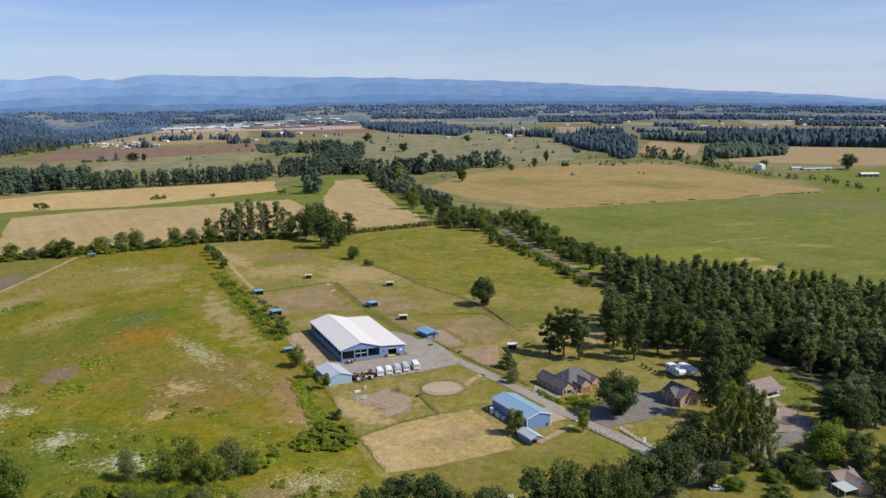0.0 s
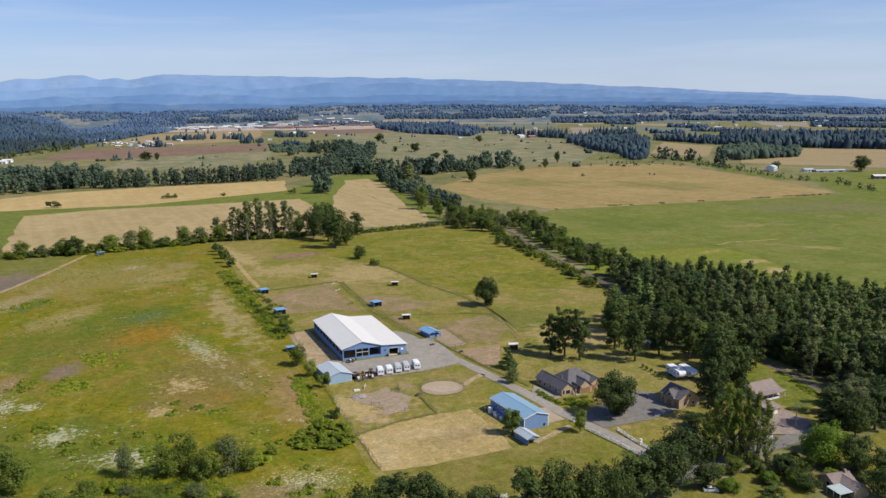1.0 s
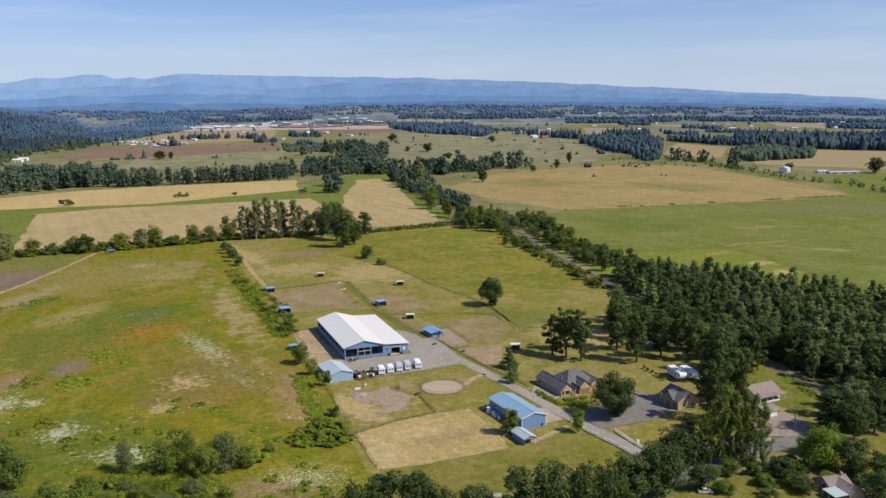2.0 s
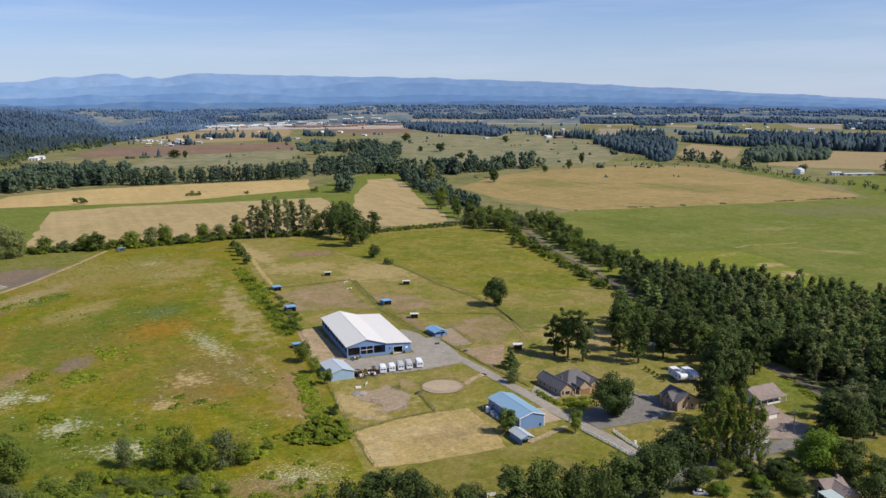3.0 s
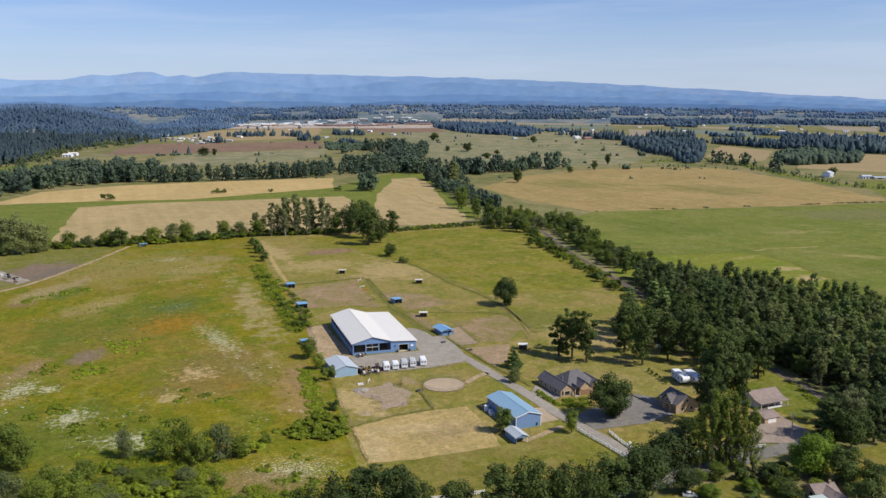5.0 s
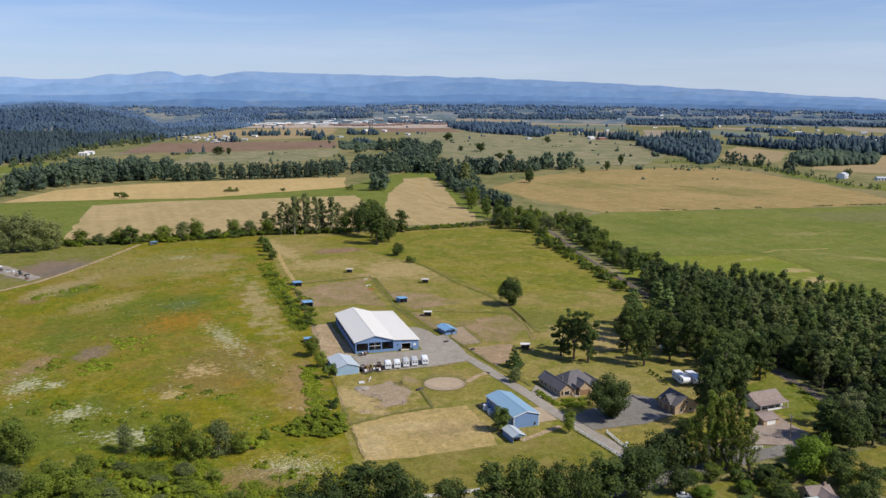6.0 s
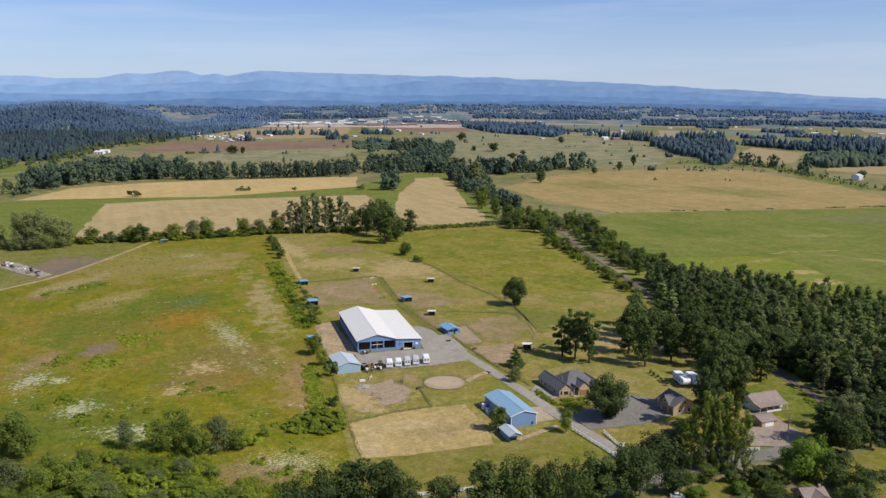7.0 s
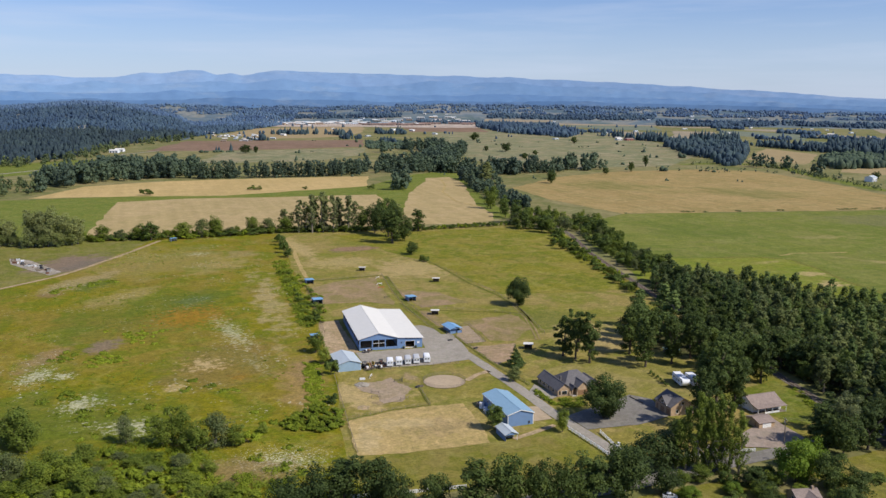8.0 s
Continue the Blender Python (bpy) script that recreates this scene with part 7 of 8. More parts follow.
def round_pen(x, y, r):
    p = thing("round_pen", x, y, 0, 0, "round training pen of metal panels on pale sand", "pen")
    n = 24
    half = r * math.sin(math.pi / n)
    shapes = {}
    for name, a, b in (("rail", (-half, 0, 0), (half, 0, 0)), ("post", (0, 0, 0), (0, 0, 1.65))):
        bm = bmesh.new()
        tube(bm, a, b, 0.035, 0.035, 5)
        me = bpy.data.meshes.new(name)
        bm.to_mesh(me)
        bm.free()
        me.materials.append(WOOD_GREY)
        shapes[name] = me

    def piece(name, m):
        ob = new(name, shapes[name])
        ob.parent = p
        ob.matrix_local = m

    rr = r * math.cos(math.pi / n)
    for i in range(n):
        t0, t1 = 2 * math.pi * (i + 0.5) / n, 2 * math.pi * i / n
        for z in (0.45, 0.95, 1.45):
            piece("rail", pose(rr * math.cos(t0), rr * math.sin(t0), z, 0, 0, math.degrees(t0) + 90))
        piece("post", pose(rr * math.cos(t0), rr * math.sin(t0), 0))
        piece("post", pose(r * math.cos(t1), r * math.sin(t1), 0))


sheet("arena_sand", [(23.3 + 8.9 * math.cos(a * math.pi / 12), -60.2 + 8.9 * math.sin(a * math.pi / 12)) for a in range(24)], 4, SAND, "pale sand floor of the round pen", 0.15, 3, "sand")
round_pen(23.3, -60.2, 9.2)


def fence(name, line, mat, rails, post_h, label, gap=4.0, thick=0.13, group="paddock fences", board=0.05):
    """Posts along a line with rails between them; every post and rail is a part."""
    x0, y0 = line[0]
    f = thing(name, x0, y0, 0, 0, label, "fence", group)
    bm = boxes((-thick / 2, -thick / 2, 0, thick / 2, thick / 2, post_h))
    pm = bpy.data.meshes.new("post")
    bm.to_mesh(pm)
    bm.free()
    pm.materials.append(mat)
    for (ax, ay), (bx, by) in zip(line, line[1:]):
        d = math.hypot(bx - ax, by - ay)
        n = max(1, round(d / gap))
        for i in range(n + 1):
            ob = new("post", pm)
            ob.parent = f
            ob.matrix_local = pose(ax - x0 + (bx - ax) * i / n, ay - y0 + (by - ay) * i / n, 0, 0, 0, 0)
        u = Vector((bx - ax, by - ay)) / d
        for z in rails:
            rb = bmesh.new()
            s = thick * 0.28
            o = [(-u.y * s, u.x * s), (u.y * s, -u.x * s)]
            vs = []
            for px, py in ((ax - x0, ay - y0), (bx - x0, by - y0)):
                for q in o:
                    for zz in (z - board / 2, z + board / 2):
                        vs.append(rb.verts.new((px + q[0], py + q[1], zz)))
            for idx in ((0, 1, 3, 2), (4, 6, 7, 5), (0, 4, 5, 1), (2, 3, 7, 6), (1, 5, 7, 3), (0, 2, 6, 4)):
                rb.faces.new([vs[k] for k in idx])
            part("rail", rb, mat, f)


WF = "weathered post and rail paddock fence"
fence("paddock_fence", [(-10, 32), (-1, 124), (4, 165)], WOOD_GREY, (0.6, 1.2), 1.5, WF, 6)
fence("paddock_fence", [(58.8, 155.4), (54.2, 118), (49.6, 72.8), (49.7, 24.4), (50.2, 0.5)], WOOD_GREY, (0.6, 1.2), 1.4, WF, 5, 0.12)
fence("paddock_fence", [(56.4, 162.1), (50.2, 119.2), (44.8, 67.3), (45.3, 20.4)], WOOD_GREY, (0.6, 1.2), 1.4, WF, 5, 0.12)
fence("paddock_fence", [(52, 4), (53, -40), (56, -76)], WOOD_GREY, (0.6, 1.2), 1.4, WF, 4, 0.12)
fence("paddock_fence", [(88, 215), (104, 186), (107, 130), (110, 84), (105, 31), (98, -5)], WOOD_GREY, (0.7, 1.3), 1.4, WF, 6)
fence("paddock_fence", [(-19.9, -37.6), (-26.3, -90), (-7, -85.6), (8.6, -84.8), (10.7, -66)], WOOD_GREY, (0.6, 1.2), 1.4, WF, 5)
fence("paddock_fence", [(-26.5, -91), (-29.8, -121)], WOOD_GREY, (0.6, 1.2), 1.4, WF, 5)
fence("paddock_fence", [(38, -38), (10, -37), (-6, -36)], WOOD_GREY, (0.6, 1.2), 1.4, WF, 4)
fence("paddock_fence", [(52.4, -9.8), (63, -9.4), (66.6, 22), (57.5, 24)], WOOD_GREY, (0.6, 1.2), 1.4, WF, 4)
fence("paddock_fence", [(-2, 158), (21, 159), (42, 161), (56, 162)], WOOD_GREY, (0.6, 1.2), 1.4, WF, 6)
fence("paddock_fence", [(50, 70), (84, 50), (104, 31)], WOOD_GREY, (0.6, 1.2), 1.4, WF, 5)
WHF = "white painted board fence"
fence("board_fence", [(49, -125.5), (50.7, -144.3), (51, -153)], TRIM_WHITE, (0.4, 0.8, 1.2), 1.4, WHF, 2.5, 0.22, "white fences along the driveway", 0.16)
fence("board_fence", [(58.4, -132), (57.1, -143.5), (57, -154)], TRIM_WHITE, (0.4, 0.8, 1.2), 1.4, WHF, 2.5, 0.22, "white fences along the driveway", 0.16)
fence("board_fence", [(-40, -153), (-25, -155.5), (-4, -158)], TRIM_WHITE, (0.4, 0.8, 1.2), 1.4, WHF, 2.5, 0.22, "white fences along the driveway", 0.16)
fence("board_fence", [(70, -160), (80, -161), (90, -161.5), (101, -164)], TRIM_WHITE, (0.4, 0.8, 1.2), 1.4, WHF, 2.5, 0.22, "white fences along the driveway", 0.16)
for gx, gy in ((49.6, -117.2), (58.3, -145.0)):
    p = thing("gate_pillar", gx, gy, 0, 0, "white gate pillar with a cap beside the drive", "pillar", "gate pillars")
    part("shaft", boxes((-0.3, -0.3, 0, 0.3, 0.3, 1.5)), TRIM_WHITE, p)
    part("cap", boxes((-0.4, -0.4, 1.5, 0.4, 0.4, 1.65)), SIDING_WHITE, p)

rails = thing("railway_track", 0, 0, 0.08, 0, "rusty railway track on brown ballast", "railway", "", "structure")
for (ax, ay), (bx, by) in (((264, 283), (235, 193)), ((235, 193), (199, 42)), ((199, 42), (164, -111)), ((164, -111), (152, -165))):
    d = Vector((bx - ax, by - ay)).normalized()
    for s in (-0.72, 0.72):
        bm = bmesh.new()
        tube(bm, (ax - d.y * s, ay + d.x * s, 0.22), (bx - d.y * s, by + d.x * s, 0.22), 0.08, 0.08, 4)
        part("rail", bm, RUST, rails)
tie = boxes((-1.3, -0.13, 0.0, 1.3, 0.13, 0.16))
tie_mesh = bpy.data.meshes.new("sleeper")
tie.to_mesh(tie_mesh)
tie.free()
tie_mesh.materials.append(plain_mat("weathered_sleepers", (0.21, 0.165, 0.135), 0.9, 0.3, 2.0))
for i in range(230):
    y = 280 - i * 1.1
    x = 235 + (y - 193) * (29 / 90) if y > 193 else 199 + (y - 42) * (36 / 151)
    ob = new("sleeper", tie_mesh)
    ob.parent = rails
    ob.matrix_local = pose(x, y, 0.02, 0, 0, -15)


def utility_pole(x, y, h, rz):
    p = thing("utility_pole", x, y, 0, rz, "tall brown wooden utility pole with a crossarm", "pole", "utility poles")
    bm = bmesh.new()
    tube(bm, (0, 0, -0.3), (0, 0, h), 0.2, 0.13, 8)
    part("shaft", bm, WOOD_GREY, p)
    part("crossarm", boxes((-1.3, -0.07, h - 0.8, 1.3, 0.07, h - 0.62)), WOOD_GREY, p)
    for xx in (-1.2, -0.4, 0.4, 1.2):
        bm = bmesh.new()
        tube(bm, (xx, 0, h - 0.62), (xx, 0, h - 0.4), 0.06, 0.05, 6)
        part("insulator", bm, SIDING_WHITE, p)
    bm = bmesh.new()
    tube(bm, (0.3, 0, h - 2.0), (0.3, 0, h - 1.2), 0.22, 0.22, 10)
    part("transformer", bm, TRAILER_GREY, p)


POLES = ((116.0, -161.0, 9.5, 80), (166.0, -170.0, 10.0, 80))
for p in POLES:
    utility_pole(*p)
w = thing("power_lines", 116, -161, 8.9, 0, "thin dark power lines between poles", "cable")
for off in (-1.2, -0.4, 0.4, 1.2):
    bm = bmesh.new()
    last = None
    for i in range(13):
        f = i / 12
        q = (50.0 * f, -9.0 * f + off, 0.25 + 0.5 * f - 1.6 * 4 * f * (1 - f))
        if last:
            tube(bm, last, q, 0.025, 0.025, 4)
        last = q
    part("wire", bm, DARK_METAL, w)


def heap(x, y, r, h, mat, label, seed):
    rng = np.random.default_rng(seed)
    bm = bmesh.new()
    rows, cols = 7, 18
    ring = []
    for k in range(rows):
        f = k / (rows - 1)
        ring.append([bm.verts.new((r * (1 - f) * math.cos(t) * (1 + 0.15 * rng.normal()), r * (1 - f) * math.sin(t) * (1 + 0.15 * rng.normal()), h * f ** 0.8 * (1 + 0.1 * rng.normal())))
                     for t in (2 * math.pi * i / cols for i in range(cols))])
    for k in range(rows - 1):
        for i in range(cols):
            j = (i + 1) % cols
            bm.faces.new((ring[k][i], ring[k][j], ring[k + 1][j], ring[k + 1][i]))
    me = bpy.data.meshes.new("heap")
    bm.to_mesh(me)
    bm.free()
    me.materials.append(mat)
    ob = new("spoil_heap", me)
    ob.location = (x, y, 0.0)
    tagged(ob, label, "heap")


heap(-11.2, -53.0, 3.4, 1.1, GRAVEL, "low heap of grey gravel in the paddock", 3)
heap(-17.3, -79.5, 2.6, 0.5, DIRT, "low heap of brush and earth in the paddock", 8)


def jump(x, y, rz, mat, label):
    j = thing("jump_obstacle", x, y, 0.16, rz, label, "obstacle", "riding obstacles")
    for xx in (-1.8, 1.7):
        part("stand", boxes((xx, -0.3, 0, xx + 0.12, 0.3, 0.1), (xx, -0.06, 0.1, xx + 0.12, 0.06, 1.3)), mat, j)
    bm = bmesh.new()
    tube(bm, (-1.7, 0, 0.6), (1.7, 0, 0.6), 0.07, 0.07, 6)
    tube(bm, (-1.7, 0, 1.0), (1.7, 0, 1.0), 0.07, 0.07, 6)
    part("pole", bm, mat, j)


beam = thing("timber_beam", 89.5, -106.5, 0.1, 97, "dark timber beam lying at the edge of the lawn", "timber")
part("log", boxes((-4.2, -0.2, 0, 4.2, 0.2, 0.5)), WOOD_GREY, beam)
part("block", boxes((3.4, -0.5, 0, 4.3, -0.21, 0.7)), WOOD_GREY, beam)
jump(6.6, -52.4, 70, DARK_METAL, "dark wooden jump in the paddock")
jump(4.4, -54.4, -20, DARK_METAL, "dark wooden jump in the paddock")
jump(-8.8, -65.2, -40, WOOD_GREY, "dark wooden jump in the paddock")
jump(-10.0, -70.8, -30, WOOD_GREY, "dark wooden jump in the paddock")
jump(0.6, -76, 10, WOOD_GREY, "dark wooden jump in the paddock")
jump(-5.2, -44.5, 60, TRIM_WHITE, "white jump stand near the trailers")
jump(47.0, 134.0, 20, TRIM_WHITE, "white painted jump in the far paddock")
jump(45.4, 123.3, -10, RED, "red painted jump in the far paddock")
jump(51.0, 153.5, 40, TRIM_WHITE, "white painted jump in the far paddock")
jump(41.6, 97.0, 15, DARK_METAL, "dark jump in the far paddock")


def trough(x, y, rz, mat, label):
    t = thing("water_trough", x, y, 0, rz, label, "trough", "troughs and tubs")
    part("tank", boxes((-1.2, -0.5, 0.0, 1.2, -0.4, 0.7), (-1.2, 0.4, 0, 1.2, 0.5, 0.7), (-1.2, -0.4, 0, -1.1, 0.4, 0.7), (1.1, -0.4, 0, 1.2, 0.4, 0.7), (-1.1, -0.4, 0.05, 1.1, 0.4, 0.15)), mat, t)


trough(-9.4, -46.2, -10, SIDING_WHITE, "white water trough beside the gravel heap")
trough(10.2, -63.4, 35, DARK_METAL, "dark tub beside the round pen")
trough(11.6, -63.0, -15, WOOD_GREY, "dark tub beside the round pen")
trough(47.0, -2.0, 10, DARK_METAL, "dark trough by the drive fence")
trough(54.0, -19.0, 30, DARK_METAL, "dark trough by the drive fence")

# stored things on the bare pad beside the track
pad_rng = random.Random(12)
for i in range(36):
    f = i / 35
    x, y = -188 + 32 * f + pad_rng.uniform(-5, 3), 298 - 58 * f + pad_rng.uniform(-4, 4)
    s = thing("storage_crate", x, y, 0.12, pad_rng.uniform(0, 90), "old crates and scrap strewn over the bare pad", "crate", "stored crates on the pad")
    w_, d_, h_ = pad_rng.uniform(0.3, 1.4), pad_rng.uniform(0.4, 1.5), pad_rng.uniform(0.4, 1.5)
    m = pad_rng.choice([SIDING_WHITE, TRAILER_GREY, WOOD_GREY, RUST, DARK_METAL, CONCRETE])
    part("crate_body", boxes((-w_, -d_, 0.12, w_, d_, h_)), m, s)
    part("lid", boxes((-w_ - 0.06, -d_ - 0.06, h_, w_ + 0.06, d_ + 0.06, h_ + 0.1)), m, s)
    part("pallet", boxes((-w_, -d_, 0, w_, -d_ + 0.15, 0.12), (-w_, d_ - 0.15, 0, w_, d_, 0.12)), WOOD_GREY, s)


# ---- the far plain ----
def at(az, d):
    return CX + d * math.sin(radians(az)), CY + d * math.cos(radians(az))


def bearings(*corners):
    """A plot from corners given as bearing and distance."""
    return [at(a, d) for a, d in corners]


def far_sheet(name, poly, level, mat, label):
    """A far field that follows the far land, which is raised to fit the camera's view."""
    ob = sheet(name, poly, level, mat, label, 12, 80)
    for v in ob.data.vertices:
        up = rise(v.co.x, v.co.y)
        v.co.z += up + (0.5 if up > 0 else 0.0)


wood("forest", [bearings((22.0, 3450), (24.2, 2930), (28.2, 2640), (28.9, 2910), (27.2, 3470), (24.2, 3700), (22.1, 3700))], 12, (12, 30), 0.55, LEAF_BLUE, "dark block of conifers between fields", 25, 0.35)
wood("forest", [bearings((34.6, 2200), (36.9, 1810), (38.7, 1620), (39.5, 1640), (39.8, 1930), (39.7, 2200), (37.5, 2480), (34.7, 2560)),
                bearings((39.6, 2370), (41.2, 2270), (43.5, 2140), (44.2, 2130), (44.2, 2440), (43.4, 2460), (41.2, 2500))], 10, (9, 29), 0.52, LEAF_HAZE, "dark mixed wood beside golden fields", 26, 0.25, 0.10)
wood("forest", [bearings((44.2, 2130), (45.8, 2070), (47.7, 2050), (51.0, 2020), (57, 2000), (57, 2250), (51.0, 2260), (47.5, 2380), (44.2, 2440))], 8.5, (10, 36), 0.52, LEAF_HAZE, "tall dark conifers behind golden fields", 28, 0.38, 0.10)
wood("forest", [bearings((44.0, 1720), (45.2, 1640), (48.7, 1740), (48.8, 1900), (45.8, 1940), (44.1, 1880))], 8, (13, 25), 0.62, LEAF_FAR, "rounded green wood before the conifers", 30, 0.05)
belts = [bearings((33.7, 3900), (35.3, 3830), (38.2, 3860), (41.1, 3990), (41.1, 4130), (33.7, 4070)), bearings((37.2, 3640), (39.1, 3560), (39.0, 3700), (37.2, 3740)),
         bearings((41.1, 3270), (43.5, 3090), (43.5, 3250), (41.1, 3400)), bearings((41.3, 4000), (46.2, 3930), (46.2, 4080), (41.3, 4150)), bearings((46.2, 3950), (58, 3820), (58, 3970), (46.2, 4080)),
         bearings((49.6, 3280), (58, 3110), (58, 3400), (49.6, 3570)), bearings((22.7, 4100), (28.0, 4080), (33.5, 4100), (33.5, 4230), (22.7, 4220)), bearings((18.0, 3900), (22.4, 3870), (22.4, 3960), (18.0, 3980)),
         bearings((9.0, 4080), (17.0, 4130), (17.0, 4230), (9.0, 4180)), bearings((42.5, 2900), (47.0, 2750), (47.0, 2830), (42.5, 2980)), bearings((47.0, 2690), (58, 2600), (58, 2720), (47.0, 2800)),
         bearings((28.7, 3060), (31.0, 3000), (31.0, 3060), (28.7, 3130)), bearings((39.9, 2740), (42.0, 2680), (42.0, 2740), (39.9, 2800))]
rim = []
plot_rng = random.Random(77)
for d in (4240, 4310, 4380, 4440, 4480):
    az = -12.0
    while az < 58:
        wide = plot_rng.uniform(1.2, 5.0)
        rim.append(bearings(*[(az + wide * i / 4, d + 14 * math.sin(az + i)) for i in range(5)], *[(az + wide * i / 4, d + 50) for i in (4, 3, 2, 1, 0)]))
        az += wide + plot_rng.uniform(0.2, 1.8)
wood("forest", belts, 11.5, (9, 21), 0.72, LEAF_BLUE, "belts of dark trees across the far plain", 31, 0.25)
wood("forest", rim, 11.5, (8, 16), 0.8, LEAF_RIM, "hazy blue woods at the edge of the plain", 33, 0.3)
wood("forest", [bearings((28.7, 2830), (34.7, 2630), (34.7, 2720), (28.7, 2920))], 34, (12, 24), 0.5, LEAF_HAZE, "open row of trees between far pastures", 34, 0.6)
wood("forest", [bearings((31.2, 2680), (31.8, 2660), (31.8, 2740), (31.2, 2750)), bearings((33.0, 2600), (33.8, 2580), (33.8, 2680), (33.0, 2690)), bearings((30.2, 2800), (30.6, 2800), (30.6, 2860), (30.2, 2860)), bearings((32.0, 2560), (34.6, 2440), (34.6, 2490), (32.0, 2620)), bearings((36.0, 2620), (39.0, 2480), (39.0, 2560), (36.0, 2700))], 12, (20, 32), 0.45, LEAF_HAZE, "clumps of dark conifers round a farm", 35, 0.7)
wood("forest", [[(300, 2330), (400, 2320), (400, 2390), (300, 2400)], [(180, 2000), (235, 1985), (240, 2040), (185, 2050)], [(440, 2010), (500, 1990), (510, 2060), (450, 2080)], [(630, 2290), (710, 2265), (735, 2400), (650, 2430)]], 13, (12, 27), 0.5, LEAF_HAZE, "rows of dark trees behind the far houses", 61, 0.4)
wood("orchard", [[(401, 1557), (490, 1510), (600, 1850), (480, 1880)]], 9.5, (6, 9), 0.9, LEAF_FAR, "dark green orchard block in the far fields", 62, 0.0)
wood("hedge", [[(24, 1506), (94, 1520), (96, 1532), (24, 1518)]], 6.5, (5, 8), 0.9, LEAF_FAR, "dark hedge between far fields", 63, 0.1)
belt("tree_belt", [[(470, 1440), (540, 1420), (565, 1520), (490, 1545)], [(395, 1400), (412, 1398), (416, 1440), (398, 1442)], [(930, 855), (952, 820), (962, 835), (940, 872)]], 13, (14, 30), 0.62, LEAF_FAR, "clump of big trees beside the orchard", 64)
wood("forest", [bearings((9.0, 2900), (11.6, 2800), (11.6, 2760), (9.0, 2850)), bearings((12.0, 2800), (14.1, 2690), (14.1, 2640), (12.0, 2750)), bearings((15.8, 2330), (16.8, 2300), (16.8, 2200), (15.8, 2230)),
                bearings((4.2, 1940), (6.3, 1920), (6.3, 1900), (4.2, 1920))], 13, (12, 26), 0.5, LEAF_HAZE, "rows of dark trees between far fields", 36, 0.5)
belt("tree_belt", [bearings((40.2, 1640), (40.9, 1640), (40.9, 1670), (40.2, 1670)), bearings((41.2, 1640), (42.4, 1600), (42.4, 1640), (41.2, 1680)), bearings((42.6, 1560), (44.4, 1500), (44.4, 1540), (42.6, 1590))], 15, (12, 26), 0.6, LEAF_FAR, "clumps of green trees beside a golden field", 37, 16, 60)
# Both far field colours carry a grey tint for the haze.
FAR_TAN = field_mat("hazed_far_stubble", (0.315, 0.252, 0.178), (0.29, 0.235, 0.165), (0.23, 0.212, 0.15), 0.006, 0.02, 0.15, grain=0.3, mottle=0.2)
FAR_GREEN = field_mat("hazed_far_grass", (0.138, 0.170, 0.120), (0.160, 0.180, 0.126), (0.205, 0.198, 0.142), 0.006, 0.02, 0.15, grain=0.3, mottle=0.2)
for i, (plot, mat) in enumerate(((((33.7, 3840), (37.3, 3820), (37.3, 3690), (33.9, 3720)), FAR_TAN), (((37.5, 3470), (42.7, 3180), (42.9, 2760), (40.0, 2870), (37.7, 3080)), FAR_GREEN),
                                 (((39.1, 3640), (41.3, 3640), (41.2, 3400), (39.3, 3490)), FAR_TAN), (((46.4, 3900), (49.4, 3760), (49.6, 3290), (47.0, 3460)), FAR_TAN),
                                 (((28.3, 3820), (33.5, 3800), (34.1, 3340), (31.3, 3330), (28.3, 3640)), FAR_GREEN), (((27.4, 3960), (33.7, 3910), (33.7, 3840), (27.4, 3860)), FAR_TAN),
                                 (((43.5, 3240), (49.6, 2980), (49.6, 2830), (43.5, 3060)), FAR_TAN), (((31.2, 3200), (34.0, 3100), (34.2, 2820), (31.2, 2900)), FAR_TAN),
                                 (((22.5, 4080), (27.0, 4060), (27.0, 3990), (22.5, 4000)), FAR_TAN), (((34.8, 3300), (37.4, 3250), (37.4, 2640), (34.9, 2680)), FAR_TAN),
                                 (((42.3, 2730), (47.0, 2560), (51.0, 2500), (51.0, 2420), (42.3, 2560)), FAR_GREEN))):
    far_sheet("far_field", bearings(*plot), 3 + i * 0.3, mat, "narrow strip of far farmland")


def dots(name, n, az, dist, hs, slim, mat, label, seed):
    """Single trees dotted over the plain."""
    rng = random.Random(seed)
    polys = []
    for _ in range(n):
        x, y = at(rng.uniform(*az), rng.uniform(*dist))
        polys.append([(x - 9, y - 9), (x + 9, y - 9), (x + 9, y + 9), (x - 9, y + 9)])
    wood(name, polys, 11, hs, slim, mat, label, seed, 0.3)


dots("scattered_trees", 26, (10, 36), (1350, 2500), (6, 13), 0.8, LEAF_FAR, "single trees dotted over the fields", 51)
dots("scattered_shrubs", 70, (10, 40), (1250, 2600), (2.5, 6), 1.1, LEAF_FAR, "low shrubs dotted over the dry fields", 53)
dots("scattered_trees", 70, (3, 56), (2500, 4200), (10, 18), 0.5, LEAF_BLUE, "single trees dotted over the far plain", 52)
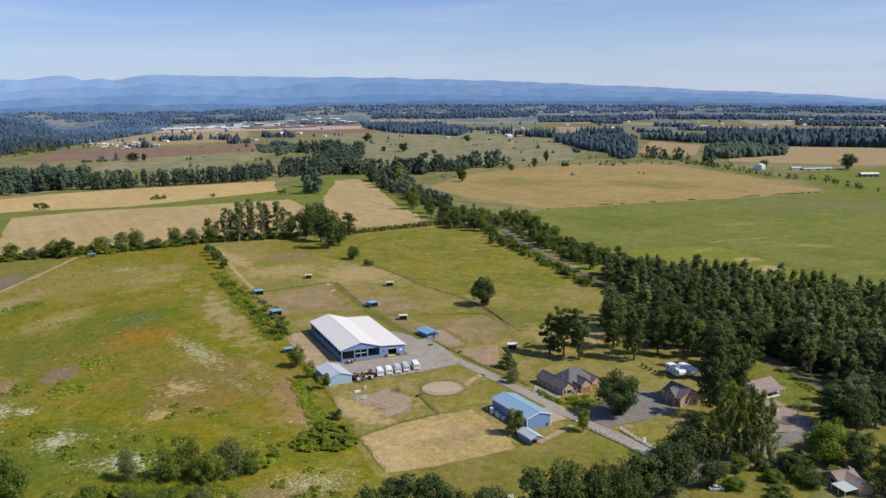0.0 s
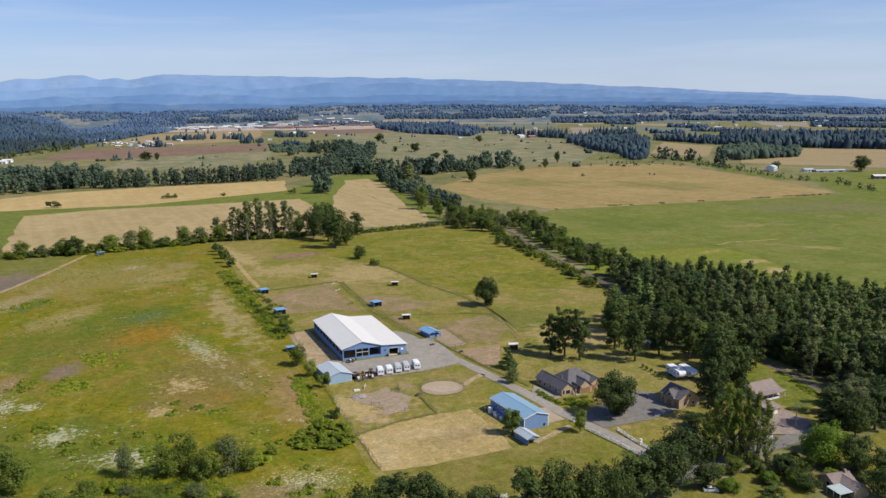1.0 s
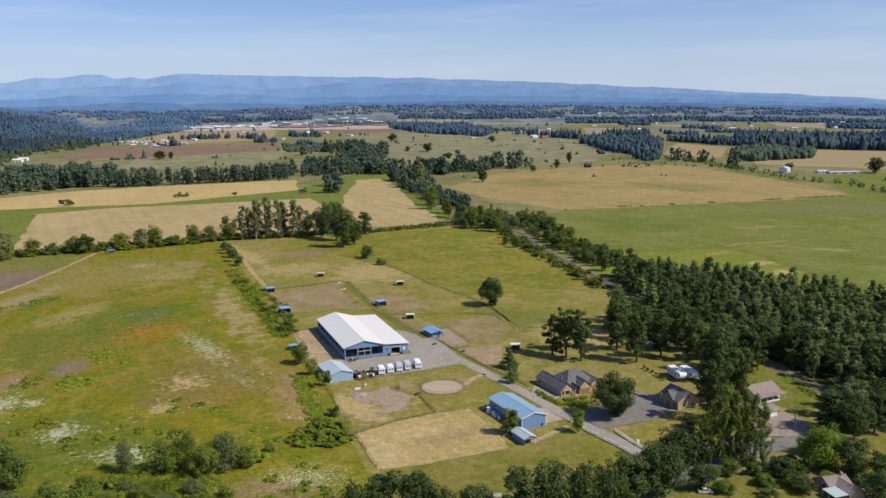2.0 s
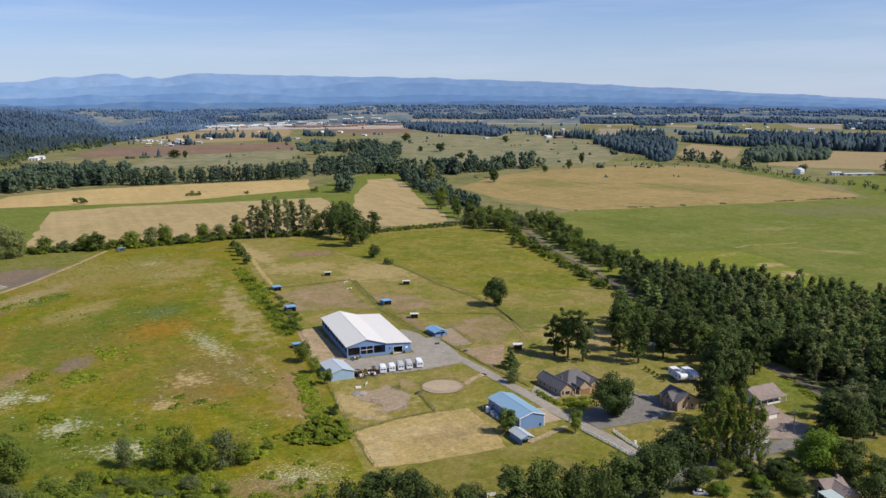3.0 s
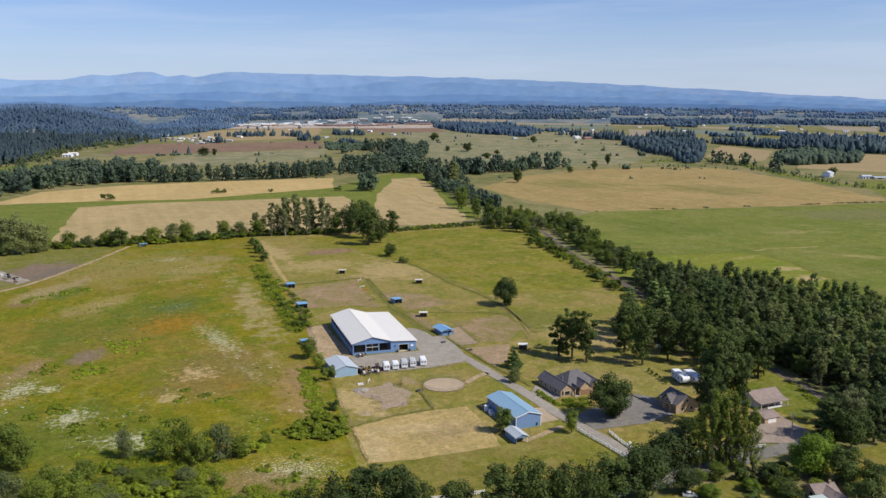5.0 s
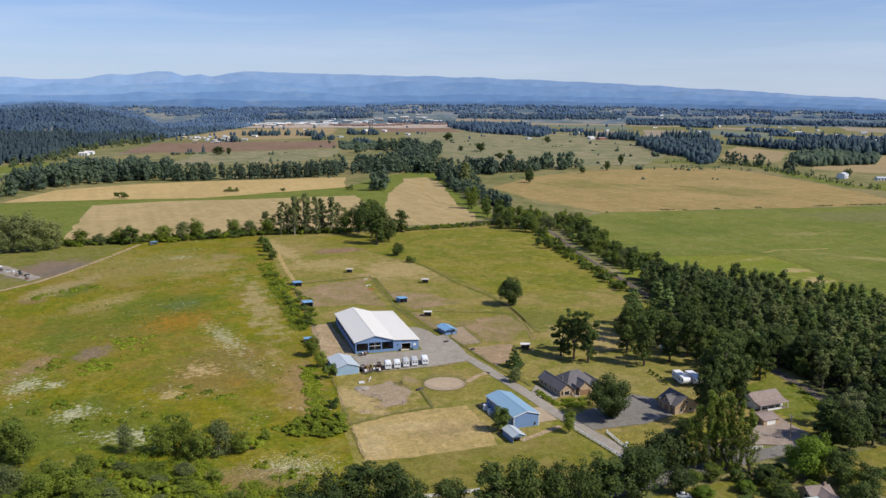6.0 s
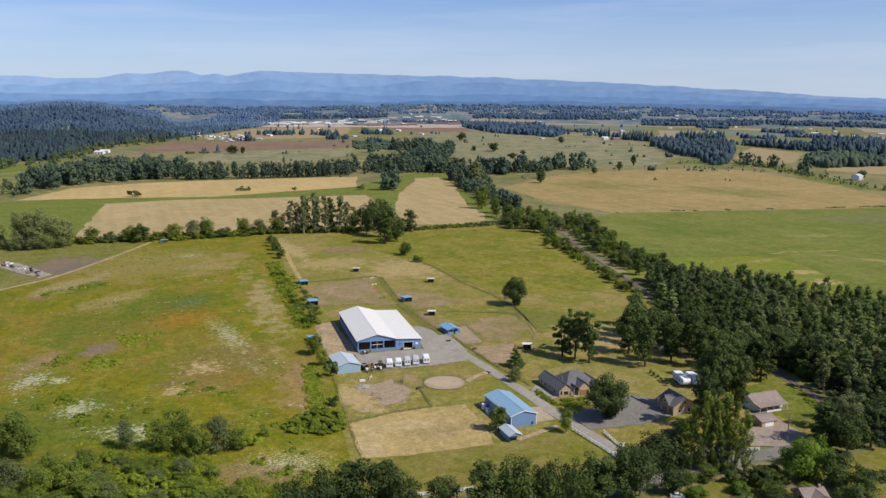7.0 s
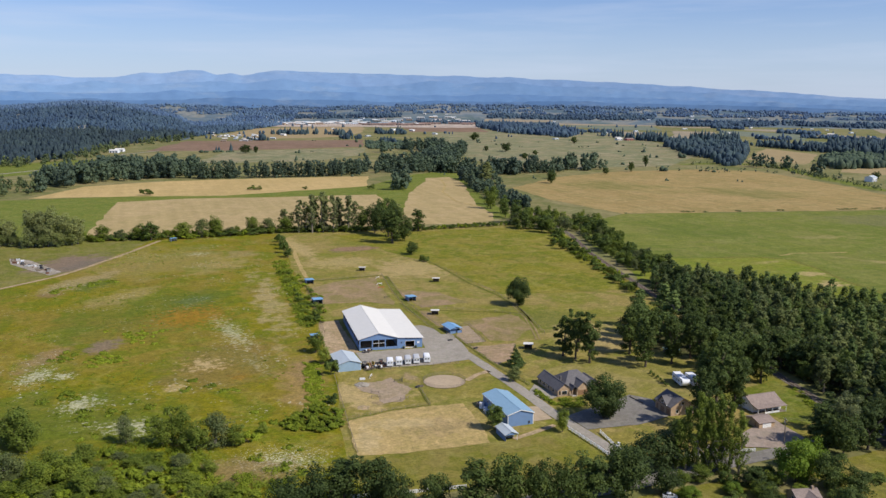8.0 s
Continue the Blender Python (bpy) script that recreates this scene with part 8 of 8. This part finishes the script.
for i, (x, y, h, w_) in enumerate(((486, 765, 16, 14), (604, 808, 12, 10), (784, 1842, 26, 26), (678, 1378, 22, 26), (619, 1149, 14, 16), (989, 1638, 20, 20), (668, 838, 18, 12), (752, 925, 22, 12), (455, 703, 18, 15), (114, 1471, 20, 26), (135, 1465, 17, 12), (1028, 512, 26, 30), (945, 600, 15, 14),
                                    (640, 1400, 14, 12), (690, 1250, 12, 12), (-94, 707, 11, 13), (-88, 706, 7, 10), (39, 735, 7, 13), (48, 735, 6, 11), (105, 722, 5, 9), (190, 700, 8, 12))):
    plant('oak' if h > 11 else 'bush', x, y, h, w_, "field trees", "dark green tree standing alone in far fields" if h > 11 else "dark bush standing alone in a hay field")


def far_building(x, y, w, d, h, rz, roof, wall, label, name="farm_building", category="building"):
    b = thing(name, x, y, rise(x, y), rz, label, category, "far buildings on the plain")
    gable_walls(b, -w / 2, w / 2, -d / 2, d / 2, h * 0.7, h, 'x', wall, 0.3)
    gable_roof(b, -w / 2, w / 2, -d / 2, d / 2, h * 0.72, h, 'x', roof, 0.6, 0.25)
    for k in range(3):
        c = -w / 2 + w * (k + 0.5) / 3
        panel_door(b, 'y', -d / 2, c - w * 0.07, c + w * 0.07, h * 0.45, -1, DARK_METAL, "doorway", 1)


far_building(927, 592, 15, 12, 9.0, 22, ROOF_GREY, SIDING_WHITE, "tall white gabled barn beside a dark tree", "white_barn", "barn")
far_building(985, 533, 46, 9, 3.4, -22, ROOF_GREY, TRAILER_GREY, "long low pale greenhouse range", "greenhouse")
far_building(960, 552, 14, 10, 5, -22, ROOF_GREY, SIDING_WHITE, "small grey-roofed farm shed")
far_building(951, 420, 24, 12, 6, -30, ROOF_WHITE, WOOD_GREY, "dark farm shed with a pale roof")
for bx, by in ((96, 2500), (118, 2450), (-98, 1990), (-150, 1560), (-140, 1600)):
    far_building(bx, by, 18, 12, 7, -20, ROOF_WHITE, SIDING_WHITE, "white house at the edge of the far forest", "far_house", "house")
far_building(1230, 1760, 26, 14, 7, 10, SHINGLE_BROWN, BARN_RED, "dull red farm building among far trees")
far_building(1205, 1775, 18, 12, 7, 10, ROOF_WHITE, SIDING_WHITE, "white farmhouse among far trees")
b_rng = random.Random(90)
for i in range(130):
    f = b_rng.random() ** 1.5
    x, y = 440 + 900 * f + b_rng.uniform(-40, 40), 3270 + 60 * f + 220 * b_rng.random()
    far_building(x, y, b_rng.uniform(12, 40), b_rng.uniform(9, 16), b_rng.uniform(5, 9), b_rng.uniform(-35, -5), b_rng.choice([ROOF_WHITE, ROOF_WHITE, ROOF_GREY, SHINGLE_BROWN]),
                 b_rng.choice([SIDING_WHITE, TRAILER_GREY, SIDING_TAN]), "pale industrial shed in the distant mill yard", "mill_shed")
for i in range(22):
    x, y = b_rng.uniform(800, 1320), b_rng.uniform(3120, 3330)
    far_building(x, y, b_rng.uniform(40, 90), b_rng.uniform(10, 18), b_rng.uniform(5, 8), b_rng.uniform(-35, -5), LOGS, LOGS, "long reddish stack of logs in the mill yard", "log_stack", "log stack")
for i in range(34):
    x, y = b_rng.uniform(95, 260), b_rng.uniform(1930, 2340)
    far_building(x, y, b_rng.uniform(7, 15), b_rng.uniform(6, 10), b_rng.uniform(3.5, 5.5), b_rng.uniform(-60, 30), b_rng.choice([ROOF_WHITE, ROOF_GREY, SHINGLE, SHINGLE_BROWN]), b_rng.choice([SIDING_WHITE, SIDING_TAN, TRAILER_GREY]),
                 "small house at the edge of the far fields", "far_house", "house")
for i in range(60):
    x, y = at(b_rng.uniform(8, 55), b_rng.uniform(2500, 4400))
    far_building(x, y, b_rng.uniform(9, 22), b_rng.uniform(8, 12), b_rng.uniform(4, 7), b_rng.uniform(-60, 30), b_rng.choice([ROOF_WHITE, ROOF_WHITE, ROOF_GREY]), SIDING_WHITE,
                 "pale farm roof between far trees", "far_house", "house")
sheet("mill_yard", bearings((8.3, 3460), (8.5, 3860), (14, 3880), (22, 3860), (25, 3650), (23, 3430), (19, 3380), (14, 3480)), 12, field_mat("mill_yard_dirt", (0.46, 0.39, 0.34), (0.40, 0.31, 0.26), (0.29, 0.20, 0.16), 0.008, 0.03, 0.2),
      "pale bare ground of the distant mill yard", 15, 90, "yard")
